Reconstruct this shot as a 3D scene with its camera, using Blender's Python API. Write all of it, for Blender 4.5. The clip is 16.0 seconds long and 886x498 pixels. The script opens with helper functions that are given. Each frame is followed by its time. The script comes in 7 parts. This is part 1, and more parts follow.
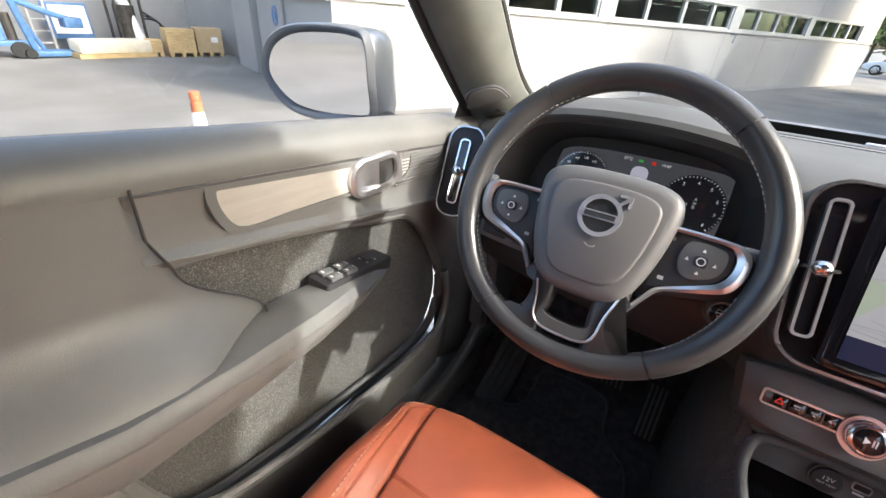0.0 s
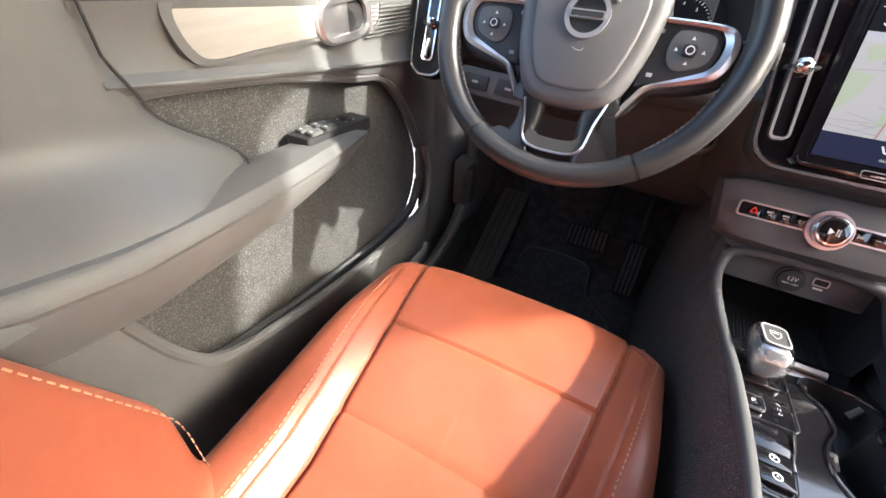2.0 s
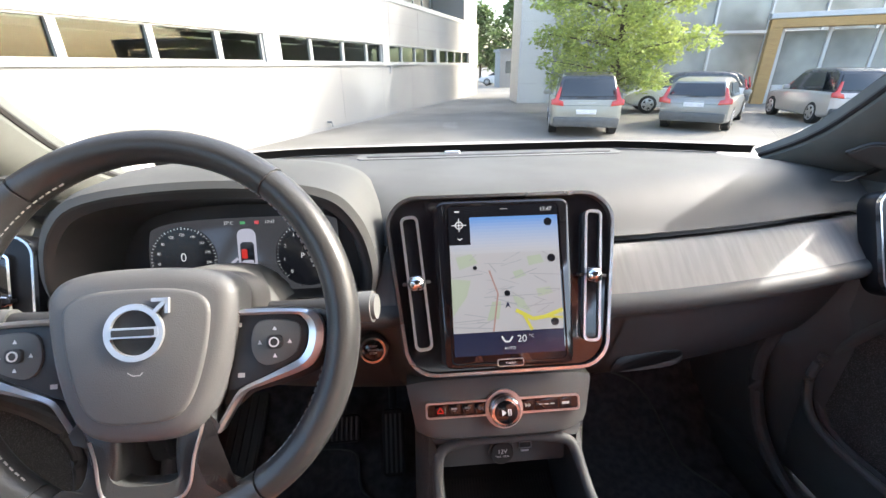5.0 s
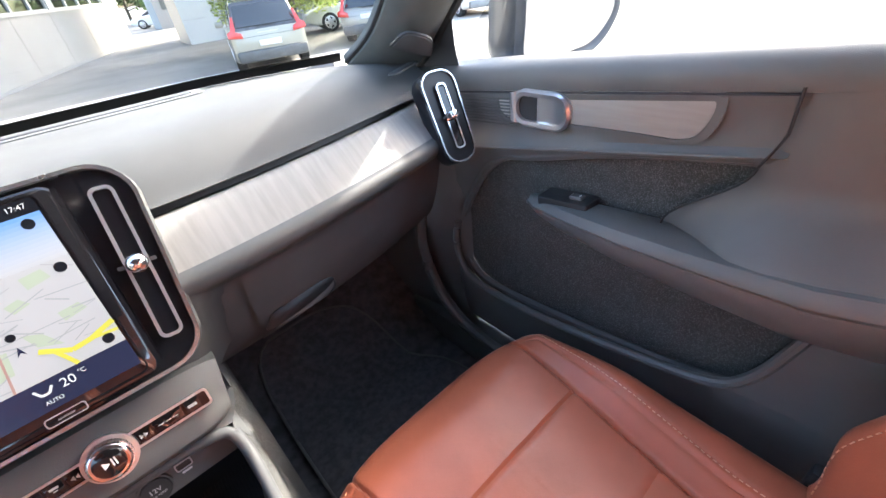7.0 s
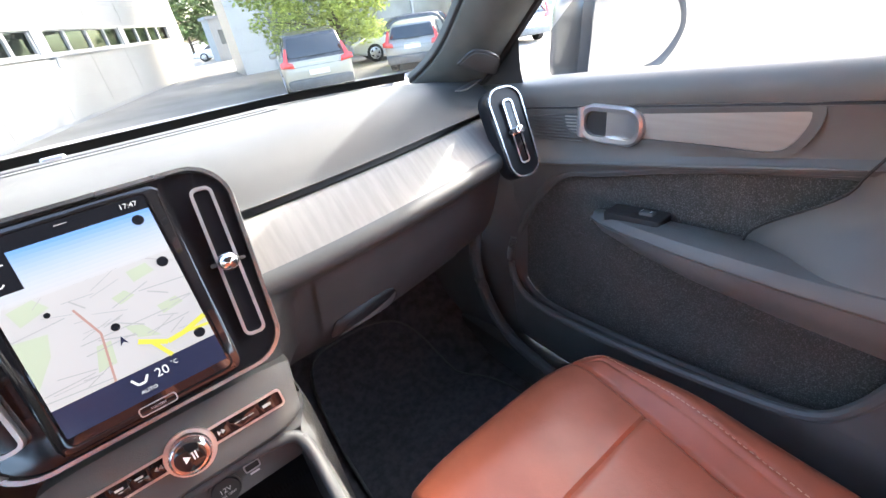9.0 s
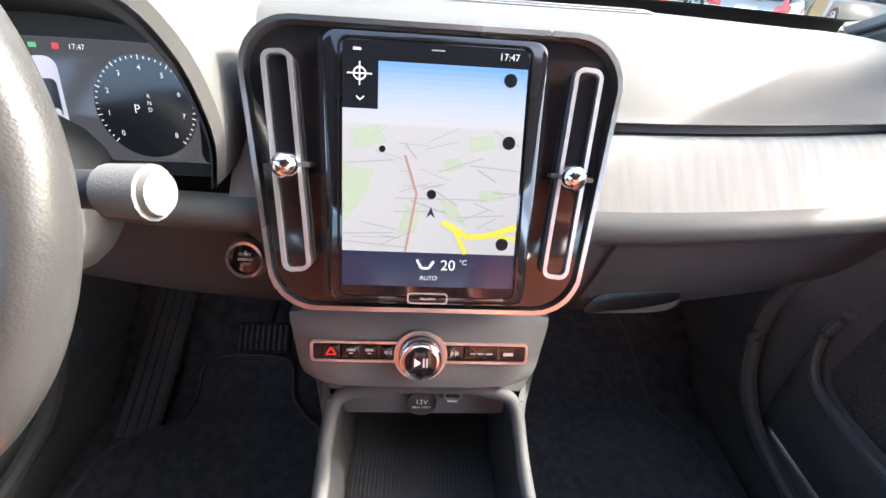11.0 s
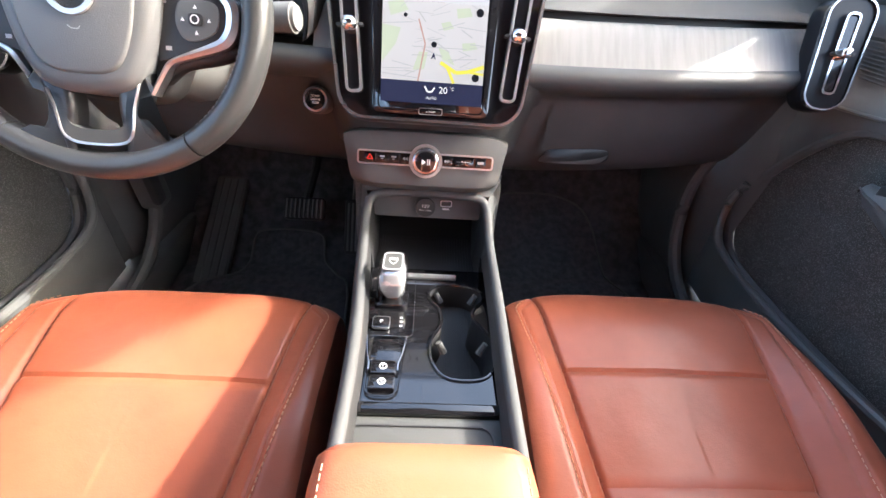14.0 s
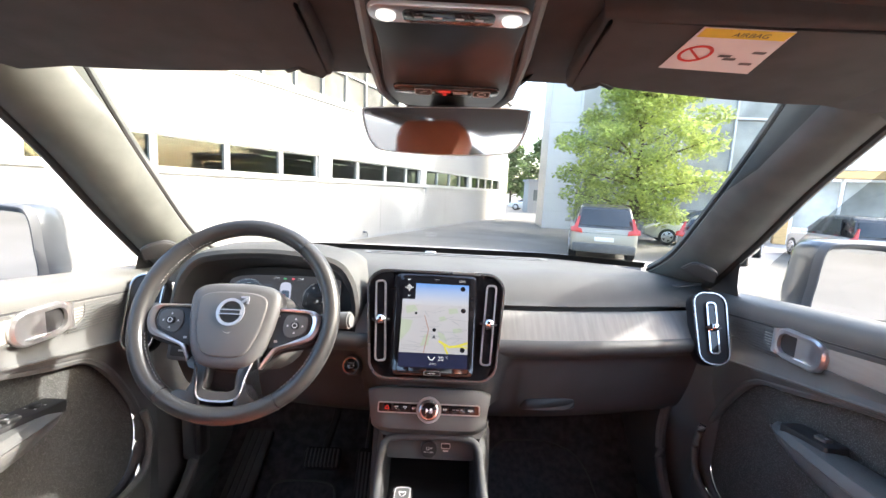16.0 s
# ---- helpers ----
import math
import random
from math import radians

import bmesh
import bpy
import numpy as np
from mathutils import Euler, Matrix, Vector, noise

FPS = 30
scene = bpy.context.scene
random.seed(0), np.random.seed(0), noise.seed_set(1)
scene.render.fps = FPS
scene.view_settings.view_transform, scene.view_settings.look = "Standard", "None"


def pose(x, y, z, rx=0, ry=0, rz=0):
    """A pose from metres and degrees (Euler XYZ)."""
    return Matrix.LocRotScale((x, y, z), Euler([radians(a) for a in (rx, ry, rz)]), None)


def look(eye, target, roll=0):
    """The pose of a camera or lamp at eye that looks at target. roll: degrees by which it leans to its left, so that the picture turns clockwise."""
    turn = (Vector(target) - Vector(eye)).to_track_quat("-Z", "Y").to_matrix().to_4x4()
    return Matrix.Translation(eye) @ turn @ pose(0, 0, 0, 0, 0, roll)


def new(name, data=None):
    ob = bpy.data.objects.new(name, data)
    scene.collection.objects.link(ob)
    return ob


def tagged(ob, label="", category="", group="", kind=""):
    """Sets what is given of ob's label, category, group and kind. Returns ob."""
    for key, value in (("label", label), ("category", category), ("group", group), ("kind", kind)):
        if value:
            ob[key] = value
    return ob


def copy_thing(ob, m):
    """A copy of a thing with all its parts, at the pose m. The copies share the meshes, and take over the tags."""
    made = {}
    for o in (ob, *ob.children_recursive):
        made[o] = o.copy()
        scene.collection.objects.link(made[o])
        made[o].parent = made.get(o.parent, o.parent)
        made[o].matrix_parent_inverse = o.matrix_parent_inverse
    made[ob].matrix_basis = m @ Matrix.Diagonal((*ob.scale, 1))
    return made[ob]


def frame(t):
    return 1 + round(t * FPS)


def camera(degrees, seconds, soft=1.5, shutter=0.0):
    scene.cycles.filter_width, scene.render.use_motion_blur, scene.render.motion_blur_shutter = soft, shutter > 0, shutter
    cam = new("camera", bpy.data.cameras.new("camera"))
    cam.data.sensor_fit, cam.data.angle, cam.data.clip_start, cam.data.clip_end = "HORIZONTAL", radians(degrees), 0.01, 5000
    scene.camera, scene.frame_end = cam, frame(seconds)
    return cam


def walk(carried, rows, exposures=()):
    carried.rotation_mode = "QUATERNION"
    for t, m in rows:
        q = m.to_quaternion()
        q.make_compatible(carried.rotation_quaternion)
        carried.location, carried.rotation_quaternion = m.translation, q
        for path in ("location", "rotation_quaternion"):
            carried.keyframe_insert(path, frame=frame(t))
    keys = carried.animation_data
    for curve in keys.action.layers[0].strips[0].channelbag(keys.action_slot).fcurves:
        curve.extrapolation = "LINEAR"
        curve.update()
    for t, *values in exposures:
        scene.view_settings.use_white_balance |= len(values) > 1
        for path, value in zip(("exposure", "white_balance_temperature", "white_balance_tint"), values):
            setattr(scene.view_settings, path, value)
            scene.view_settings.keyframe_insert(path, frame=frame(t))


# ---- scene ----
cam = camera(93.5, 16.0)
PATH = [
    (0, (-0.279, -0.6236, 1.2537), (-1.3107, 1.0716, 0.1331), 4.5),
    (0.5, (-0.279, -0.6304, 1.2241), (-1.2526, 1.0249, -0.0049), 3.8),
    (1, (-0.2745, -0.6498, 1.1978), (-1.1637, 0.9701, -0.1371), 3.2),
    (1.5, (-0.2665, -0.6703, 1.1739), (-1.1033, 0.9166, -0.2329), 2.5),
    (2, (-0.2562, -0.684, 1.1522), (-1.052, 0.8926, -0.2899), 2.4),
    (2.5, (-0.2711, -0.6772, 1.1579), (-1.0862, 0.9758, -0.185), 3),
    (3, (-0.3087, -0.6464, 1.2206), (-1.1181, 1.1309, 0.0453), 3.5),
    (3.5, (-0.3041, -0.6065, 1.2731), (-1.0109, 1.3042, 0.2494), 2.8),
    (4, (-0.2494, -0.5506, 1.2833), (-0.7157, 1.4786, 0.352), 1.9),
    (4.5, (-0.1901, -0.5016, 1.2776), (-0.3634, 1.5835, 0.3725), 0.7),
    (5, (-0.1217, -0.4777, 1.2697), (0.0379, 1.6051, 0.3554), -0.7),
    (5.2, (-0.0966, -0.4685, 1.264), (0.2328, 1.5903, 0.3406), -1),
    (7.3, (0.1348, -0.5198, 1.2332), (1.3306, 0.8675, -0.1246), -8.7),
    (7.5, (0.1348, -0.5267, 1.2115), (1.3295, 0.8151, -0.193), -9.5),
    (8, (0.1371, -0.5438, 1.1773), (1.3227, 0.7239, -0.3001), -10.5),
    (8.5, (0.1291, -0.5449, 1.175), (1.3238, 0.8459, -0.1804), -10.3),
    (9, (0.0812, -0.4811, 1.232), (1.1688, 1.1582, 0.0784), -8.7),
    (9.2, (0.0595, -0.4503, 1.2423), (1.0513, 1.2893, 0.1525), -7.7),
    (11.3, (-0.0214, -0.3101, 1.1397), (0.1006, 1.4136, -0.348), 5.3),
    (11.5, (-0.0248, -0.3089, 1.1158), (0.104, 1.3361, -0.4574), 5.7),
    (12, (-0.0203, -0.3295, 1.0724), (0.1131, 1.1525, -0.6547), 6.3),
    (12.5, (-0.0203, -0.3865, 1.0713), (0.1177, 0.9986, -0.7345), 6.8),
    (13, (-0.0157, -0.4549, 1.1044), (0.1154, 0.9268, -0.7037), 6.6),
    (13.5, (-0.0168, -0.5404, 1.1306), (0.1143, 0.9542, -0.5863), 6.4),
    (14, (-0.0111, -0.6316, 1.1728), (0.1188, 1.0727, -0.3355), 5.8),
    (14.5, (-0.0134, -0.7068, 1.2241), (0.1074, 1.2335, 0.0328), 4.8),
    (15, (-0.0089, -0.7649, 1.2446), (0.0812, 1.3361, 0.3622), 3.6),
    (15.5, (-0.002, -0.8185, 1.2685), (0.0538, 1.3897, 0.7019), 3),
    (16, (-0.002, -0.863, 1.297), (0.0162, 1.3942, 0.9733), 2.9),
]
EXPO = 3.9
walk(cam, [(t, look(eye, target, roll)) for t, eye, target, roll in PATH],
     [(0.0, 3.6), (2.5, 4.15), (3.5, 3.9), (5.0, 3.85), (7.5, 4.85), (8.5, 5.25), (9.2, 4.5), (11.5, 4.65), (12.5, 5.2), (13.2, 4.85), (14.0, 4.6), (15.0, 4.25), (16.0, 4.15)])

# ---- world and light ----
world = bpy.data.worlds.new("sky")
scene.world = world
world.use_nodes = True
wn = world.node_tree
sky = wn.nodes.new("ShaderNodeTexSky")
sky.sky_type, sky.sun_disc = "NISHITA", False
TO_SUN = Vector((0.87, 0.15, 0.55)).normalized()
sky.sun_elevation = math.asin(TO_SUN.z)
sky.sun_rotation = math.atan2(TO_SUN.x, TO_SUN.y)
sky.air_density, sky.dust_density = 1.0, 3.5
wn.links.new(sky.outputs[0], wn.nodes["Background"].inputs[0])
wn.nodes["Background"].inputs[1].default_value = 0.15
sun = new("sun", bpy.data.lights.new("sun", "SUN"))
sun.data.energy, sun.data.angle, sun.data.color = 0.68, radians(1.2), (1.0, 0.96, 0.90)
sun.matrix_world = look(TO_SUN * 50, (0, 0, 0))


# ---- materials ----
def mat(name, col, rough=0.5, metal=0.0, var=0.12, scale=8.0, grain=0.0, gscale=600.0, coat=0.0, stretch=None,
        col2=None, speck=0.0, spec=0.5):
    m = bpy.data.materials.new(name)
    m.use_nodes = True
    nt = m.node_tree
    b = nt.nodes["Principled BSDF"]
    b.inputs["Metallic"].default_value = metal
    b.inputs["Coat Weight"].default_value = coat
    b.inputs["Coat Roughness"].default_value = 0.05
    b.inputs["Specular IOR Level"].default_value = spec
    tc = nt.nodes.new("ShaderNodeTexCoord")
    mp = nt.nodes.new("ShaderNodeMapping")
    nt.links.new(tc.outputs["Object"], mp.inputs[0])
    if stretch:
        mp.inputs["Scale"].default_value = stretch
    n1 = nt.nodes.new("ShaderNodeTexNoise")
    n1.inputs["Scale"].default_value, n1.inputs["Detail"].default_value = scale, 6
    nt.links.new(mp.outputs[0], n1.inputs["Vector"])
    mix = nt.nodes.new("ShaderNodeMix")
    mix.data_type = "RGBA"
    c2 = col2 or [c * (1 - var) for c in col]
    c1 = col if col2 else [min(1, c * (1 + var)) for c in col]
    mix.inputs[6].default_value, mix.inputs[7].default_value = (*c1, 1), (*c2, 1)
    ramp = nt.nodes.new("ShaderNodeMapRange")
    ramp.inputs[1].default_value, ramp.inputs[2].default_value = 0.35, 0.65
    nt.links.new(n1.outputs[0], ramp.inputs[0])
    nt.links.new(ramp.outputs[0], mix.inputs[0])
    out = mix.outputs[2]
    n2 = nt.nodes.new("ShaderNodeTexNoise")
    n2.inputs["Scale"].default_value, n2.inputs["Detail"].default_value = gscale, 3
    nt.links.new(mp.outputs[0], n2.inputs["Vector"])
    if speck:
        mx = nt.nodes.new("ShaderNodeMix")
        mx.data_type, mx.blend_type = "RGBA", "MIX"
        r2 = nt.nodes.new("ShaderNodeMapRange")
        r2.inputs[1].default_value, r2.inputs[2].default_value = 0.52, 0.68
        nt.links.new(n2.outputs[0], r2.inputs[0])
        nt.links.new(r2.outputs[0], mx.inputs[0])
        nt.links.new(out, mx.inputs[6])
        mx.inputs[7].default_value = (*[min(1, c + speck) for c in col], 1)
        out = mx.outputs[2]
    nt.links.new(out, b.inputs["Base Color"])
    rr = nt.nodes.new("ShaderNodeMapRange")
    rr.inputs[3].default_value, rr.inputs[4].default_value = max(0.02, rough - 0.06), min(1, rough + 0.06)
    nt.links.new(n1.outputs[0], rr.inputs[0])
    nt.links.new(rr.outputs[0], b.inputs["Roughness"])
    if grain:
        bp = nt.nodes.new("ShaderNodeBump")
        bp.inputs["Strength"].default_value, bp.inputs["Distance"].default_value = grain, 0.001
        nt.links.new(n2.outputs[0], bp.inputs["Height"])
        nt.links.new(bp.outputs[0], b.inputs["Normal"])
    return m


def leather_mat(name, col, rough=0.38):
    m = mat(name, col, rough, var=0.10, scale=9.0, gscale=700)
    nt = m.node_tree
    b = nt.nodes["Principled BSDF"]
    tc = nt.nodes.new("ShaderNodeTexCoord")
    v = nt.nodes.new("ShaderNodeTexVoronoi")
    v.inputs["Scale"].default_value = 650
    nt.links.new(tc.outputs["Object"], v.inputs["Vector"])
    w = nt.nodes.new("ShaderNodeTexNoise")
    w.inputs["Scale"].default_value, w.inputs["Detail"].default_value = 24, 4
    nt.links.new(tc.outputs["Object"], w.inputs["Vector"])
    b1 = nt.nodes.new("ShaderNodeBump")
    b1.inputs["Strength"].default_value, b1.inputs["Distance"].default_value = 0.16, 0.0006
    nt.links.new(v.outputs["Distance"], b1.inputs["Height"])
    b2 = nt.nodes.new("ShaderNodeBump")
    b2.inputs["Strength"].default_value, b2.inputs["Distance"].default_value = 0.35, 0.004
    nt.links.new(w.outputs[0], b2.inputs["Height"])
    nt.links.new(b1.outputs[0], b2.inputs["Normal"])
    nt.links.new(b2.outputs[0], b.inputs["Normal"])
    return m


def emit_mat(name, col, strength):
    m = bpy.data.materials.new(name)
    m.use_nodes = True
    b = m.node_tree.nodes["Principled BSDF"]
    b.inputs["Base Color"].default_value = (*[c * 0.1 for c in col], 1)
    b.inputs["Emission Color"].default_value = (*col, 1)
    b.inputs["Emission Strength"].default_value = strength * 0.5 ** EXPO
    b.inputs["Roughness"].default_value = 0.15
    return m


def glass_mat(name, tint, mirror=0.06):
    m = bpy.data.materials.new(name)
    m.use_nodes = True
    nt = m.node_tree
    nt.nodes.remove(nt.nodes["Principled BSDF"])
    tr = nt.nodes.new("ShaderNodeBsdfTransparent")
    tr.inputs[0].default_value = (*tint, 1)
    gl = nt.nodes.new("ShaderNodeBsdfGlossy")
    gl.inputs["Roughness"].default_value = 0.02
    mx = nt.nodes.new("ShaderNodeMixShader")
    mx.inputs[0].default_value = mirror
    nt.links.new(tr.outputs[0], mx.inputs[1])
    nt.links.new(gl.outputs[0], mx.inputs[2])
    nt.links.new(mx.outputs[0], nt.nodes["Material Output"].inputs[0])
    return m


M_SOFT = mat("soft_plastic", (0.062, 0.065, 0.064), 0.58, spec=0.35, var=0.08, grain=0.25, gscale=900)
M_SOFT2 = mat("door_soft_plastic", (0.122, 0.125, 0.121), 0.42, var=0.08, grain=0.25, gscale=900)
M_HARD = mat("hard_plastic", (0.105, 0.108, 0.106), 0.55, var=0.1, grain=0.3, gscale=700)
M_LOWER = mat("lower_dash_plastic", (0.070, 0.071, 0.071), 0.6, var=0.1, grain=0.35, gscale=700, spec=0.3)
M_RAIL = mat("satin_grey_plastic", (0.080, 0.082, 0.083), 0.58, var=0.06, grain=0.1, spec=0.3)
M_DARK = mat("dark_plastic", (0.026, 0.026, 0.027), 0.5, var=0.15, grain=0.2, gscale=700)
M_PIANO = mat("piano_black", (0.006, 0.006, 0.007), 0.07, var=0.1, coat=0.6)
M_BAG = mat("airbag_plastic", (0.105, 0.106, 0.107), 0.45, var=0.06, grain=0.25, gscale=900)
M_VENT = mat("vent_black", (0.008, 0.008, 0.009), 0.32, spec=0.3)
M_CHROME = mat("chrome", (0.85, 0.85, 0.86), 0.1, 1.0, var=0.03)
M_DCHROME = mat("dark_chrome", (0.52, 0.52, 0.52), 0.26, 1.0, var=0.03)
M_BADGE = mat("badge_metal", (0.50, 0.50, 0.51), 0.38, 0.75, var=0.05)
M_SATIN = mat("satin_metal", (0.64, 0.64, 0.65), 0.30, 0.94, var=0.04)
M_WHEEL = leather_mat("black_leather", (0.033, 0.034, 0.035), 0.31)
M_LEATHER = leather_mat("rust_leather", (0.375, 0.106, 0.056), 0.36)
M_THREAD = mat("thread", (0.62, 0.34, 0.22), 0.7)
M_THREADG = mat("thread_grey", (0.45, 0.45, 0.44), 0.7)
M_SEAMD = mat("seam_shadow_gap", (0.05, 0.012, 0.006), 0.7)
M_CARPET = mat("door_carpet", (0.056, 0.057, 0.053), 0.95, var=0.10, scale=30, grain=1.0, gscale=750, speck=0.15)
M_FLOOR = mat("floor_carpet", (0.078, 0.078, 0.082), 0.95, var=0.3, scale=40, grain=0.8, gscale=900)
M_MAT = mat("mat_carpet", (0.085, 0.086, 0.092), 0.95, var=0.25, scale=60, grain=0.9, gscale=700)
M_DRIFT = mat("pale_inlay", (0.180, 0.177, 0.166), 0.62, var=0.10, scale=14, grain=0.15, gscale=300, stretch=(8, 1, 0.5))
M_DRIFT_D = mat("pale_door_inlay", (0.34, 0.33, 0.30), 0.45, var=0.05, scale=14, grain=0.15, gscale=300, stretch=(1, 1, 8))
M_HEAD = mat("headliner_fabric", (0.058, 0.060, 0.061), 0.95, var=0.1, scale=20, grain=0.5, gscale=1200)
M_PILLAR = mat("pillar_fabric", (0.092, 0.099, 0.092), 0.9, var=0.08, scale=20, grain=0.5, gscale=1200)
M_RUBBER = mat("rubber", (0.012, 0.012, 0.012), 0.7, grain=0.2)
M_RUBBERMAT = mat("ribbed_rubber", (0.05, 0.05, 0.052), 0.65, var=0.2)
M_GLASS = glass_mat("clear_glass", (0.97, 0.98, 0.97), 0.03)
# grey tints put less light into the view through these two panes
M_SCREENGL = glass_mat("dimming_windscreen_glass", (0.43, 0.44, 0.43), 0.04)
M_SIDEGL = glass_mat("dimming_side_glass", (0.43, 0.44, 0.43), 0.025)
# green in this tint stands for trees reflected in the panes
M_OFFICE = glass_mat("office_glass_tree_tint", (0.50, 0.56, 0.51), 0.03)
M_MIRROR = mat("mirror_glass", (0.9, 0.9, 0.92), 0.015, 1.0, var=0.0)
M_WHITE = mat("print_white", (0.75, 0.75, 0.75), 0.5)
M_REDP = mat("print_red", (0.6, 0.03, 0.02), 0.5)
M_YEL = mat("print_yellow", (0.75, 0.62, 0.05), 0.5)
M_CRYSTAL = glass_mat("crystal_glass", (0.90, 0.91, 0.92), 0.30)
M_BODY = mat("grey_car_paint", (0.115, 0.125, 0.14), 0.3, 0.3, var=0.03, coat=1.0)
M_MRIM = mat("mirror_rim_plastic", (0.13, 0.135, 0.145), 0.4, var=0.05, grain=0.1)
M_SCREENBLK = emit_mat("screen_dark", (0.02, 0.022, 0.03), 0.4)
M_MAPW = emit_mat("screen_map", (0.80, 0.80, 0.84), 0.44)
M_MAPG = emit_mat("screen_park", (0.70, 0.80, 0.64), 0.46)
M_MAPY = emit_mat("screen_road", (0.85, 0.80, 0.12), 0.60)
M_MAPR = emit_mat("screen_route", (0.66, 0.40, 0.36), 0.45)
M_MAPL = emit_mat("screen_lines", (0.62, 0.62, 0.67), 0.42)
M_ICON = emit_mat("screen_white", (0.9, 0.92, 0.95), 0.7)
M_NAVY = emit_mat("screen_navy", (0.03, 0.035, 0.08), 0.6)
M_DIAL = emit_mat("dial_dark", (0.085, 0.088, 0.10), 0.7)
M_REDL = emit_mat("light_red", (0.8, 0.04, 0.03), 0.7)
M_LAMP = emit_mat("lamp_white", (1.0, 0.96, 0.90), 1.0)


# ---- mesh helpers ----
def part(name, bm, material, parent=None, label="", smooth=35):
    bmesh.ops.recalc_face_normals(bm, faces=bm.faces)
    me = bpy.data.meshes.new(name)
    bm.to_mesh(me)
    bm.free()
    me.materials.append(material)
    for p in me.polygons:
        p.use_smooth = True
    me.set_sharp_from_angle(angle=radians(smooth))
    ob = new(name, me)
    if parent is not None:
        ob.parent = parent
    if label:
        ob["label"] = label
    return ob


def thing(name, label, category, group="", kind="", at=None):
    e = new(name)
    e.empty_display_size = 0.05
    if at is not None:
        e.location = at
    return tagged(e, label, category, group, kind)


def basis(o, x, y):
    x, y = Vector(x).normalized(), Vector(y)
    z = x.cross(y).normalized()
    y = z.cross(x)
    m = Matrix((x, y, z)).transposed().to_4x4()
    m.translation = Vector(o)
    return m


def spline(pts, n=8, closed=False):
    P = [Vector(p) for p in pts]
    out, k = [], len(P)
    for i in range(k if closed else k - 1):
        if closed:
            a, b, c, d = P[i - 1], P[i], P[(i + 1) % k], P[(i + 2) % k]
        else:
            a, b, c, d = P[max(i - 1, 0)], P[i], P[i + 1], P[min(i + 2, k - 1)]
        for j in range(n):
            t = j / n
            out.append(0.5 * (2 * b + (c - a) * t + (2 * a - 5 * b + 4 * c - d) * t * t + (3 * b - a - 3 * c + d) * t ** 3))
    if not closed:
        out.append(P[-1])
    return out


def rrect(w, h, r, n=6, wb=None, cx=0.0, cy=0.0):
    """Rounded rectangle outline; wb: width at the bottom."""
    wb = w if wb is None else wb
    pts = []
    for sx, sy, a0 in ((1, 1, 0), (-1, 1, 90), (-1, -1, 180), (1, -1, 270)):
        ww = (w if sy > 0 else wb) / 2 - r
        for i in range(n + 1):
            a = radians(a0 + 90 * i / n)
            pts.append((cx + sx * ww + r * math.cos(a), cy + sy * (h / 2 - r) + r * math.sin(a)))
    return pts


def circle(r, n=24, cx=0.0, cy=0.0):
    return [(cx + r * math.cos(2 * math.pi * i / n), cy + r * math.sin(2 * math.pi * i / n)) for i in range(n)]


def slab(outline, depth, m=Matrix(), bevel=0.0, segs=2, bm=None, crown=0.0):
    """A plate with this outline from z=0 up to depth, its upper rim bevelled."""
    bm = bm or bmesh.new()
    n = len(outline)
    cx, cy = sum(p[0] for p in outline) / n, sum(p[1] for p in outline) / n
    rings = [(0.0, 0.0)]
    if bevel > 0:
        for i in range(segs + 1):
            a = math.pi / 2 * i / segs
            rings.append((bevel * (1 - math.cos(a)), depth - bevel + bevel * math.sin(a)))
    else:
        rings.append((0.0, depth))
    vs = []
    for inset, z in rings:
        row = []
        for i, p in enumerate(outline):
            a, c = Vector(outline[i - 1][:2]), Vector(outline[(i + 1) % n][:2])
            t = (c - a)
            nrm = Vector((t.y, -t.x)).normalized() if t.length > 1e-9 else Vector((0, 0))
            ctr = Vector((cx - p[0], cy - p[1]))
            q = Vector((p[0], p[1])) - nrm * inset * (1 if nrm.dot(ctr) < 0 else -1)
            row.append(bm.verts.new(m @ Vector((q.x, q.y, z))))
        vs.append(row)
    for a, b in zip(vs, vs[1:]):
        for i in range(n):
            bm.faces.new((a[i], a[(i + 1) % n], b[(i + 1) % n], b[i]))
    bm.faces.new(list(reversed(vs[0])))
    if crown:
        c = bm.verts.new(m @ Vector((cx, cy, depth + crown)))
        for i in range(n):
            bm.faces.new((vs[-1][i], vs[-1][(i + 1) % n], c))
    else:
        bm.faces.new(vs[-1])
    return bm


def ring(outer, inner, depth, m=Matrix(), bm=None, lift=0.0):
    """A flat frame between two outlines of as many points."""
    bm = bm or bmesh.new()
    n = len(outer)
    rows = []
    for o, z in ((outer, lift), (outer, lift + depth), (inner, lift + depth), (inner, lift)):
        rows.append([bm.verts.new(m @ Vector((p[0], p[1], z))) for p in o])
    for k in range(4):
        a, b = rows[k], rows[(k + 1) % 4]
        for i in range(n):
            bm.faces.new((a[i], a[(i + 1) % n], b[(i + 1) % n], b[i]))
    return bm


def loft(rows, closed=False, caps=False, bm=None):
    bm = bm or bmesh.new()
    vs = [[bm.verts.new(Vector(p)) for p in r] for r in rows]
    n = len(vs[0])
    for a, b in zip(vs, vs[1:]):
        for i in range(n if closed else n - 1):
            j = (i + 1) % n
            bm.faces.new((a[i], a[j], b[j], b[i]))
    if caps:
        bm.faces.new(list(reversed(vs[0])))
        bm.faces.new(vs[-1])
    return bm


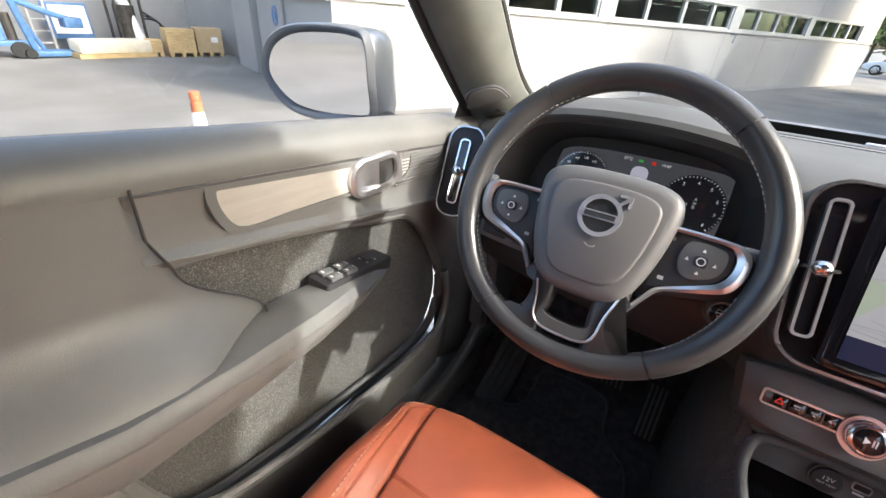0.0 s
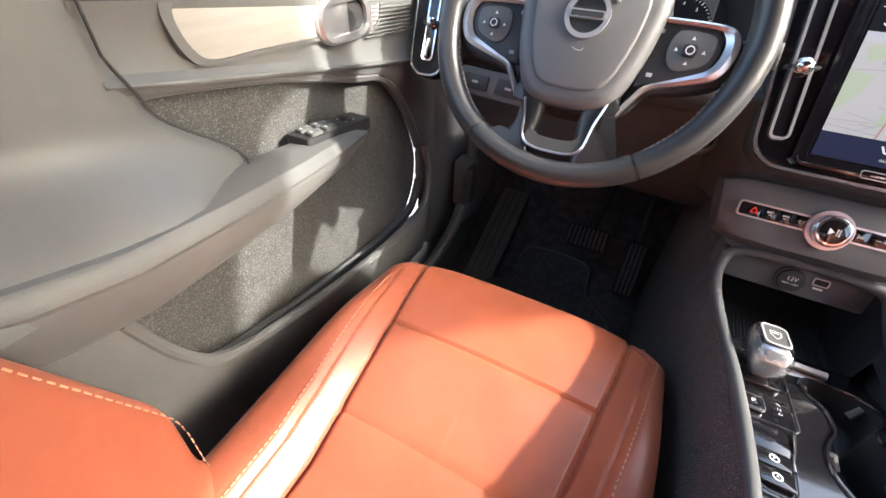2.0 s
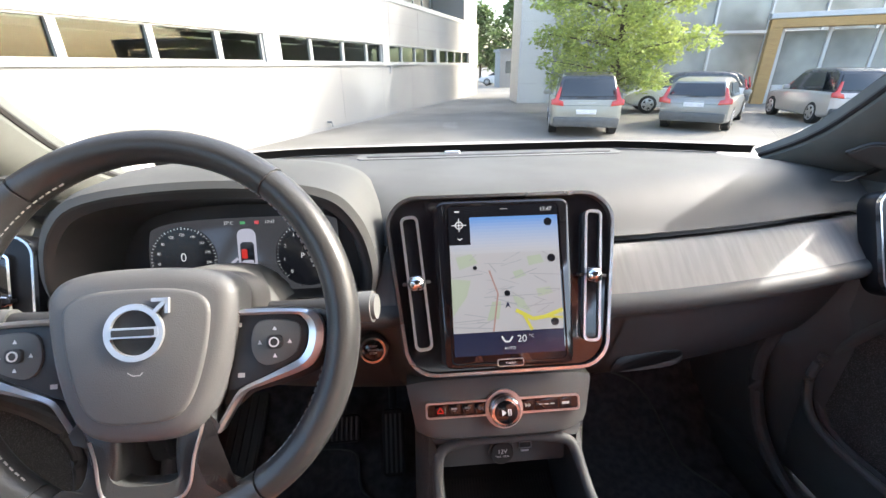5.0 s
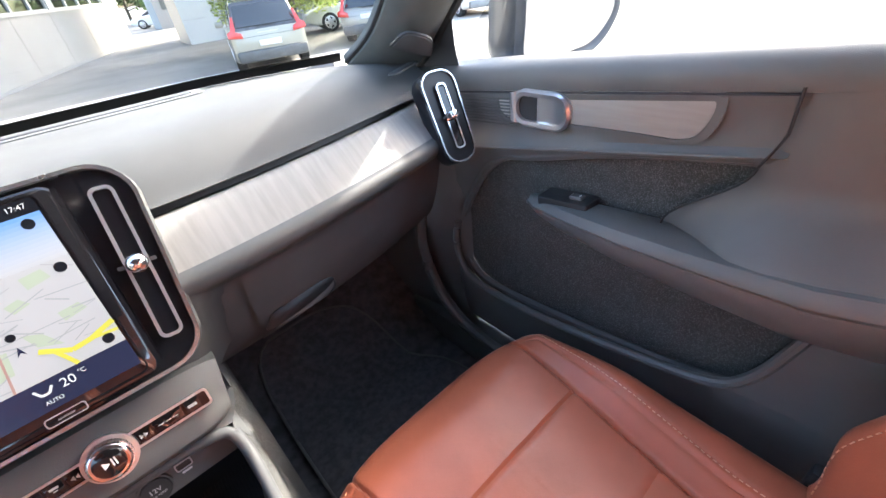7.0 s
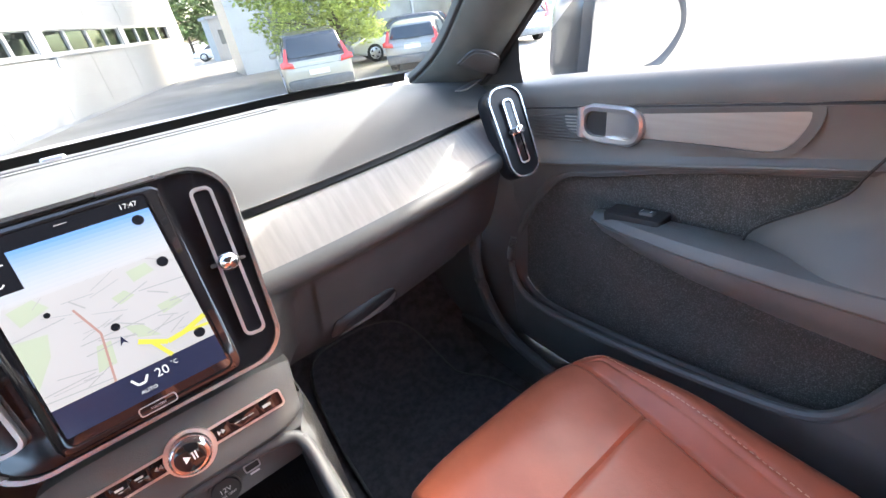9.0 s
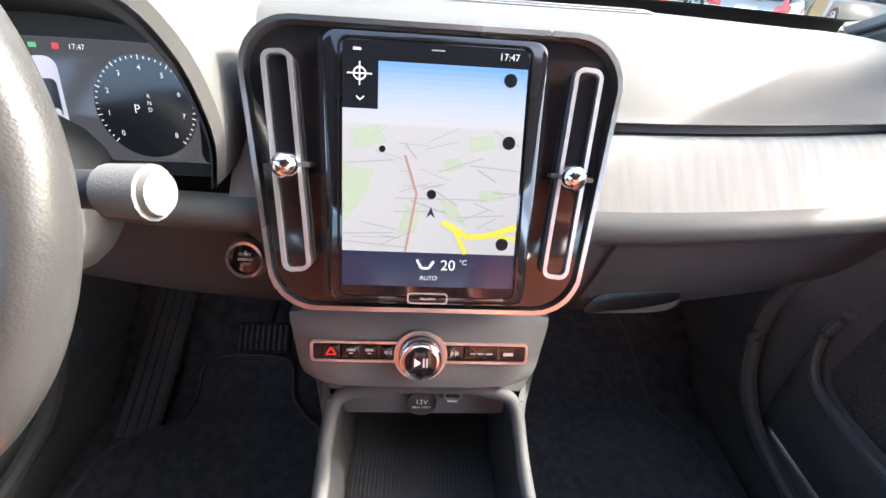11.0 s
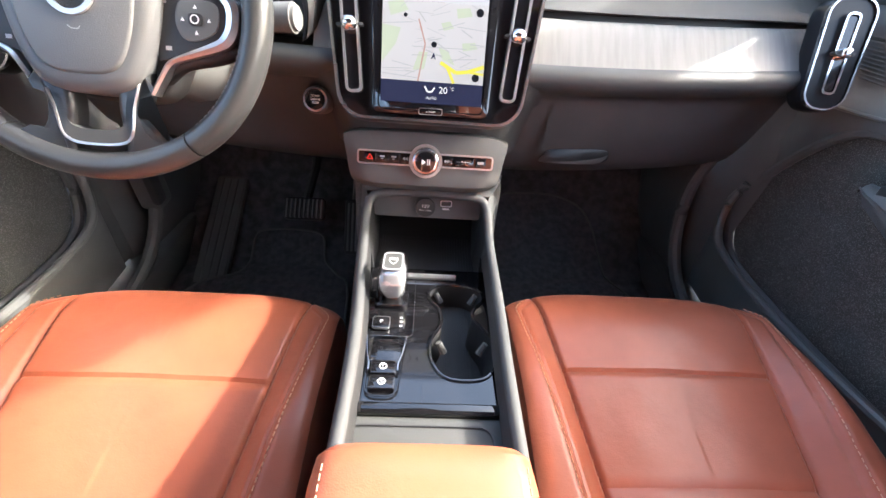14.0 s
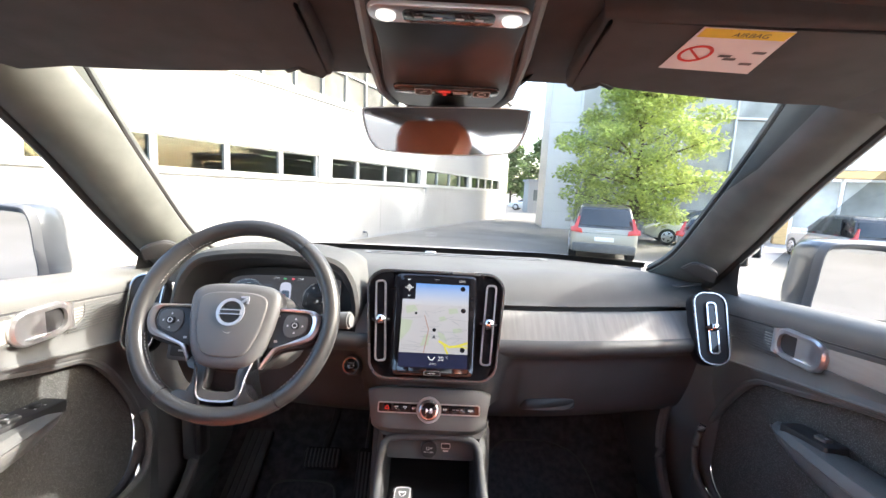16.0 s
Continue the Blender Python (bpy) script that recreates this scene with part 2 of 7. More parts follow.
def tube(path, r, segs=8, closed=False, flat=1.0, up=(0, 0, 1), bm=None):
    P = [Vector(p) for p in path]
    k = len(P)
    rows = []
    for i, p in enumerate(P):
        a = P[i - 1] if (closed or i) else p
        b = P[(i + 1) % k] if (closed or i < k - 1) else p
        t = (b - a).normalized()
        u = Vector(up)
        if abs(t.dot(u)) > 0.97:
            u = Vector((1, 0, 0))
        s = t.cross(u).normalized()
        w = s.cross(t)
        rad = r[i] if isinstance(r, (list, tuple)) else r
        rows.append([p + s * rad * math.cos(2 * math.pi * j / segs) + w * rad * flat * math.sin(2 * math.pi * j / segs) for j in range(segs)])
    if closed:
        rows.append(rows[0])
    bm = loft(rows, True, not closed, bm)
    if closed:
        bmesh.ops.remove_doubles(bm, verts=bm.verts, dist=1e-6)
    return bm


def box(c, size, m=Matrix(), bevel=0.0, segs=2, bm=None):
    bm = bm or bmesh.new()
    g = bmesh.ops.create_cube(bm, size=1.0)["verts"]
    for v in g:
        v.co = Vector((v.co.x * size[0] + c[0], v.co.y * size[1] + c[1], v.co.z * size[2] + c[2]))
    if bevel:
        es = list({e for v in g for e in v.link_edges})
        r = bmesh.ops.bevel(bm, geom=es, offset=bevel, segments=segs, affect="EDGES", profile=0.5)
        g = list({v for f in r["faces"] for v in f.verts} | {v for v in g if v.is_valid})
    if m != Matrix():
        for v in g:
            if v.is_valid:
                v.co = m @ v.co
    return bm


def words(name, text, size, m, material, parent, align="CENTER"):
    cu = bpy.data.curves.new(name, "FONT")
    cu.body, cu.size, cu.align_x, cu.align_y = text, size, align, "CENTER"
    tmp = bpy.data.objects.new(name, cu)
    scene.collection.objects.link(tmp)
    me = bpy.data.meshes.new_from_object(tmp.evaluated_get(bpy.context.evaluated_depsgraph_get()))
    bpy.data.objects.remove(tmp)
    me.materials.clear()
    me.materials.append(material)
    me.transform(m)
    ob = new(name, me)
    ob.parent = parent
    return ob


def lerp(a, b, t):
    return a + (b - a) * t


def smooth(t):
    t = max(0.0, min(1.0, t))
    return t * t * (3 - 2 * t)


def dash_path(pts, length=0.005, gap=0.003):
    """Short stitches along a path."""
    out, acc = [], 0.0
    P = [Vector(p) for p in pts]
    for a, b in zip(P, P[1:]):
        d = (b - a).length
        if d < 1e-7:
            continue
        s = -acc
        while s < d:
            e0, e1 = max(s, 0), min(s + length, d)
            if e1 - e0 > 0.001:
                out.append((a + (b - a) * (e0 / d), a + (b - a) * (e1 / d)))
            s += length + gap
        acc = d - s + length + gap if s > d else 0.0
        acc = max(0.0, acc)
    return out


def stitches(name, pts, parent, material, r=0.0008, length=0.005, gap=0.003):
    bm = bmesh.new()
    for a, b in dash_path(pts, length, gap):
        tube([a, b], r, 4, bm=bm)
    return part(name, bm, material, parent)

# ---- car shell: floor, roof, pillars, glass ----
def plan_shift(x):
    """How far the dashboard recedes towards the doors."""
    return 0.07 * max(0.0, (abs(x) - 0.15) / 0.45) ** 1.6


def sill_z(y):
    return 1.085 - 0.10 * y


floor = tagged(part("floor", loft([[(-0.74, y, z), (0.74, y, z)] for y, z in ((-2.1, 0.40), (-0.95, 0.38), (-0.9, 0.33), (0.22, 0.33), (0.42, 0.45), (0.62, 0.72), (0.64, 1.05))]), M_FLOOR), "black carpeted floor of the car cabin", "floor", kind="structure")
tagged(part("underbody", box((0, -0.75, 0.22), (1.7, 2.9, 0.16), bevel=0.03), M_DARK), "dark underbody below the cabin floor", "underbody", kind="structure")

# headliner, closed behind
rows = []
for y in [-2.3, -1.9, -1.4, -1.0, -0.6, -0.4, -0.30, -0.24, -0.20]:
    w = 0.63 if y > -1.2 else 0.60
    zc = 1.515 - 0.05 * smooth((y + 0.75) / 0.55) - 0.06 * smooth((-1.5 - y) / 0.8)
    rows.append([(w * u / 6, y - 0.02 * (abs(u) / 6) ** 4, zc - 0.025 * (abs(u) / 6) ** 5) for u in range(-6, 7)])
ceiling = tagged(part("ceiling", loft(rows), M_HEAD), "charcoal fabric headliner over the front seats", "headliner", kind="structure")
rows = [[(x * 0.92, y, z + 0.05) for x, y, z in r] for r in rows]
tagged(part("roof", loft([[(p[0] * 1.12, p[1], p[2] + 0.01) for p in r] for r in rows]), M_BODY), "grey painted steel roof skin", "roof", kind="structure")


def pillar(s):
    """Front roof pillar from the dashboard corner up to the headliner."""
    inner = spline([(0.612, 0.34, 1.085), (0.614, 0.219, 1.153), (0.613, 0.086, 1.285), (0.611, -0.014, 1.392), (0.603, -0.100, 1.482)], 5)
    outer = spline([(0.745, 0.30, 1.045), (0.716, 0.212, 1.090), (0.712, 0.075, 1.214), (0.706, -0.050, 1.334), (0.690, -0.220, 1.462)], 5)
    rows = []
    for a, b in zip(inner, outer):
        rows.append([(s * p.x, p.y, p.z) for p in [a + Vector((0.02, 0.05, 0.012)), a, a.lerp(b, 0.2) + Vector((-0.014, -0.014, 0.0)), a.lerp(b, 0.5) + Vector((-0.018, -0.024, 0)),
                     a.lerp(b, 0.8) + Vector((-0.010, -0.018, 0)), b, b + Vector((0.03, 0.02, 0))]])
    p = tagged(part("pillar_" + ("left" if s < 0 else "right"), loft(rows), M_PILLAR), "grey fabric-covered front roof pillar beside the windscreen", "pillar", kind="structure")
    part("rubber_seal", tube([(s * (q.x + 0.012), q.y + 0.0, q.z + 0.004) for q in outer], 0.010, 8), M_RUBBER, p, "black rubber door seal")
    part("windscreen_edge", tube([(s * (q.x + 0.004), q.y + 0.012, q.z + 0.006) for q in inner], 0.005, 6), M_RUBBER, p, "black windscreen edge")
    # roof rail back over the side windows
    rail = [(s * 0.690, -0.20, 1.468), (s * 0.672, -0.6, 1.515), (s * 0.66, -1.0, 1.51), (s * 0.64, -1.6, 1.43), (s * 0.6, -2.2, 1.3)]
    part("roof_rail", tube(spline(rail, 5), 0.040, 10), M_PILLAR, p)
    # tweeter grille plate, triangular with round corners
    c = Vector((s * 0.648, 0.150, 1.128))
    m = basis(c, (0.113, -s * 0.040, -s * 0.045), (-s * 0.01, -0.15, 0.13))
    out = [(q.x, q.y) for q in spline([(-0.036, -0.019), (0.034, -0.019), (0.040, -0.006), (0.022, 0.024), (-0.026, 0.024), (-0.040, -0.006)], 5, True)]
    part("tweeter_grille", slab([(a * 0.90, b * 0.94) for a, b in out], 0.0062, m @ pose(0, 0, 0.001), 0.002), M_LOWER, p, "small speaker grille at the pillar foot")
    part("grille_gap", slab([(a * 0.97, b * 1.02) for a, b in out], 0.005, m @ pose(0, 0, 0.0)), M_DARK, p)
    return p


for s in (-1, 1):
    pillar(s).location.y = -0.06 if s < 0 else 0.0
    # side of the front opening ahead of the door mirror
    bm = loft([[(s * 0.745, 0.44, 1.0), (s * 0.745, 0.12, 1.0)], [(s * 0.735, 0.42, 1.09), (s * 0.725, 0.125, 1.10)], [(s * 0.73, 0.20, 1.17), (s * 0.722, 0.125, 1.16)]])
    tagged(part("trim_" + ("left" if s < 0 else "right"), bm, M_DARK), "black triangular trim at the mirror foot", "trim", kind="structure")
    # kick panel, sill and centre pillar
    bm = loft([[(s * 0.66, 0.62, 0.30), (s * 0.66, 0.62, 1.0)], [(s * 0.665, 0.35, 0.30), (s * 0.665, 0.35, 1.0)], [(s * 0.685, 0.20, 0.30), (s * 0.70, 0.17, 1.0)], [(s * 0.72, 0.13, 0.30), (s * 0.735, 0.12, 1.0)]])
    tagged(part("trim_kick_" + ("left" if s < 0 else "right"), bm, M_HARD), "dark plastic kick panel beside the footwell", "trim", kind="structure")
    bm = tube(spline([(s * 0.655, 0.16, 0.93), (s * 0.642, 0.205, 0.76), (s * 0.638, 0.215, 0.64), (s * 0.645, 0.16, 0.50), (s * 0.66, 0.04, 0.42), (s * 0.67, -0.25, 0.40), (s * 0.67, -0.9, 0.40)], 6), 0.015, 10)
    tagged(part("trim_seal_" + ("left" if s < 0 else "right"), bm, M_HARD), "dark rubber seal round the door opening", "trim", kind="structure")
    bm = box((s * 0.70, -0.4, 0.36), (0.10, 1.5, 0.10), bevel=0.02)
    tagged(part("trim_sill_" + ("left" if s < 0 else "right"), bm, M_HARD), "dark plastic door sill plate", "trim", kind="structure")
    bm = loft([[(s * (0.70 - d), y, 0.38) for y, d in ((-0.80, 0), (-0.84, 0.03), (-0.98, 0.03), (-1.02, 0))], [(s * (0.71 - d), y, 1.05) for y, d in ((-0.80, 0), (-0.84, 0.03), (-0.98, 0.03), (-1.02, 0))], [(s * (0.66 - d), y, 1.47) for y, d in ((-0.86, 0), (-0.88, 0.03), (-0.95, 0.03), (-0.97, 0))]])
    tagged(part("pillar_centre_" + ("left" if s < 0 else "right"), bm, M_PILLAR), "grey centre roof pillar behind the front door", "pillar", kind="structure")
    bm = loft([[(s * 0.72, y, z) for z in (0.40, 0.8, 1.12)] for y in (-0.92, -1.8)])
    tagged(part("wall_rear_" + ("left" if s < 0 else "right"), bm, M_HARD), "dark rear door lining", "wall", kind="structure")
    bm = loft([[(s * 0.62, -1.75, 1.44), (s * 0.72, -1.75, 1.12), (s * 0.72, -1.75, 0.4)], [(s * 0.60, -2.3, 1.30), (s * 0.70, -2.3, 1.08), (s * 0.70, -2.3, 0.4)]])
    tagged(part("pillar_rear_" + ("left" if s < 0 else "right"), bm, M_PILLAR), "grey rear roof pillar lining", "pillar", kind="structure")
tagged(part("wall_rear", box((0, -2.32, 0.75), (1.42, 0.04, 0.70), bevel=0.01), M_HARD), "dark lining of the tailgate", "wall", kind="structure")

# windscreen; its grey tint only dims the outdoors, daylight still enters
rows = []
for i in range(9):
    t = i / 8
    y, z, w = lerp(0.46, -0.20, t), lerp(1.115, 1.50, t), lerp(0.70, 0.58, t)
    rows.append([(w * u / 6, y - 0.05 * (u / 6) ** 2 * (1 - 0.4 * t), z - 0.01 * (u / 6) ** 2) for u in range(-6, 7)])
wind = tagged(part("window_1", loft(rows), M_SCREENGL), "raked windscreen of the car, tinted to dim the outdoors", "windscreen", kind="structure")
wind.visible_shadow = False
# panes added in front and rear doors, tinted to dim the outdoors
for s in (-1, 1):
    for k, y0, y1 in ((2, 0.17, -0.84), (3, -0.98, -1.72)):
        rows = []
        for i in range(13):
            y = lerp(y0, y1, i / 12)
            zt = lerp(1.09, 1.47, smooth((0.19 - y) / 0.62) ** 0.7) if k == 2 else lerp(1.47, 1.43, i / 12)
            rows.append([(s * lerp(0.768, 0.700, t * (zt - 1.06) / 0.41), y, lerp(sill_z(y) - 0.01 if k == 2 else 1.10, zt, t)) for t in (0, 0.33, 0.66, 1)])
        pane = tagged(part("window_%d" % (k if s < 0 else k + 2), loft(rows), M_SIDEGL), "added door pane of the car, tinted to dim the outdoors", "window", kind="structure")
        pane.visible_shadow = False

# ---- dashboard ----
dash = thing("dashboard", "dark grey soft dashboard with a pale inlay strip", "dashboard")
PAD = spline([(0, 0.50, 1.088), (0, 0.43, 1.094), (0, 0.30, 1.100), (0, 0.19, 1.103), (0, 0.135, 1.096), (0, 0.098, 1.076), (0, 0.068, 1.047), (0, 0.062, 1.041), (0, 0.075, 1.037), (0, 0.090, 1.034)], 4)


def sweep(profile, x0, x1, n=24, dz=None, dy=None):
    rows = []
    for i in range(n + 1):
        x = lerp(x0, x1, i / n)
        rows.append([(x, p.y + plan_shift(x) * (1 - smooth((p.y - 0.12) / 0.3)) + (dy(x, p) if dy else 0), p.z + (dz(x, p) if dz else 0)) for p in profile])
    return loft(rows)


def pad_edge(x, p):
    """The pad falls away to the doors and rises a little round the display."""
    k = smooth((abs(x) - 0.52) / 0.16)
    return -0.018 * k * (1 if p.z > 1.06 else 0.2) - 0.06 * in_hood(x) * (1 if p.y < 0.15 else 0)


def in_hood(x):
    return smooth((x + 0.545) / 0.03) * smooth((-0.195 - x) / 0.03)


def pad_back(x, p):
    return in_hood(x) * max(0.0, 0.21 - p.y) - 0.12 * smooth((abs(x) - 0.30) / 0.42) * smooth((p.y - 0.25) / 0.2)


part("upper_pad", sweep(PAD, -0.70, 0.70, 56, pad_edge, pad_back), M_SOFT, dash)
SLOT = [Vector(p) for p in ((0, 0.090, 1.036), (0, 0.085, 1.024), (0, 0.06, 1.024))]
part("shadow_gap", sweep(SLOT, -0.16, 0.66), M_DARK, dash, "black gap above the inlay")
INLAY = spline([(0, 0.062, 1.030), (0, 0.048, 1.027), (0, 0.020, 1.004), (0, -0.004, 0.982)], 4)
part("inlay_strip", sweep(INLAY, 0.12, 0.635), M_DRIFT, dash, "pale grey driftwood-look inlay strip")
part("inlay_strip", sweep(INLAY, -0.175, -0.12, 6), M_DRIFT, dash, "pale grey driftwood-look inlay strip")
LIP = spline([(0, 0.0, 0.984), (0, -0.012, 0.980), (0, -0.018, 0.970), (0, -0.012, 0.955), (0, 0.012, 0.936), (0, 0.030, 0.928)], 4)
part("inlay_strip", sweep(INLAY, -0.635, -0.545, 6), M_DRIFT, dash, "pale grey driftwood-look inlay strip")
part("shadow_gap", sweep(SLOT, -0.66, -0.55, 6), M_DARK, dash, "black gap above the inlay")
part("lower_lip", sweep(LIP, -0.65, 0.65), M_SOFT, dash)
LOW = spline([(0, 0.030, 0.929), (0, 0.044, 0.912), (0, 0.060, 0.86), (0, 0.082, 0.80), (0, 0.115, 0.745), (0, 0.17, 0.715), (0, 0.32, 0.70), (0, 0.6, 0.74)], 4)
part("lower_panel", sweep(LOW, -0.66, 0.66, 30), M_LOWER, dash)
# the pad sweeps down behind the display to the control bar
rows = []
for i in range(41):
    x = -0.005 + lerp(-0.205, 0.205, i / 40)
    row = []
    for z, yf, yb, w in ((0.962, -0.016, -0.006, 0.125), (0.940, -0.018, 0.014, 0.122), (0.915, -0.020, 0.044, 0.118), (0.890, -0.018, 0.054, 0.112), (0.865, -0.010, 0.061, 0.108), (0.835, 0.004, 0.072, 0.106), (0.800, 0.022, 0.086, 0.106)):
        b = 1 - smooth((abs(x + 0.005) - w) / 0.066)
        row.append((x, lerp(yb + plan_shift(x), yf, b), z))
    rows.append(row)
part("lower_surround", loft(rows), M_SOFT, dash, "soft grey surround below the display")
# defroster slot and light sensor on the top
part("defroster_slot", slab(rrect(0.52, 0.018, 0.008), 0.003, pose(0.05, 0.405, 1.0965), 0.001), M_DARK, dash, "dark defroster slot")
part("defroster_frame", ring(rrect(0.56, 0.05, 0.012), rrect(0.525, 0.022, 0.009), 0.002, pose(0.05, 0.405, 1.0965)), M_HARD, dash)
part("light_sensor", slab(rrect(0.034, 0.014, 0.005), 0.008, pose(-0.03, 0.425, 1.0955), 0.003), M_SATIN, dash, "small light sensor")
for s in (-1, 1):
    part("side_defroster", slab(rrect(0.10, 0.022, 0.006), 0.003, pose(s * 0.63, 0.17, 1.087, -4, 0, s * 28), 0.001), M_DARK, dash)
part("windscreen_band", sweep([Vector((0, 0.485, 1.090)), Vector((0, 0.480, 1.106)), Vector((0, 0.455, 1.111))], -0.62, 0.62, 30, None, pad_back), M_RUBBER, dash, "black windscreen border")
# glovebox
glove = part("glovebox_door", loft([[(x, p.y + plan_shift(x) - 0.004, p.z) for p in LOW[2:18]] for x in [0.20 + 0.02 * i for i in range(18)]]), M_LOWER, dash, "dark plastic glovebox lid")
m = basis((0.275, 0.079, 0.797), (1, 0.10, 0), (0, 0.42, 0.9))
hb = [(q.x, q.y) for q in spline([(-0.062, -0.012), (0.05, -0.014), (0.068, 0.004), (0.05, 0.013), (-0.04, 0.013), (-0.062, 0.004)], 4, True)]
# no recess is cut: a black plate paints its shade
part("grip_shade_plate", slab(hb, 0.0025, m, 0.001), M_VENT, glove, "dark plate for the shade in the grip recess")
part("handle", slab([(q.x, q.y) for q in spline([(-0.056, -0.012), (0.04, -0.014), (0.066, 0.002), (0.048, -0.004), (0.0, -0.010)], 4, True)], 0.005, m, 0.0015), M_RAIL, glove, "curved glovebox pull")




def corner_vent(s):
    """Tall side vent in a bright round-cornered frame at a dashboard end."""
    v = thing("air_vent", "tall black side air vent with chrome frame and knob", "air vent", "dashboard air vents")
    c = Vector((0.628, 0.056, 1.013) if s > 0 else (-0.664, 0.050, 0.989))
    up = Vector((0, 0.42, 0.908))
    xd = Vector((1, -s * 0.12, 0))
    m = basis(c, xd, up) @ Matrix.Diagonal((1.0, 1.0 if s > 0 else 1.06, 1.0, 1.0))
    part("surround", slab(rrect(0.076, 0.168, 0.029, wb=0.070), 0.030, m @ pose(0, 0, -0.030), 0.006), M_VENT, v)
    part("bezel", ring(rrect(0.073, 0.165, 0.028, wb=0.067), rrect(0.067, 0.159, 0.025, wb=0.061), 0.0075, m @ pose(0, 0, -0.001)), M_DCHROME, v, "chrome bezel")
    part("vent_back", slab(rrect(0.066, 0.158, 0.0245, wb=0.060), 0.003, m), M_VENT, v, "black vent face")
    part("slat_frame", ring(rrect(0.022, 0.118, 0.008), rrect(0.0155, 0.1115, 0.005), 0.010, m), M_CHROME, v, "narrow chrome loop")
    part("slot", slab(rrect(0.014, 0.107, 0.005), 0.008, m), M_PIANO, v)
    part("knob", slab(rrect(0.016, 0.015, 0.005), 0.019, m @ pose(s * 0.0, 0, 0.006), 0.005, 3), M_CHROME, v, "chrome vent knob")
    part("knob_arm", slab(rrect(0.03, 0.005, 0.002), 0.012, m @ pose(0, 0, 0.006)), M_DARK, v)
    return v


corner_vent(-1)
corner_vent(1)

# ---- centre display unit ----
unit = thing("infotainment_unit", "glossy black portrait touchscreen unit with chrome surround", "touchscreen")
UP = (0, 0.447, 0.894)
MU = basis((-0.005, -0.003, 1.0105), (1, 0, 0), UP)
OUTER = rrect(0.302, 0.232, 0.040, wb=0.268)
part("housing", slab(rrect(0.308, 0.238, 0.043, wb=0.274), 0.10, MU @ pose(0, 0, -0.101), 0.012, 3), M_SOFT, unit)
part("bezel", ring(OUTER, rrect(0.294, 0.224, 0.037, wb=0.260), 0.010, MU @ pose(0, 0, -0.004)), M_DCHROME, unit, "thin chrome surround")
part("face", slab(rrect(0.296, 0.226, 0.038, wb=0.262), 0.004, MU @ pose(0, 0, -0.004)), M_PIANO, unit, "piano black face")
part("screen_block", slab(rrect(0.176, 0.214, 0.012, wb=0.168), 0.013, MU @ pose(0, 0, -0.002), 0.004), M_PIANO, unit, "raised glossy black screen panel")
part("screen_edge", ring(rrect(0.150, 0.204, 0.008), rrect(0.147, 0.201, 0.007), 0.0015, MU @ pose(0, 0.0, 0.0105)), M_PIANO, unit)
for s in (-1, 1):
    part("edge_strip", slab([(s * 0.086, 0.10), (s * 0.090, 0.10), (s * 0.087, -0.10), (s * 0.080, -0.105)] if s < 0 else [(0.090, 0.10), (0.086, 0.10), (0.080, -0.105), (0.087, -0.10)], 0.010, MU), M_PIANO, unit)
    mv = MU @ pose(s * 0.115, 0.004, 0.0, 0, 0, -s * 4.5)
    part("vent_loop", ring(rrect(0.023, 0.172, 0.008), rrect(0.0165, 0.165, 0.005), 0.010, mv), M_SATIN, unit, "long chrome vent loop")
    part("vent_slot", slab(rrect(0.0165, 0.165, 0.005), 0.006, mv), M_PIANO, unit)
    bm = bmesh.new()
    bmesh.ops.create_uvsphere(bm, u_segments=16, v_segments=10, radius=0.0105, matrix=mv @ pose(0, 0.0, 0.014) @ Matrix.Diagonal((1, 1, 0.9, 1)))
    part("vent_knob", bm, M_CHROME, unit, "round chrome vent knob")
    part("knob_bar", slab(rrect(0.036, 0.004, 0.0015), 0.010, mv @ pose(0, 0, 0)), M_DARK, unit)
# display picture, in metres from the panel's middle
MS = MU @ pose(0.0, 0.004, 0.0115)
scr = part("screen", slab(rrect(0.142, 0.190, 0.003), 0.0006, MS), M_SCREENBLK, unit, "lit display with a street map")


def flat(name, pts, mtl, lift=0.0, parent=None):
    bm = bmesh.new()
    bm.faces.new([bm.verts.new(MS @ Vector((x, y, 0.0008 + lift))) for x, y in pts])
    return part(name, bm, mtl, parent or scr)


def strip(name, pts, w, mtl, lift, parent=None, M=None):
    bm = bmesh.new()
    P = [Vector(p) for p in pts]
    MM = M if M is not None else MS
    for a, b in zip(P, P[1:]):
        d = (b - a).normalized()
        n = Vector((-d.y, d.x)) * w / 2
        bm.faces.new([bm.verts.new(MM @ Vector((q.x, q.y, 0.0008 + lift))) for q in (a - n, b - n, b + n, a + n)])
    return part(name, bm, mtl, parent or scr)


flat("map", [(-0.071, -0.066), (0.071, -0.066), (0.071, 0.034), (-0.071, 0.034)], M_MAPW)
for i in range(12):
    t = i / 11
    y0, y1 = 0.034 + i * 0.0039, 0.034 + (i + 1) * 0.0039
    mm = emit_mat("screen_sky", (lerp(0.80, 0.16, t), lerp(0.82, 0.34, t), lerp(0.88, 0.72, t)), lerp(0.48, 0.85, t))
    x0 = -0.071 if y1 < 0.047 else -0.044
    flat("map_sky", [(x0, y0), (0.071, y0), (0.071, y1), (x0, y1)], mm, 0.0001)
flat("map_menu", [(-0.071, 0.0465), (-0.0445, 0.047), (-0.0445, 0.081), (-0.071, 0.081)], M_SCREENBLK, 0.0003)
flat("climate_bar", [(-0.071, -0.095), (0.071, -0.095), (0.071, -0.066), (-0.071, -0.066)], M_NAVY, 0.0001)
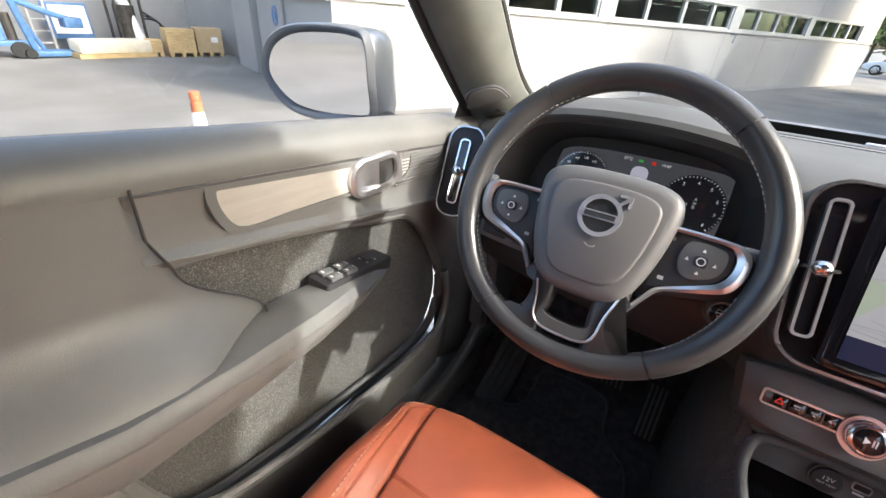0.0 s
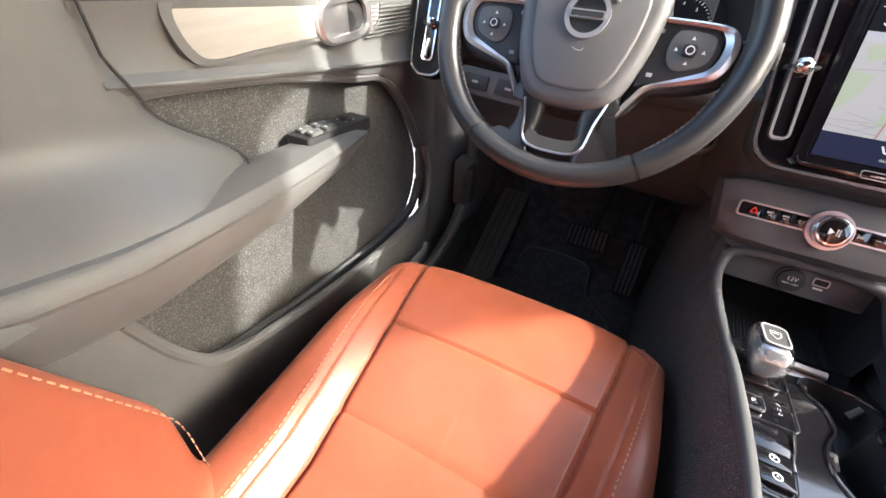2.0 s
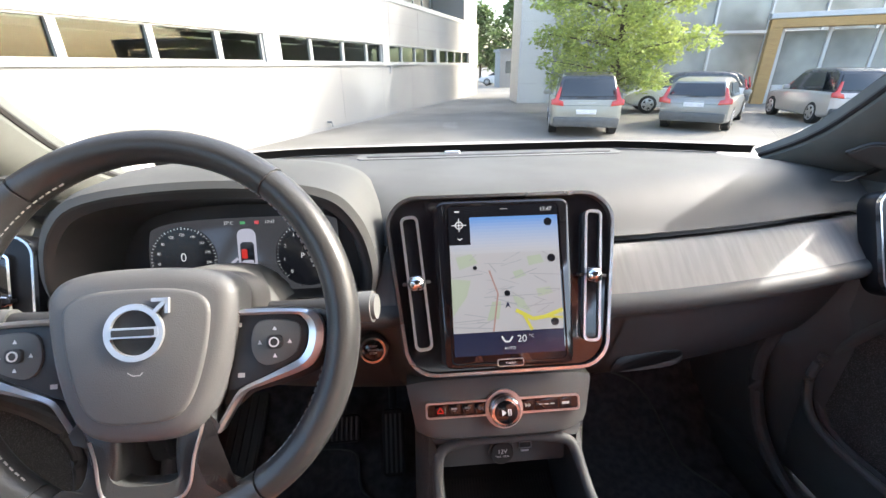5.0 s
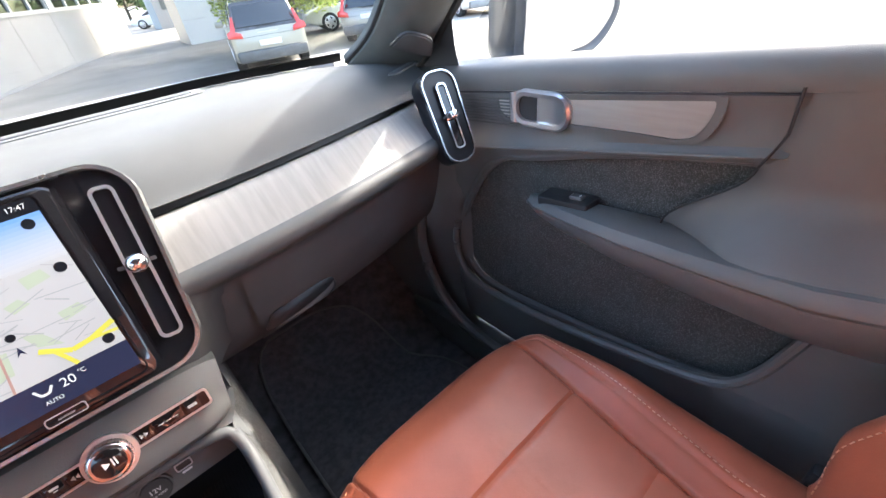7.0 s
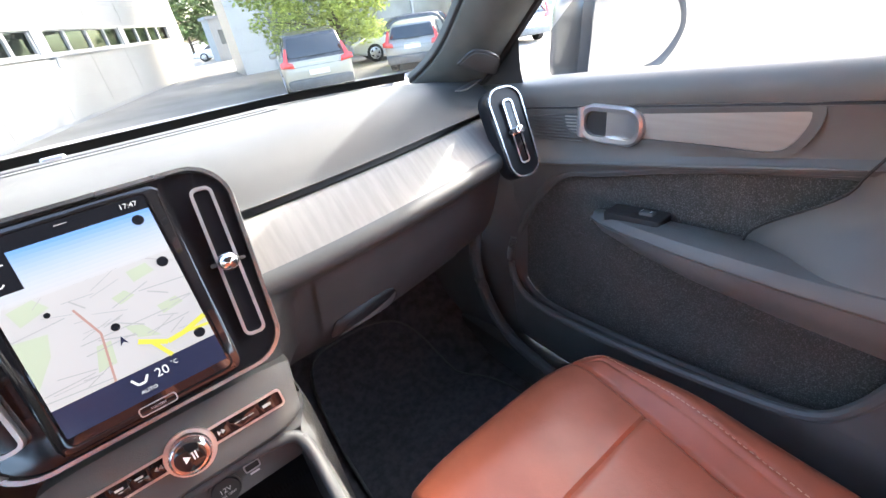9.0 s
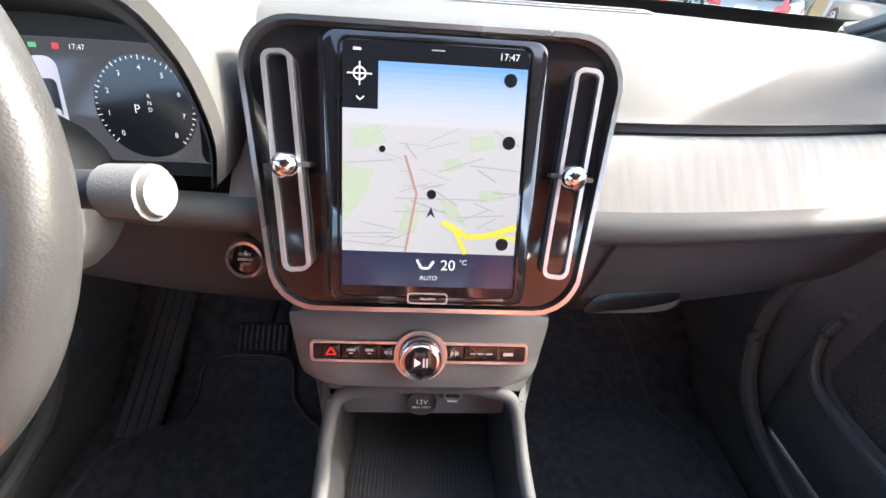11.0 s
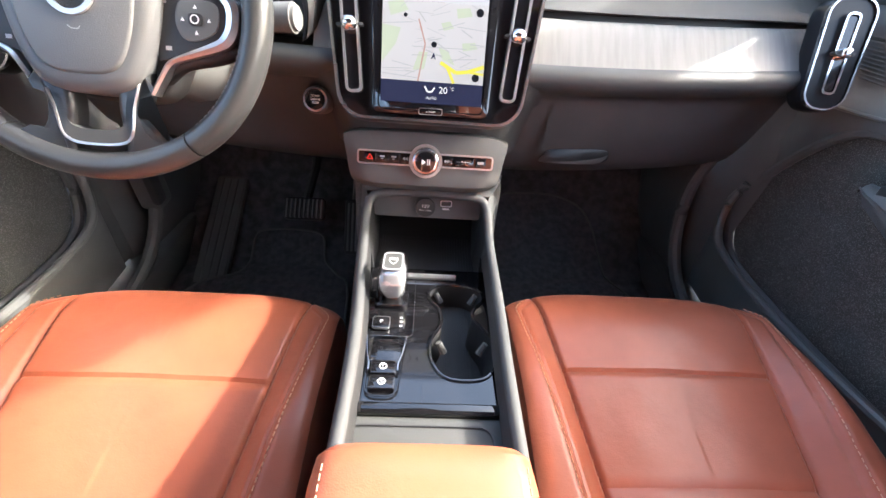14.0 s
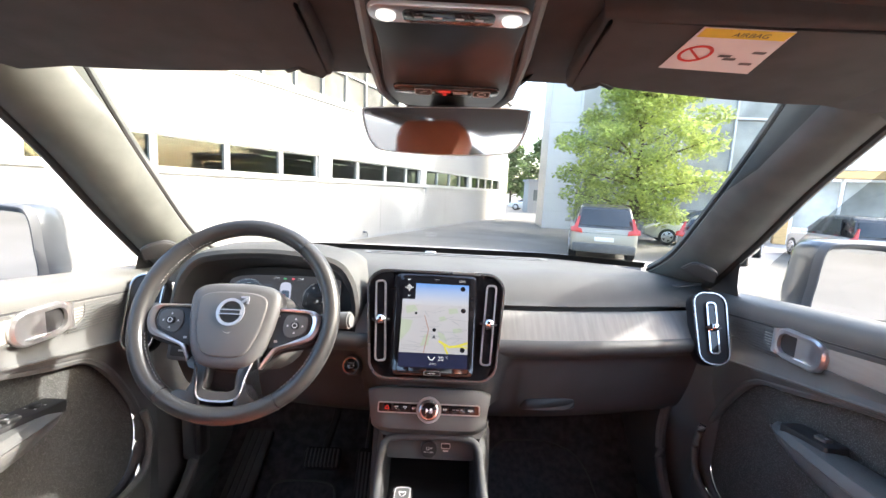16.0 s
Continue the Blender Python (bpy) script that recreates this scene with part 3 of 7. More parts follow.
for k in (((-0.071, -0.045), (-0.052, -0.02), (-0.046, 0.0), (-0.071, 0.003)), ((-0.028, -0.052), (-0.012, -0.05), (-0.008, -0.028), (-0.02, -0.028)),
          ((0.006, -0.02), (0.02, -0.026), (0.03, -0.043), (0.012, -0.036)), ((0.012, 0.0), (0.026, 0.004), (0.02, 0.012), (0.008, 0.009))):
    flat("map_park", k, M_MAPG, 0.0002)
strip("map_road", [(0.010, -0.040), (0.032, -0.052), (0.048, -0.050), (0.071, -0.042)], 0.005, M_MAPY, 0.0004)
strip("map_road", [(0.020, -0.046), (0.030, -0.066)], 0.004, M_MAPY, 0.0004)
strip("map_road", [(0.071, -0.052), (0.046, -0.050)], 0.003, M_MAPY, 0.0004)
strip("map_road", [(-0.022, 0.012), (-0.012, -0.018), (-0.020, -0.066)], 0.002, M_MAPR, 0.0004)
for a, b in (((-0.071, 0.004), (-0.03, 0.008)), ((-0.03, -0.022), (0.045, -0.021)), ((-0.03, -0.033), (0.012, -0.031)), ((0.005, 0.0), (0.04, 0.012)), ((0.02, -0.036), (0.06, -0.033)), ((0.03, 0.006), (0.071, 0.003)), ((-0.07, -0.052), (-0.03, -0.050)), ((-0.071, -0.058), (-0.02, -0.062))):
    strip("map_line", [a, b], 0.0010, M_MAPL, 0.0003)
rmap = random.Random(12)
for i in range(26):
    a = (rmap.uniform(-0.066, 0.05), rmap.uniform(-0.06, 0.034))
    b = (min(0.069, a[0] + rmap.uniform(0.008, 0.035)), max(-0.064, min(0.038, a[1] + rmap.uniform(-0.012, 0.012))))
    strip("map_line", [a, b], rmap.choice((0.0006, 0.0009, 0.0013)), M_MAPL, 0.0003)
for k in (((0.030, 0.016), (0.050, 0.020), (0.046, 0.030), (0.028, 0.028)), ((-0.060, 0.014), (-0.036, 0.022), (-0.044, 0.034), (-0.064, 0.030)), ((0.040, -0.024), (0.060, -0.020), (0.056, -0.012), (0.038, -0.014))):
    flat("map_park", k, M_MAPG, 0.0002)
for x, y in ((0.058, 0.072), (0.060, 0.025), (0.060, -0.057)):
    part("map_button", slab(circle(0.0052, 16, x, y), 0.0004, MS @ pose(0, 0, 0.0008)), M_SCREENBLK, scr)
part("map_pin", slab(circle(0.0038, 14, 0.0, -0.018), 0.0004, MS @ pose(0, 0, 0.0008)), M_SCREENBLK, scr)
flat("map_arrow", [(-0.0035, -0.037), (0, -0.034), (0.0035, -0.037), (0, -0.028)], M_NAVY, 0.0005)
part("map_pin", slab(circle(0.0026, 12, -0.040, 0.016), 0.0004, MS @ pose(0, 0, 0.0008)), M_SCREENBLK, scr)
words("clock", "17:47", 0.0072, MS @ pose(0.056, 0.0885, 0.0012), M_ICON, scr)
words("temperature", "20", 0.0125, MS @ pose(0.016, -0.0765, 0.0014), M_ICON, scr)
words("temperature_unit", "°C", 0.006, MS @ pose(0.0285, -0.0735, 0.0014), M_ICON, scr)
words("climate_mode", "AUTO", 0.0052, MS @ pose(0.000, -0.0875, 0.0014), M_ICON, scr)
part("compass", ring(circle(0.0052, 16, -0.058, 0.071), circle(0.0038, 16, -0.058, 0.071), 0.0003, MS @ pose(0, 0, 0.0014)), M_ICON, scr)
strip("compass_mark", [(-0.058, 0.0795), (-0.058, 0.0625)], 0.0012, M_ICON, 0.0008)
strip("compass_mark", [(-0.0675, 0.071), (-0.0485, 0.071)], 0.0012, M_ICON, 0.0008)
strip("menu_arrow", [(-0.0605, 0.0545), (-0.0575, 0.052), (-0.0545, 0.0545)], 0.0012, M_ICON, 0.0008)
strip("seat_symbol", [(-0.010, -0.072), (-0.006, -0.079), (0.000, -0.079), (0.004, -0.073)], 0.0022, M_ICON, 0.0006)
strip("status_mark", [(-0.004, 0.0905), (0.006, 0.0905)], 0.001, M_MAPL, 0.0006)
strip("status_mark", [(-0.063, 0.0885), (-0.057, 0.0885)], 0.002, M_ICON, 0.0006)
part("home_button", ring(rrect(0.034, 0.0095, 0.003), rrect(0.032, 0.0075, 0.0022), 0.001, MU @ pose(0.0, -0.1015, 0.0112)), M_SATIN, unit, "bright outlined home button")
part("home_mark", slab(rrect(0.014, 0.0018, 0.0006), 0.0008, MU @ pose(0, -0.1015, 0.0112)), M_WHITE, unit)

# ---- climate control panel ----
panel = thing("control_panel", "dark grey control bar with chrome-ringed volume knob", "control panel")
MP = basis((-0.008, -0.040, 0.831), (1, 0, 0), (0, 0.42, 0.907))
rows = []
for i in range(21):
    u = -1 + i / 10
    x = 0.132 * u
    k = abs(u) ** 6
    prof = [(-0.06, 0.050), (-0.004 - 0.004 * k, 0.050), (0.006, 0.046), (0.010, 0.036), (0.010, -0.020), (0.004, -0.036), (-0.014, -0.046), (-0.06, -0.050)]
    rows.append([MP @ Vector((x * (0.95 + 1.1 * y), y * (1 - 0.20 * k), z - 0.016 * k)) for z, y in prof])
part("housing", loft(rows, False, True), M_HARD, panel)
part("bezel", ring(rrect(0.214, 0.022, 0.005), rrect(0.209, 0.017, 0.003), 0.004, MP @ pose(0, 0.006, 0.0085)), M_SATIN, panel, "chrome strip frame")
part("button_strip", slab(rrect(0.209, 0.017, 0.003), 0.002, MP @ pose(0, 0.006, 0.0088)), M_PIANO, panel, "glossy black button strip")
for i, x in enumerate((-0.087, -0.068, -0.050, -0.032, 0.034, 0.060, 0.087)):
    w = 0.0165 if i != 5 else 0.032
    b = part("button", slab(rrect(w, 0.0145, 0.001), 0.0012, MP @ pose(x, 0.006, 0.0105), 0.0004), M_PIANO, panel)
mk = MP @ pose(0, 0, 0.0120)
strip("hazard_mark", [(-0.0915, 0.003), (-0.087, 0.0105), (-0.0825, 0.003), (-0.0915, 0.003)], 0.0016, M_REDL, 0, panel, mk)
for x in (-0.068, -0.050):
    strip("button_mark", [(x - 0.004, 0.008), (x + 0.004, 0.008)], 0.0026, M_THREADG, 0, panel, mk)
    strip("button_mark", [(x - 0.002, 0.0045), (x + 0.002, 0.0045)], 0.0011, M_THREADG, 0, panel, mk)
for x, s in ((-0.032, -1), (0.034, 1)):
    for d in (0, 0.0042):
        flat_pts = [(x + s * (d - 0.004), 0.003), (x + s * (d - 0.004), 0.009), (x + s * d, 0.006)]
        bm = bmesh.new()
        bm.faces.new([bm.verts.new(mk @ Vector((a, b, 0.001))) for a, b in flat_pts])
        part("button_mark", bm, M_THREADG, panel)
for x in (0.052, 0.060, 0.068):
    strip("button_mark", [(x - 0.003, 0.006), (x + 0.003, 0.006)], 0.0011, M_THREADG, 0, panel, mk)
strip("button_mark", [(0.082, 0.006), (0.092, 0.006)], 0.0036, M_THREADG, 0, panel, mk)
kn = part("volume_knob", slab(circle(0.0205, 36), 0.020, MP @ pose(0, 0.004, 0.008), 0.003, 3), M_CHROME, panel, "chrome knurled volume knob")
bm = bmesh.new()
for i in range(40):
    a = 2 * math.pi * i / 40
    box((0.0208 * math.cos(a), 0.0208 * math.sin(a), 0.009), (0.0012, 0.0012, 0.012), MP @ pose(0, 0.004, 0.009), bm=bm)
part("knurling", bm, M_CHROME, kn)
part("knob_cap", slab(circle(0.0155, 30), 0.002, MP @ pose(0, 0.004, 0.0275), 0.0008), M_PIANO, kn, "black knob cap")
part("knob_ring", ring(circle(0.0262, 36), circle(0.0215, 36), 0.007, MP @ pose(0, 0.004, 0.0085)), M_SATIN, panel, "chrome ring round the knob")
mc = MP @ pose(0, 0.004, 0.0290)
bm = bmesh.new()
bm.faces.new([bm.verts.new(mc @ Vector((a, b, 0.001))) for a, b in ((-0.006, -0.0045), (-0.006, 0.0045), (0.0005, 0))])
part("play_mark", bm, M_WHITE, kn)
for x in (0.003, 0.006):
    strip("pause_mark", [(x, -0.0045), (x, 0.0045)], 0.0016, M_WHITE, 0.0002, kn, mc)

# start button
sb = thing("start_button", "round black engine start button with chrome ring", "button")
MB = basis((-0.186, 0.022, 0.897), (1, 0.0, 0), (0, 0.42, 0.907))
part("ring", ring(circle(0.0185, 30), circle(0.0155, 30), 0.010, MB @ pose(0, 0, -0.002)), M_CHROME, sb, "chrome ring")
part("cap", slab(circle(0.0155, 30), 0.007, MB @ pose(0, 0, -0.002), 0.001), M_PIANO, sb)
for i, (tx, yy) in enumerate((("START", 0.005), ("ENGINE", 0.0), ("STOP", -0.005))):
    words("lettering", tx, 0.0042, MB @ pose(0, yy, 0.0055), M_WHITE, sb)
part("mount", slab(circle(0.0215, 30), 0.045, MB @ pose(0, 0, -0.045), 0.003), M_HARD, sb, "dark collar")

# ---- steering wheel ----
wheel = thing("steering_wheel", "black leather steering wheel with satin metal spoke trim", "steering wheel")
MW = basis((-0.356, -0.150, 1.057), (1, 0.0, 0), (0, 0.463, 0.886))
RIM = 0.168


def rim_rows(a0, a1, n):
    rows = []
    for i in range(n + 1):
        a = radians(lerp(a0, a1, i / n))
        grip = 1 + 0.10 * math.exp(-((abs(math.degrees(a) - 90) - 58) / 16) ** 2)
        flatb = 1.0 - 0.02 * smooth((-math.sin(a) - 0.6) / 0.4)
        c = Vector((RIM * math.cos(a), RIM * flatb * math.sin(a), 0))
        d = Vector((math.cos(a), math.sin(a), 0))
        rows.append([MW @ (c + d * 0.0150 * grip * math.cos(2 * math.pi * j / 14) + Vector((0, 0, 0.0175 * grip * math.sin(2 * math.pi * j / 14)))) for j in range(14)])
    return rows


for a0, a1 in ((51, 129), (129, 235), (235, 305), (305, 411)):
    part("rim", loft(rim_rows(a0 + 0.4, a1 - 0.4, 26), True, True), M_WHEEL, wheel)
part("rim_core", loft([[MW @ (MW.inverted() @ Vector(p)).lerp(Vector((RIM * math.cos(radians(i * 6)), RIM * math.sin(radians(i * 6)) * 0.99, 0)), 0.10) for p in rim_rows(i * 6, i * 6, 1)[0]] for i in range(61)], True), M_DARK, wheel)
for a0, a1 in ((62, 20), (118, 160), (-14, -50), (194, 230)):
    pts = [MW @ Vector(((RIM - 0.0152) * math.cos(radians(a)), (RIM - 0.0152) * math.sin(radians(a)), 0.004)) for a in [lerp(a0, a1, i / 14) for i in range(15)]]
    stitches("stitching", pts, wheel, M_THREADG, 0.0007, 0.004, 0.0025)
# hub and airbag cushion
BAG = [(q.x, q.y) for q in spline([(0.0, 0.057), (0.050, 0.054), (0.074, 0.042), (0.078, 0.018), (0.070, -0.032), (0.055, -0.072), (0.034, -0.088), (0.0, -0.091), (-0.034, -0.088), (-0.055, -0.072), (-0.070, -0.032), (-0.078, 0.018), (-0.074, 0.042), (-0.050, 0.054)], 4, True)]
bag = part("airbag_cover", slab(BAG, 0.040, MW @ pose(0, 0, -0.022), 0.014, 4), M_BAG, wheel, "grey padded airbag cover")
part("cover_face", slab([(x * 0.76, y * 0.76 - 0.004) for x, y in BAG], 0.0045, MW @ pose(0, 0, 0.0165), 0.0035, 3), M_BAG, bag)
part("hub", slab([(x * 1.02, y * 1.02) for x, y in BAG], 0.05, MW @ pose(0, -0.002, -0.07), 0.01), M_DARK, wheel)
part("badge", ring(circle(0.0238, 36), circle(0.0190, 36), 0.005, MW @ pose(0, 0.003, 0.019)), M_BADGE, bag, "round chrome badge")
part("badge_arrow", slab(rrect(0.014, 0.0032, 0.0005, 2), 0.0052, MW @ pose(0.0195, 0.0225, 0.019, 0, 0, 45)), M_BADGE, bag)
part("badge_arrow", slab(rrect(0.013, 0.003, 0.0005, 2, cx=0.0205, cy=0.0265), 0.005, MW @ pose(0, 0.003, 0.019)), M_BADGE, bag)
part("badge_arrow", slab(rrect(0.003, 0.013, 0.0005, 2, cx=0.0265, cy=0.0215), 0.005, MW @ pose(0, 0.003, 0.019)), M_BADGE, bag)
part("badge_disc", slab(circle(0.0185, 30), 0.002, MW @ pose(0, 0.003, 0.019)), M_SOFT, bag)
part("badge_bar", slab(rrect(0.040, 0.0085, 0.001), 0.005, MW @ pose(0, 0.003, 0.0195)), M_BADGE, bag, "badge crossbar")
part("badge_bar_inset", slab(rrect(0.034, 0.0055, 0.0008), 0.0006, MW @ pose(0, 0.003, 0.0243)), M_DARK, bag)
strip("horn_mark", [(-0.006, -0.030), (-0.002, -0.0325), (0.004, -0.0325), (0.006, -0.030)], 0.0009, M_THREADG, 0.0205, bag, MW)
words("lettering", "AIRBAG", 0.0048, MW @ pose(0, -0.064, 0.0195), M_THREADG, bag)
# side spokes with button pads
MWS = MW @ pose(0, -0.009, 0)
for s in (-1, 1):
    sp = [(q.x, q.y) for q in spline([(s * 0.068, 0.022), (s * 0.12, 0.024), (s * 0.150, 0.018), (s * 0.158, -0.005), (s * 0.148, -0.030), (s * 0.12, -0.042), (s * 0.085, -0.050), (s * 0.060, -0.066), (s * 0.055, -0.02)], 4, True)]
    part("spoke_body", slab(sp, 0.018, MWS @ pose(0, 0, -0.022), 0.006, 3), M_DARK, wheel)
    trim_o = [(s * 0.074, 0.0255), (s * 0.125, 0.0245), (s * 0.143, 0.020), (s * 0.150, 0.008), (s * 0.149, -0.010), (s * 0.141, -0.025), (s * 0.128, -0.032), (s * 0.100, -0.0405), (s * 0.082, -0.047), (s * 0.072, -0.060), (s * 0.060, -0.080)]
    trim_i = [(s * 0.074, 0.0205), (s * 0.123, 0.0195), (s * 0.133, 0.015), (s * 0.1375, 0.006), (s * 0.136, -0.009), (s * 0.130, -0.019), (s * 0.121, -0.0245), (s * 0.098, -0.0345), (s * 0.077, -0.044), (s * 0.067, -0.058), (s * 0.055, -0.078)]
    rows = []
    for a, b in zip(spline([(*p, 0) for p in trim_o], 4), spline([(*p, 0) for p in trim_i], 4)):
        mid = (a + b) / 2
        rows.append([MWS @ Vector((p.x, p.y, z)) for p, z in ((a, -0.008), (a, 0.004), (mid, 0.0065), (b, 0.004), (b, -0.008))])
    part("spoke_trim", loft(rows), M_SATIN, wheel, "satin metal spoke trim")
    pad = [(s * 0.066, 0.021), (s * 0.124, 0.020), (s * 0.135, 0.013), (s * 0.1365, -0.006), (s * 0.128, -0.021), (s * 0.100, -0.034), (s * 0.078, -0.043), (s * 0.066, -0.045)]
    part("button_pad", slab(pad if s > 0 else pad[::-1], 0.008, MWS @ pose(0, 0, -0.006), 0.002), M_DARK, wheel, "black button pad")
    key = [(q.x, q.y) for q in spline([(s * 0.094, 0.014), (s * 0.122, 0.014), (s * 0.130, 0.006), (s * 0.126, -0.014), (s * 0.105, -0.024), (s * 0.092, -0.020), (s * 0.087, -0.004)], 4, True)]
    part("rocker", slab(key if s > 0 else key[::-1], 0.0025, MWS @ pose(0, 0, 0.002), 0.001), M_HARD, wheel)
    part("centre_button", slab(rrect(0.014, 0.012, 0.004), 0.003, MWS @ pose(s * 0.108, -0.004, 0.0045), 0.001), M_DARK, wheel)
    part("button_ring", ring(circle(0.0045, 16), circle(0.0033, 16), 0.0006, MWS @ pose(s * 0.108, -0.004, 0.0075)), M_WHITE, wheel)
    for dx, dy in ((0.013, 0), (-0.013, 0), (0, 0.012), (0, -0.012)):
        bm = bmesh.new()
        pts = [(dx * 1.0 - 0.002, dy - 0.0018), (dx + 0.002, dy - 0.0018), (dx, dy + 0.002)]
        bm.faces.new([bm.verts.new(MWS @ Vector((s * 0.108 + a, -0.004 + b, 0.0054))) for a, b in pts])
        part("button_mark", bm, M_WHITE, wheel)
    for x, y in ((0.076, 0.012), (0.078, -0.032)):
        strip("button_mark", [(s * x - 0.003, y), (s * x + 0.003, y)], 0.004, M_THREADG, 0.0022, wheel, MWS)
# lower spoke: two legs and a metal-edged cut-out
for s in (-1, 1):
    leg = [(s * 0.030, -0.070), (s * 0.058, -0.066), (s * 0.050, -0.095), (s * 0.055, -0.125), (s * 0.085, -0.148), (s * 0.030, -0.160), (s * 0.026, -0.135), (s * 0.022, -0.10)]
    q = [(p.x, p.y) for p in spline(leg, 4, True)]
    part("lower_spoke", slab(q if s > 0 else q[::-1], 0.022, MW @ pose(0, 0, -0.014), 0.007, 3), M_WHEEL, wheel)
cut = [(q.x, q.y) for q in spline([(-0.046, -0.066), (-0.040, -0.105), (-0.032, -0.136), (0.0, -0.142), (0.032, -0.136), (0.040, -0.105), (0.046, -0.066), (0.0, -0.070)], 5, True)]
cuti = [(x * 0.80, (y + 0.10) * 0.74 - 0.096) for x, y in cut]
part("lower_bezel", ring(cut, cuti, 0.020, MW @ pose(0, 0, -0.012)), M_SOFT, wheel, "dark grey lower spoke insert")
part("lower_bezel_edge", tube([MW @ Vector((x, y, 0.008)) for x, y in cut[3:36]], 0.0016, 6), M_SATIN, wheel, "thin metal edge")
# column and stalks
part("column", tube([MW @ Vector((0, -0.005, z)) for z in (-0.05, -0.12, -0.20)], [0.062, 0.070, 0.075], 20, up=(1, 0, 0)), M_HARD, wheel, "dark column shroud")
for s in (-1, 1):
    st = part("stalk", tube([MW @ Vector((s * x, 0.010, z)) for x, z in ((0.05, -0.075), (0.10, -0.066), (0.165, -0.055))], [0.010, 0.0105, 0.012], 12), M_DARK, wheel, "black stalk switch")
    part("stalk_end", tube([MW @ Vector((s * x, 0.010, z)) for x, z in ((0.163, -0.0555), (0.190, -0.051))], [0.0155, 0.0165], 16), M_HARD, st, "ribbed stalk end")
    part("stalk_cap", tube([MW @ Vector((s * x, 0.010, z)) for x, z in ((0.190, -0.051), (0.194, -0.0503))], [0.0135, 0.013], 16), M_HARD, st)

# ---- instrument cluster ----
cl = thing("instrument_cluster", "dark digital instrument cluster under a grey hood", "instrument cluster")
hood_o = spline([(-0.560, 0.0, 1.000), (-0.565, 0.0, 1.045), (-0.545, 0.0, 1.105), (-0.495, 0.0, 1.140), (-0.36, 0.0, 1.152), (-0.235, 0.0, 1.140), (-0.190, 0.0, 1.105), (-0.172, 0.0, 1.045), (-0.178, 0.0, 1.000)], 5)
rows = []
for y, k, dz in ((0.26, 1.05, -0.045), (0.20, 1.06, -0.012), (0.12, 1.06, 0.004), (0.04, 1.04, 0.004), (0.015, 1.02, 0.0), (0.010, 0.985, -0.006), (0.015, 0.96, -0.012), (0.10, 0.86, -0.03), (0.115, 0.84, -0.035)):
    rows.append([(-0.367 + (p.x + 0.367) * k, y + 0.28 * (1.15 - p.z) * -0.35, 1.02 + (p.z - 1.02) * (k if k < 1 else 1) + dz) for p in hood_o])
part("hood", loft(rows), M_SOFT, cl, "grey hood with dark inner faces")
rows2 = [[(x, y - 0.002, z - 0.001) for x, y, z in r] for r in rows[5:]]
part("hood_lining", loft([[(-0.367 + (x + 0.367) * 0.985, y, 1.02 + (z - 1.02) * 0.985) for x, y, z in r] for r in rows2]), M_DARK, cl, "matt black hood lining")
MC = basis((-0.362, 0.092, 1.030), (1, 0, 0), (0, 0.30, 0.954))
part("hood_floor", loft([[(-0.55, 0.0, 1.0), (-0.18, 0.0, 1.0)], [(-0.53, 0.09, 0.968), (-0.195, 0.09, 0.968)]]), M_DARK, cl)
part("backing", slab(rrect(0.37, 0.20, 0.04), 0.006, MC @ pose(0, 0, -0.010)), M_DARK, cl)
SC = [(q.x, q.y) for q in spline([(-0.130, 0.020), (-0.118, 0.038), (-0.07, 0.046), (0.0, 0.048), (0.09, 0.048), (0.125, 0.044), (0.132, 0.028), (0.132, -0.05), (0.12, -0.058), (-0.12, -0.058), (-0.132, -0.05)], 4, True)]
disp = part("display", slab(SC, 0.003, MC, 0.001), M_DIAL, cl, "dark lit driver display")
MD = MC @ pose(0, 0, 0.0026)
for cx, labels, a0, a1 in ((-0.085, ("20", "40", "60", "80", "100", "120", "140", "160", "180", "200", "220"), 215, -35), (0.088, ("0", "1", "2", "3", "4", "5", "6", "7", "8"), 225, -45)):
    part("dial", slab(circle(0.046, 40, cx, -0.008), 0.0006, MD), M_SCREENBLK, disp)
    bm = bmesh.new()
    for i in range(41):
        a = radians(lerp(a0, a1, i / 40))
        ln = 0.004 if i % 5 == 0 else 0.0022
        mm = MD @ pose(cx + 0.0435 * math.cos(a), -0.008 + 0.0435 * math.sin(a), 0.0009, 0, 0, math.degrees(a))
        box((0, 0, 0), (ln, 0.0008, 0.0003), mm, bm=bm)
    part("dial_ticks", bm, M_ICON, disp)
    for i, tx in enumerate(labels):
        a = radians(lerp(a0, a1, i / (len(labels) - 1)))
        words("dial_number", tx, 0.0065 if cx > 0 else 0.005, MD @ pose(cx + 0.0345 * math.cos(a), -0.008 + 0.0345 * math.sin(a), 0.0012), M_ICON, disp)
words("speed", "0", 0.017, MD @ pose(-0.085, -0.006, 0.0012), M_ICON, disp)
words("gear", "P", 0.011, MD @ pose(0.080, -0.010, 0.0012), M_ICON, disp)
for i, tx in enumerate("RND"):
    words("gear_list", tx, 0.0052, MD @ pose(0.092, 0.002 - 0.006 * i, 0.0012), M_ICON, disp)
words("outside_temperature", "27°C", 0.0065, MD @ pose(-0.020, 0.0405, 0.0012), M_ICON, disp)
words("clock", "17:47", 0.0065, MD @ pose(0.037, 0.0405, 0.0012), M_ICON, disp)
strip("ready_light", [(-0.004, 0.0405), (0.003, 0.0405)], 0.004, emit_mat("light_green", (0.1, 0.6, 0.15), 0.5), 0.0004, disp, MD)
strip("warning_light", [(0.016, 0.0405), (0.022, 0.0405)], 0.005, M_REDL, 0.0004, disp, MD)
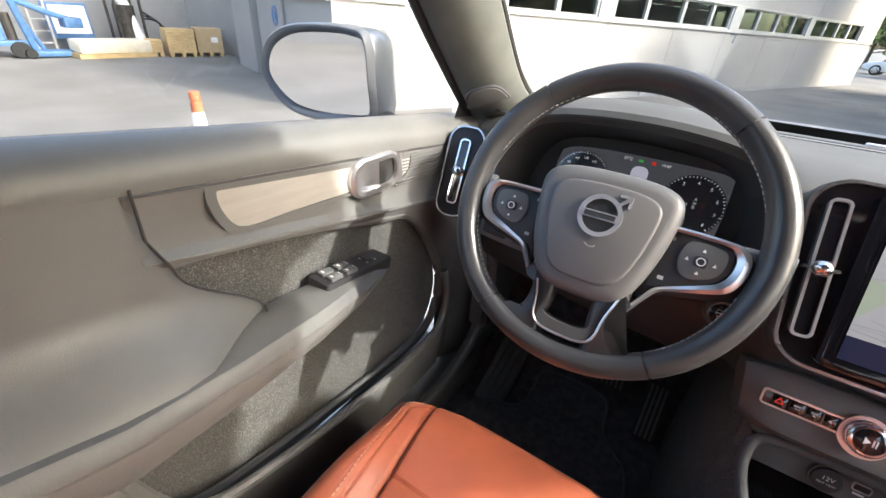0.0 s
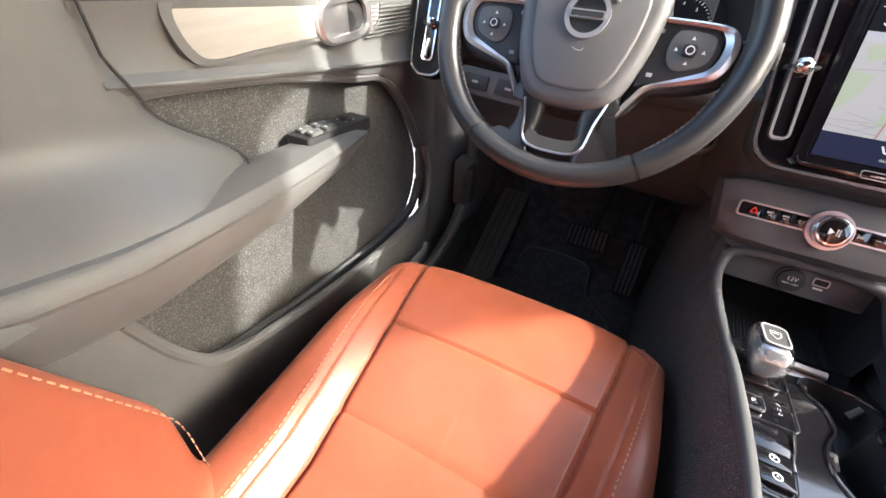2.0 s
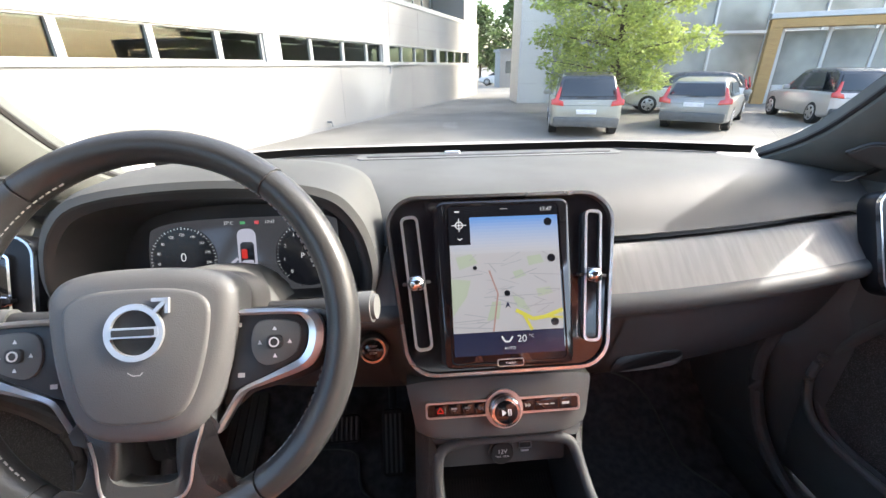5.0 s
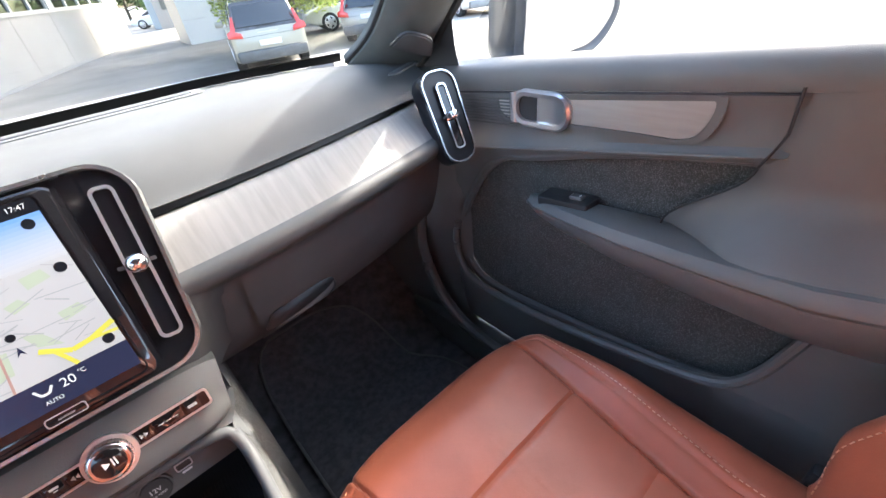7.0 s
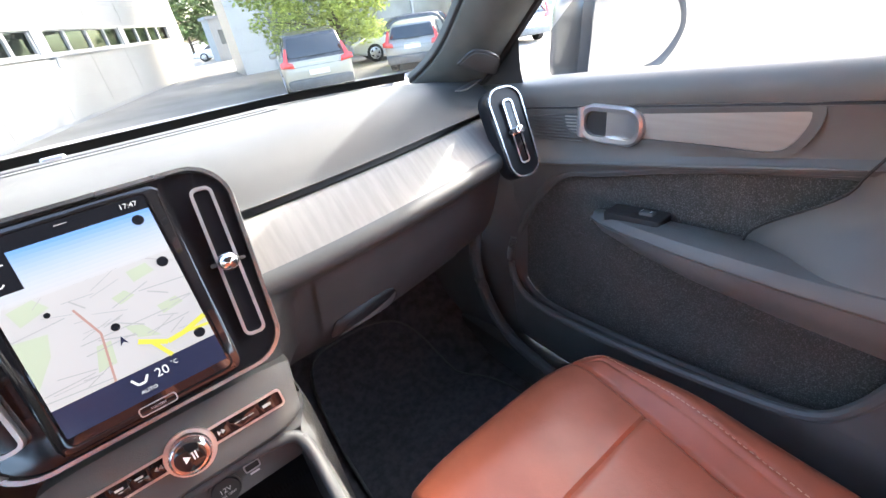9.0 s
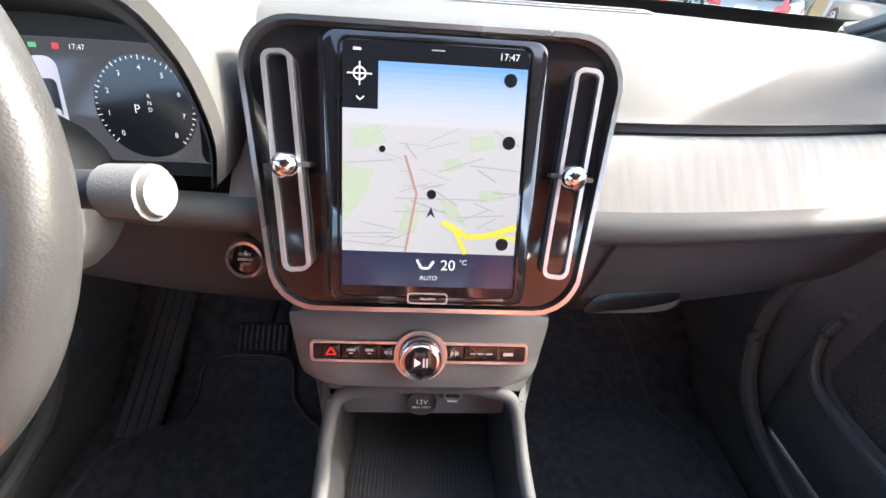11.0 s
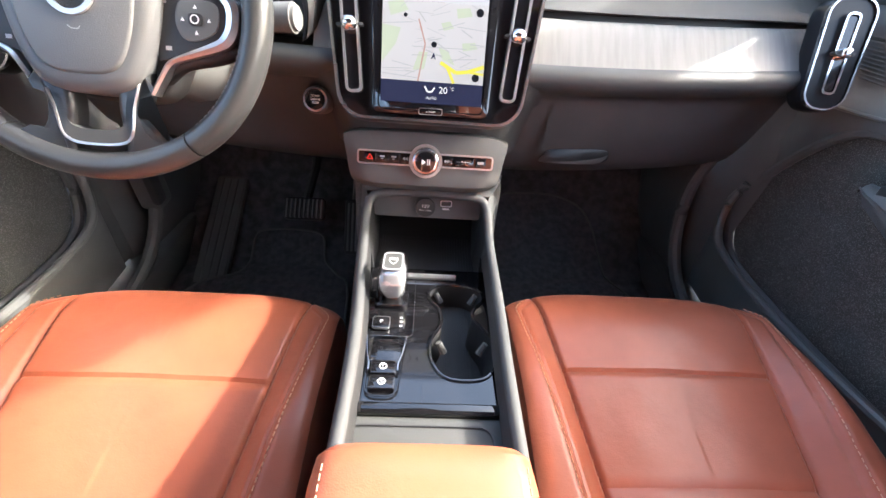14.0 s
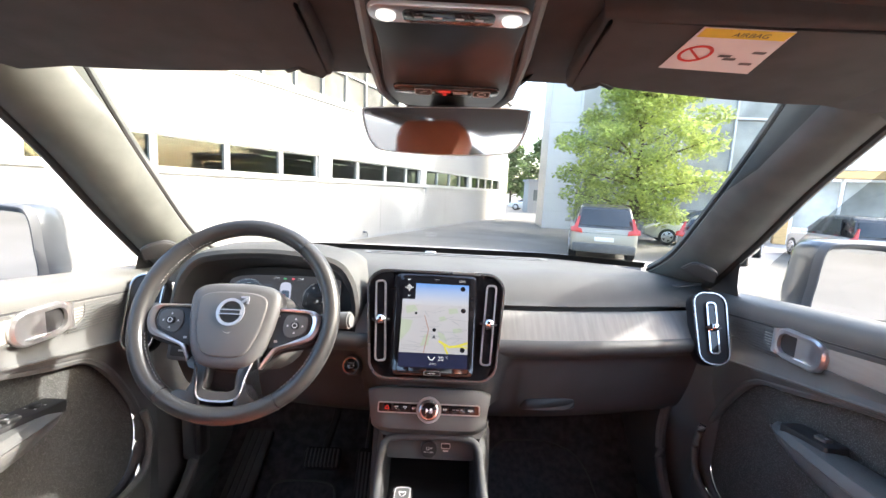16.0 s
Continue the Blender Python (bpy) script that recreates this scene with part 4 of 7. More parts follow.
M_ICAR = emit_mat("screen_car", (0.55, 0.55, 0.66), 0.8)
part("car_symbol", slab(rrect(0.026, 0.064, 0.010, cx=0.003, cy=0.000), 0.0008, MD), M_ICAR, disp, "pale car seen from above")
part("car_symbol_cabin", slab(rrect(0.019, 0.034, 0.005, cx=0.003, cy=-0.004), 0.0012, MD), M_SCREENBLK, disp)
part("car_symbol_seat", slab(rrect(0.008, 0.014, 0.002, cx=-0.001, cy=-0.004), 0.0016, MD), M_REDL, disp)
part("car_symbol_rear", slab(rrect(0.017, 0.010, 0.003, cx=0.003, cy=-0.018), 0.0016, MD), M_ICAR, disp)
strip("car_symbol_door", [(-0.0105, -0.010), (-0.020, -0.017)], 0.004, M_ICAR, 0.0006, disp, MD)
# lamp switch left of the column and key pocket panel
kp = thing("switch_panel", "small black switch panel under the dashboard", "switch panel")
MK = basis((-0.52, 0.018, 0.915), (1, -0.12, 0), (0, 0.3, 0.95))
part("plate", slab(rrect(0.14, 0.045, 0.008), 0.012, MK, 0.003), M_HARD, kp)
for x in (-0.035, 0.03):
    part("button", slab(rrect(0.05, 0.026, 0.004), 0.004, MK @ pose(x, 0, 0.0105), 0.001), M_DARK, kp)
    strip("button_mark", [(x - 0.006, 0), (x + 0.006, 0)], 0.004, M_THREADG, 0.0140, kp, MK)

# ---- centre console ----
con = thing("center_console", "dark grey centre console with glossy black tray", "console")
RAIL = [(0.100, -0.052, 0.766), (0.102, -0.078, 0.747), (0.101, -0.12, 0.738), (0.097, -0.20, 0.744), (0.092, -0.28, 0.755), (0.088, -0.37, 0.765), (0.087, -0.45, 0.772), (0.087, -0.52, 0.775)]
for s in (-1, 1):
    path = spline([(s * x + 0.008 * smooth((-0.05 - y) / 0.3), y, z) for x, y, z in RAIL], 6)
    part("side_rail", tube(path, 0.0072, 12, flat=1.0), M_RAIL, con, "satin grey side rail")
    # outer flank down to the floor
    rows = []
    for p in path:
        rows.append([(p.x, p.y, p.z + 0.003), (p.x + s * 0.012, p.y, p.z - 0.02), (p.x + s * 0.020, p.y + 0.01, p.z - 0.12), (p.x + s * 0.024, p.y + 0.02, 0.33)])
    front = [(s * 0.115, 0.30, 0.80), (s * 0.125, 0.30, 0.76), (s * 0.135, 0.30, 0.62), (s * 0.14, 0.30, 0.33)]
    mid = [(s * 0.122, -0.01, 0.80), (s * 0.128, -0.01, 0.77), (s * 0.134, 0.0, 0.64), (s * 0.14, 0.02, 0.33)]
    part("flank", loft([front, mid] + rows + [[(x, -0.9, z) for x, y, z in rows[-1]]]), M_CARPET, con, "dark carpeted console flank")
    # inner wall of the cubby and tray
    rows = [[(s * 0.100, 0.10, 0.775), (s * 0.094, 0.10, 0.62)]] + [[(p.x - s * 0.006, p.y, p.z), (p.x - s * 0.012, p.y, min(p.z - 0.02, 0.64 if p.y > -0.13 else p.z - 0.02))] for p in path]
    part("inner_wall", loft(rows), M_DARK, con)
arch = spline([(-0.102, -0.080, 0.744), (-0.099, -0.060, 0.760), (-0.088, -0.048, 0.771), (-0.05, -0.042, 0.775), (0, -0.041, 0.776), (0.05, -0.042, 0.775), (0.088, -0.048, 0.771), (0.099, -0.060, 0.760), (0.102, -0.080, 0.744)], 6)
part("arch", tube(arch, 0.0078, 12), M_RAIL, con, "satin grey arch over the storage bin")
part("arch_top", loft([[(-0.125, -0.012, 0.80), (0.125, -0.012, 0.80)], [(-0.118, -0.030, 0.792), (0.118, -0.030, 0.792)], [(-0.104, -0.046, 0.777), (0.104, -0.046, 0.777)]]), M_HARD, con)
for s in (-1, 1):
    part("shoulder", loft([[(s * 0.119, -0.005, 0.800), (s * 0.122, -0.005, 0.765)], [(s * 0.110, -0.032, 0.788), (s * 0.118, -0.032, 0.755)], [(s * 0.101, -0.052, 0.774), (s * 0.112, -0.056, 0.745)]]), M_HARD, con)
MSK = basis((0, -0.030, 0.745), (1, 0, 0), (0, 0.28, 0.96))
part("socket_panel", slab(rrect(0.19, 0.052, 0.008), 0.004, MSK @ pose(0, 0, -0.002), 0.001), M_HARD, con, "dark socket panel")
so = part("power_socket", slab(circle(0.0175, 28), 0.010, MSK @ pose(-0.004, -0.004, 0.002), 0.003), M_DARK, con, "round capped power socket")
part("socket_ring", ring(circle(0.0195, 28), circle(0.0172, 28), 0.006, MSK @ pose(-0.004, -0.004, 0.002)), M_HARD, so)
words("lettering", "12V", 0.009, MSK @ pose(-0.004, -0.001, 0.0125), M_WHITE, so)
words("lettering", "MAX 120W", 0.0042, MSK @ pose(-0.004, -0.0085, 0.0125), M_WHITE, so)
us = part("usb_port", ring(rrect(0.0200, 0.0115, 0.003), rrect(0.0170, 0.0085, 0.002), 0.003, MSK @ pose(0.032, 0.003, 0.002)), M_SATIN, con, "usb port with bright rim")
part("port_hole", slab(rrect(0.0170, 0.0085, 0.002), 0.002, MSK @ pose(0.032, 0.003, 0.002)), M_DARK, us)
strip("port_mark", [(0.026, -0.0075), (0.038, -0.0075)], 0.003, M_WHITE, 0.002, us, MSK)
# bin
part("bin_back", loft([[(-0.096, 0.06, 0.77), (0.096, 0.06, 0.77)], [(-0.094, 0.05, 0.66), (0.094, 0.05, 0.66)], [(-0.092, -0.02, 0.638), (0.092, -0.02, 0.638)], [(-0.092, -0.125, 0.640), (0.092, -0.125, 0.640)], [(-0.092, -0.134, 0.672), (0.092, -0.134, 0.672)]]), M_DARK, con)
rubber = part("rubber_mat", box((0, -0.038, 0.6405), (0.176, 0.170, 0.002)), M_RUBBERMAT, con, "ribbed black rubber mat")
rib0 = part("rib", box((0, -0.038, 0.6425), (0.0022, 0.165, 0.003)), M_RUBBERMAT, rubber)
for i in range(34):
    o = rib0 if i == 0 else rib0.copy()
    if i:
        scene.collection.objects.link(o)
    o.location.x = -0.0825 + 0.005 * i


def tray_z(y):
    return 0.680 + 0.0245 * smooth((-0.13 - y) / 0.12) + (-0.13 - y) * 0.145


# tray plate with a cup-holder opening, laid out in plan
YT0, YT1 = -0.132, -0.408
CUP = [(q.x, q.y) for q in spline([(0.046, -0.163), (0.072, -0.170), (0.086, -0.188), (0.084, -0.212), (0.070, -0.232), (0.068, -0.250), (0.078, -0.268), (0.090, -0.292), (0.090, -0.325), (0.076, -0.350), (0.050, -0.356), (0.026, -0.350), (0.012, -0.325), (0.012, -0.295), (0.024, -0.268), (0.026, -0.250), (0.022, -0.232), (0.010, -0.212), (0.010, -0.188), (0.022, -0.169)], 3, True)]
n = len(CUP)
CUP = [(0.047 + (x - 0.048) * 1.04, y - 0.016) for x, y in CUP]
cc = Vector((0.048, -0.276))
FR = []
for x, y in CUP:
    d = Vector((x, y)) - cc
    ks = []
    if d.x > 1e-6: ks.append((0.099 - cc.x) / d.x)
    if d.x < -1e-6: ks.append((0.000 - cc.x) / d.x)
    if d.y > 1e-6: ks.append((YT0 - cc.y) / d.y)
    if d.y < -1e-6: ks.append((YT1 - cc.y) / d.y)
    k = min(ks)
    FR.append((cc.x + d.x * k, cc.y + d.y * k))
bm = loft([[(x, y, tray_z(y)) for x, y in FR + FR[:1]], [(lerp(a[0], b[0], 0.5), lerp(a[1], b[1], 0.5), tray_z(lerp(a[1], b[1], 0.5))) for a, b in zip(FR + FR[:1], CUP + CUP[:1])], [(x, y, tray_z(y)) for x, y in CUP + CUP[:1]]])
for c in ((0.099, YT0), (0.099, YT1), (0.0, YT0), (0.0, YT1)):
    near = sorted(FR, key=lambda p: (p[0] - c[0]) ** 2 + (p[1] - c[1]) ** 2)[:2]
    bm.faces.new([bm.verts.new((c[0], c[1], tray_z(c[1])))] + [bm.verts.new((p[0], p[1], tray_z(p[1]))) for p in near])
loft([[(x, lerp(YT0, YT1, i / 14), tray_z(lerp(YT0, YT1, i / 14))) for x in (-0.092, -0.05, 0.0)] for i in range(15)], bm=bm)
part("tray", bm, M_PIANO, con, "glossy black tray")
part("tray_front", loft([[(-0.10, YT0 + 0.002, tray_z(YT0)), (0.10, YT0 + 0.002, tray_z(YT0))], [(-0.10, YT0 + 0.004, 0.64), (0.10, YT0 + 0.004, 0.64)]]), M_PIANO, con)
cup = part("cup_holder", loft([[(cc.x + (x - cc.x) * k, cc.y + (y - cc.y) * k, tray_z(y) * (1 - f) + 0.655 * f) for x, y in CUP] for k, f in ((1.0, 0.0), (0.97, 0.15), (0.94, 0.6), (0.90, 0.95), (0.82, 1.0), (0.3, 1.0))], True), M_DARK, con, "double black cup holder")
part("cup_rim", tube([(x, y, tray_z(y) + 0.0008) for x, y in CUP], 0.0022, 6, True), M_PIANO, con, "raised glossy rim")
cup_mat = part("cup_mat", box((0.048, -0.276, 0.6556), (0.046, 0.172, 0.0008)), M_RUBBERMAT, con, "ribbed rubber cup mat")
long_rib = None
for i in range(13):
    if long_rib is None:
        o = long_rib = part("rib", box((0, -0.276, 0.657), (0.0016, 0.172, 0.0018)), M_RUBBERMAT, cup_mat)
    else:
        o = long_rib.copy()
        scene.collection.objects.link(o)
    o.location.x = 0.048 - 0.021 + 0.0035 * i
for x, y in ((0.018, -0.196), (0.079, -0.198), (0.020, -0.306), (0.082, -0.306)):
    dx = -0.008 if x > 0.048 else 0.008
    part("cup_tab", tube([(x, y, tray_z(y) - 0.008), (x + dx, y - 0.006, tray_z(y) - 0.022)], [0.004, 0.005], 8), M_HARD, con, "rubber cup tab")
# bright roller cover bar ahead of the lever
part("cover_bar", tube([(-0.03, -0.158, tray_z(-0.158) + 0.004), (0.050, -0.158, tray_z(-0.158) + 0.004)], 0.0055, 10), M_SATIN, con, "bright metal cover bar")
# selector
ZS = tray_z(-0.24)
MG = basis((-0.046, -0.245, ZS + 0.001), (1, 0, 0), (0, 1, -0.20))
part("selector_frame", ring(rrect(0.066, 0.130, 0.008), rrect(0.064, 0.128, 0.007), 0.0012, MG @ pose(0, 0, 0)), M_DCHROME, con, "thin bright frame")
part("selector_well", slab(rrect(0.046, 0.056, 0.008), 0.006, MG @ pose(0, 0.020, 0), 0.002), M_PIANO, con)
sel = part("gear_selector", loft([[MG @ Vector((x * w, y * h + 0.020 + oy, z)) for x, y in rrect(1, 1, 0.28, 5)] for w, h, z, oy in ((0.026, 0.030, 0.004, 0), (0.026, 0.028, 0.008, 0.0), (0.034, 0.040, 0.013, 0.0), (0.041, 0.058, 0.022, 0.001), (0.044, 0.068, 0.034, 0.003), (0.043, 0.070, 0.044, 0.006), (0.038, 0.062, 0.051, 0.008), (0.026, 0.044, 0.054, 0.009))], True, True), M_CRYSTAL, con, "clear crystal gear selector knob")
# pale colour of core and rim stands for light caught in the crystal
M_KNOBLIGHT = mat("knob_light_core", (0.42, 0.42, 0.43), 0.18, 0.1, var=0.04)
part("selector_core", loft([[MG @ Vector((x * w, y * h + 0.020 + oy, z)) for x, y in rrect(1, 1, 0.28, 4)] for w, h, z, oy in ((0.022, 0.024, 0.006, 0.0), (0.034, 0.046, 0.022, 0.001), (0.037, 0.056, 0.036, 0.004), (0.030, 0.048, 0.049, 0.007))], True, True), M_KNOBLIGHT, sel, "pale core standing for light in the crystal")
mp = MG @ pose(0, 0.028, 0.0545)
part("selector_rim", ring(rrect(0.028, 0.046, 0.008), rrect(0.024, 0.040, 0.006), 0.0016, mp), M_KNOBLIGHT, sel, "pale frame round the knob face")
part("selector_plate", slab(rrect(0.024, 0.040, 0.006), 0.0008, mp), M_SOFT, sel, "smoked face of the knob")
shield = [(-0.0055, 0.008), (0.0055, 0.008), (0.0055, 0.0), (0.003, -0.005), (0.0, -0.0075), (-0.003, -0.005), (-0.0055, 0.0), (-0.0055, 0.008)]
strip("selector_mark", shield, 0.0011, M_WHITE, 0.0004, sel, mp)
strip("selector_mark", [(-0.0035, 0.004), (0.0035, 0.004)], 0.002, M_WHITE, 0.0004, sel, mp)
part("park_button", slab(rrect(0.022, 0.022, 0.004), 0.003, MG @ pose(-0.010, -0.040, 0), 0.001), M_PIANO, con)
part("park_frame", ring(rrect(0.0228, 0.0228, 0.0043), rrect(0.022, 0.022, 0.004), 0.003, MG @ pose(-0.010, -0.040, 0)), M_SATIN, con)
words("lettering", "P", 0.009, MG @ pose(-0.010, -0.040, 0.0036), M_WHITE, con)
for i, tx in enumerate("RND"):
    words("lettering", tx, 0.0055, MG @ pose(0.016, -0.030 - 0.008 * i, 0.0022), M_WHITE, con)
# brake switches behind the selector
MR = basis((-0.046, -0.345, tray_z(-0.345) + 0.001), (1, 0, 0), (0, 1, -0.145))
fun = [(-0.024, 0.032), (0.024, 0.032), (0.018, -0.006), (-0.018, -0.006)]
part("switch_ramp", slab(fun[::-1], 0.003, MR @ pose(0, 0.0, 0), 0.001), M_PIANO, con)
for s in (-1, 1):
    part("ramp_edge", tube([MR @ Vector((s * x, y, 0.005)) for x, y in ((0.025, 0.034), (0.021, 0.005), (0.017, -0.010), (0.017, -0.020))], 0.0013, 6), M_CHROME, con)
for i in range(2):
    part("brake_switch", slab(rrect(0.030, 0.020, 0.003), 0.005, MR @ pose(0, -0.014 - 0.0215 * i, 0), 0.0015), M_PIANO, con, "black parking brake switch")
    part("switch_mark", ring(circle(0.0045, 14), circle(0.0035, 14), 0.0005, MR @ pose(0, -0.014 - 0.0215 * i, 0.0052)), M_WHITE, con)
    words("lettering", "PA"[i], 0.005, MR @ pose(0, -0.014 - 0.0215 * i, 0.0056), M_WHITE, con)
bm = tube([MR @ Vector((x, y, 0.002)) for x, y in rrect(0.046, 0.090, 0.012, wb=0.036, cy=-0.008)], 0.0012, 6, True)
part("switch_frame", bm, M_PIANO, con, "raised glossy frame round the switches")
# back edge, grey lid and armrest
part("tray_lip", box((0.006, -0.412, tray_z(-0.41) + 0.001), (0.180, 0.014, 0.010), bevel=0.003), M_PIANO, con)
part("rear_lid", slab(rrect(0.180, 0.075, 0.010), 0.012, basis((0.006, -0.457, tray_z(-0.44) - 0.012), (1, 0, 0), (0, 1, -0.1)), 0.004), M_SOFT, con, "grey plastic lid")
part("lid_groove", ring(rrect(0.150, 0.045, 0.014), rrect(0.147, 0.042, 0.0125), 0.0012, basis((0, -0.452, tray_z(-0.44) + 0.0004), (1, 0, 0), (0, 1, -0.1))), M_DARK, con)
ar = thing("armrest", "rust leather centre armrest with pale stitching", "armrest")
rows = []
for y, k, dz in ((-0.462, 0.80, -0.035), (-0.465, 0.93, -0.012), (-0.475, 0.985, -0.002), (-0.50, 1.0, 0.003), (-0.62, 1.0, 0.004), (-0.78, 1.0, 0.0)):
    rows.append([(0.004 + 0.100 * k * math.copysign(abs(math.cos(a)) ** 0.4, math.cos(a)), y, 0.765 + dz + 0.034 * math.copysign(abs(math.sin(a)) ** 0.6, math.sin(a))) for a in [2 * math.pi * i / 32 for i in range(32)]])
part("cushion", loft(rows, True, True), M_LEATHER, ar)
for s in (-1, 1):
    stitches("stitching", [(0.004 + s * 0.087, y, 0.799 + 0.003) for y in (-0.49, -0.6, -0.78)], ar, M_THREAD)
part("box", box((0.004, -0.66, 0.56), (0.21, 0.38, 0.36), bevel=0.01), M_HARD, ar)

# ---- pedals, footrest, mats ----
hr = thing("bonnet_release", "black bonnet release lever on the kick panel", "lever")
part("bracket", box((-0.645, 0.20, 0.60), (0.05, 0.06, 0.13), bevel=0.012), M_HARD, hr)
part("lever", box((-0.618, 0.175, 0.61), (0.020, 0.035, 0.10), bevel=0.008), M_DARK, hr)
pd = thing("brake_pedal", "black ribbed rubber brake pedal on its arm", "pedal", "pedals")
MPD = basis((-0.315, 0.255, 0.505), (1, 0.02, 0), (0, 0.75, 0.66))
part("pad", slab(rrect(0.105, 0.060, 0.012), 0.012, MPD @ pose(0, 0, -0.012), 0.004), M_RUBBER, pd)
bm = bmesh.new()
for i in range(9):
    box((-0.044 + 0.011 * i, 0, 0.001), (0.0055, 0.050, 0.006), MPD, bevel=0.001, segs=1, bm=bm)
part("rib", bm, M_HARD, pd)
part("arm", tube([(-0.315, 0.27, 0.505), (-0.30, 0.37, 0.57), (-0.29, 0.45, 0.75)], 0.012, 8), M_DARK, pd)
pd2 = thing("accelerator_pedal", "narrow black accelerator pedal", "pedal", "pedals")
MPA = basis((-0.190, 0.255, 0.45), (1, 0, 0), (0, 0.6, 0.8))
part("pad", slab(rrect(0.052, 0.15, 0.012), 0.012, MPA @ pose(0, 0, -0.012), 0.004), M_RUBBER, pd2)
bm = bmesh.new()
for i in range(4):
    box((-0.016 + 0.011 * i, 0, 0.001), (0.005, 0.13, 0.004), MPA, bm=bm)
part("rib", bm, M_HARD, pd2)
part("arm", tube([(-0.19, 0.27, 0.46), (-0.19, 0.36, 0.54), (-0.19, 0.48, 0.72)], 0.010, 8), M_DARK, pd2)
fr = thing("footrest", "dark ribbed footrest on the sloping floor", "footrest")
MF = basis((-0.565, 0.27, 0.395), (1, 0.0, 0), (0, 0.80, 0.42))
part("pad", slab(rrect(0.085, 0.36, 0.012), 0.016, MF @ pose(0, 0, -0.016), 0.004), M_HARD, fr)
bm = bmesh.new()
for i in range(4):
    box((-0.030 + 0.020 * i, 0, 0.0005), (0.017, 0.34, 0.005), MF, bevel=0.0015, segs=1, bm=bm)
part("rib", bm, M_HARD, fr)


def floor_h(y):
    for (ya, za), (yb, zb) in (((-0.9, 0.33), (0.22, 0.33)), ((0.22, 0.33), (0.42, 0.45)), ((0.42, 0.45), (0.62, 0.72))):
        if ya <= y <= yb:
            return lerp(za, zb, (y - ya) / (yb - ya))
    return 0.33


def floor_mat(outline, label):
    f = thing("floor_mat", label, "floor mat", "floor mats")
    bm = bmesh.new()
    P = [Vector((x, y, 0)) for x, y in outline]
    bm.faces.new([bm.verts.new(p) for p in P])
    for yc in (0.16, 0.20, 0.24, 0.28, 0.34, 0.40):
        bmesh.ops.bisect_plane(bm, geom=bm.verts[:] + bm.edges[:] + bm.faces[:], plane_co=(0, yc, 0), plane_no=(0, 1, 0))
    r = bmesh.ops.extrude_face_region(bm, geom=bm.faces[:])
    top = [v for v in r["geom"] if isinstance(v, bmesh.types.BMVert)]
    for v in top:
        v.co.z = 0.012
    for v in bm.verts:
        v.co.z += floor_h(v.co.y) + 0.002
    part("carpet", bm, M_MAT, f)
    edge = []
    for a, b in zip(P, P[1:] + P[:1]):
        for i in range(6):
            q = a.lerp(b, i / 6)
            edge.append((q.x, q.y, floor_h(q.y) + 0.014))
    part("border", tube(edge, 0.0035, 6, True), M_HARD, f, "stitched border")
    return f


def rc(pts, n=4):
    return [(p.x, p.y) for p in spline(pts, n, True)]


floor_mat(rc([(-0.47, 0.285), (-0.42, 0.30), (-0.33, 0.30), (-0.285, 0.285), (-0.272, 0.225), (-0.235, 0.18), (-0.19, 0.10), (-0.18, -0.30), (-0.20, -0.40), (-0.55, -0.40), (-0.60, -0.30), (-0.61, 0.02), (-0.58, 0.12), (-0.49, 0.17), (-0.475, 0.22)]), "black carpet floor mat with notched front edge")
floor_mat(rc([(0.20, 0.40), (0.30, 0.43), (0.44, 0.42), (0.50, 0.36), (0.53, 0.22), (0.60, 0.08), (0.62, -0.30), (0.58, -0.40), (0.22, -0.40), (0.18, -0.30), (0.175, 0.20)]), "black carpet passenger floor mat")

# ---- doors ----
def strip_z(y):
    return 0.928 - 0.172 * y


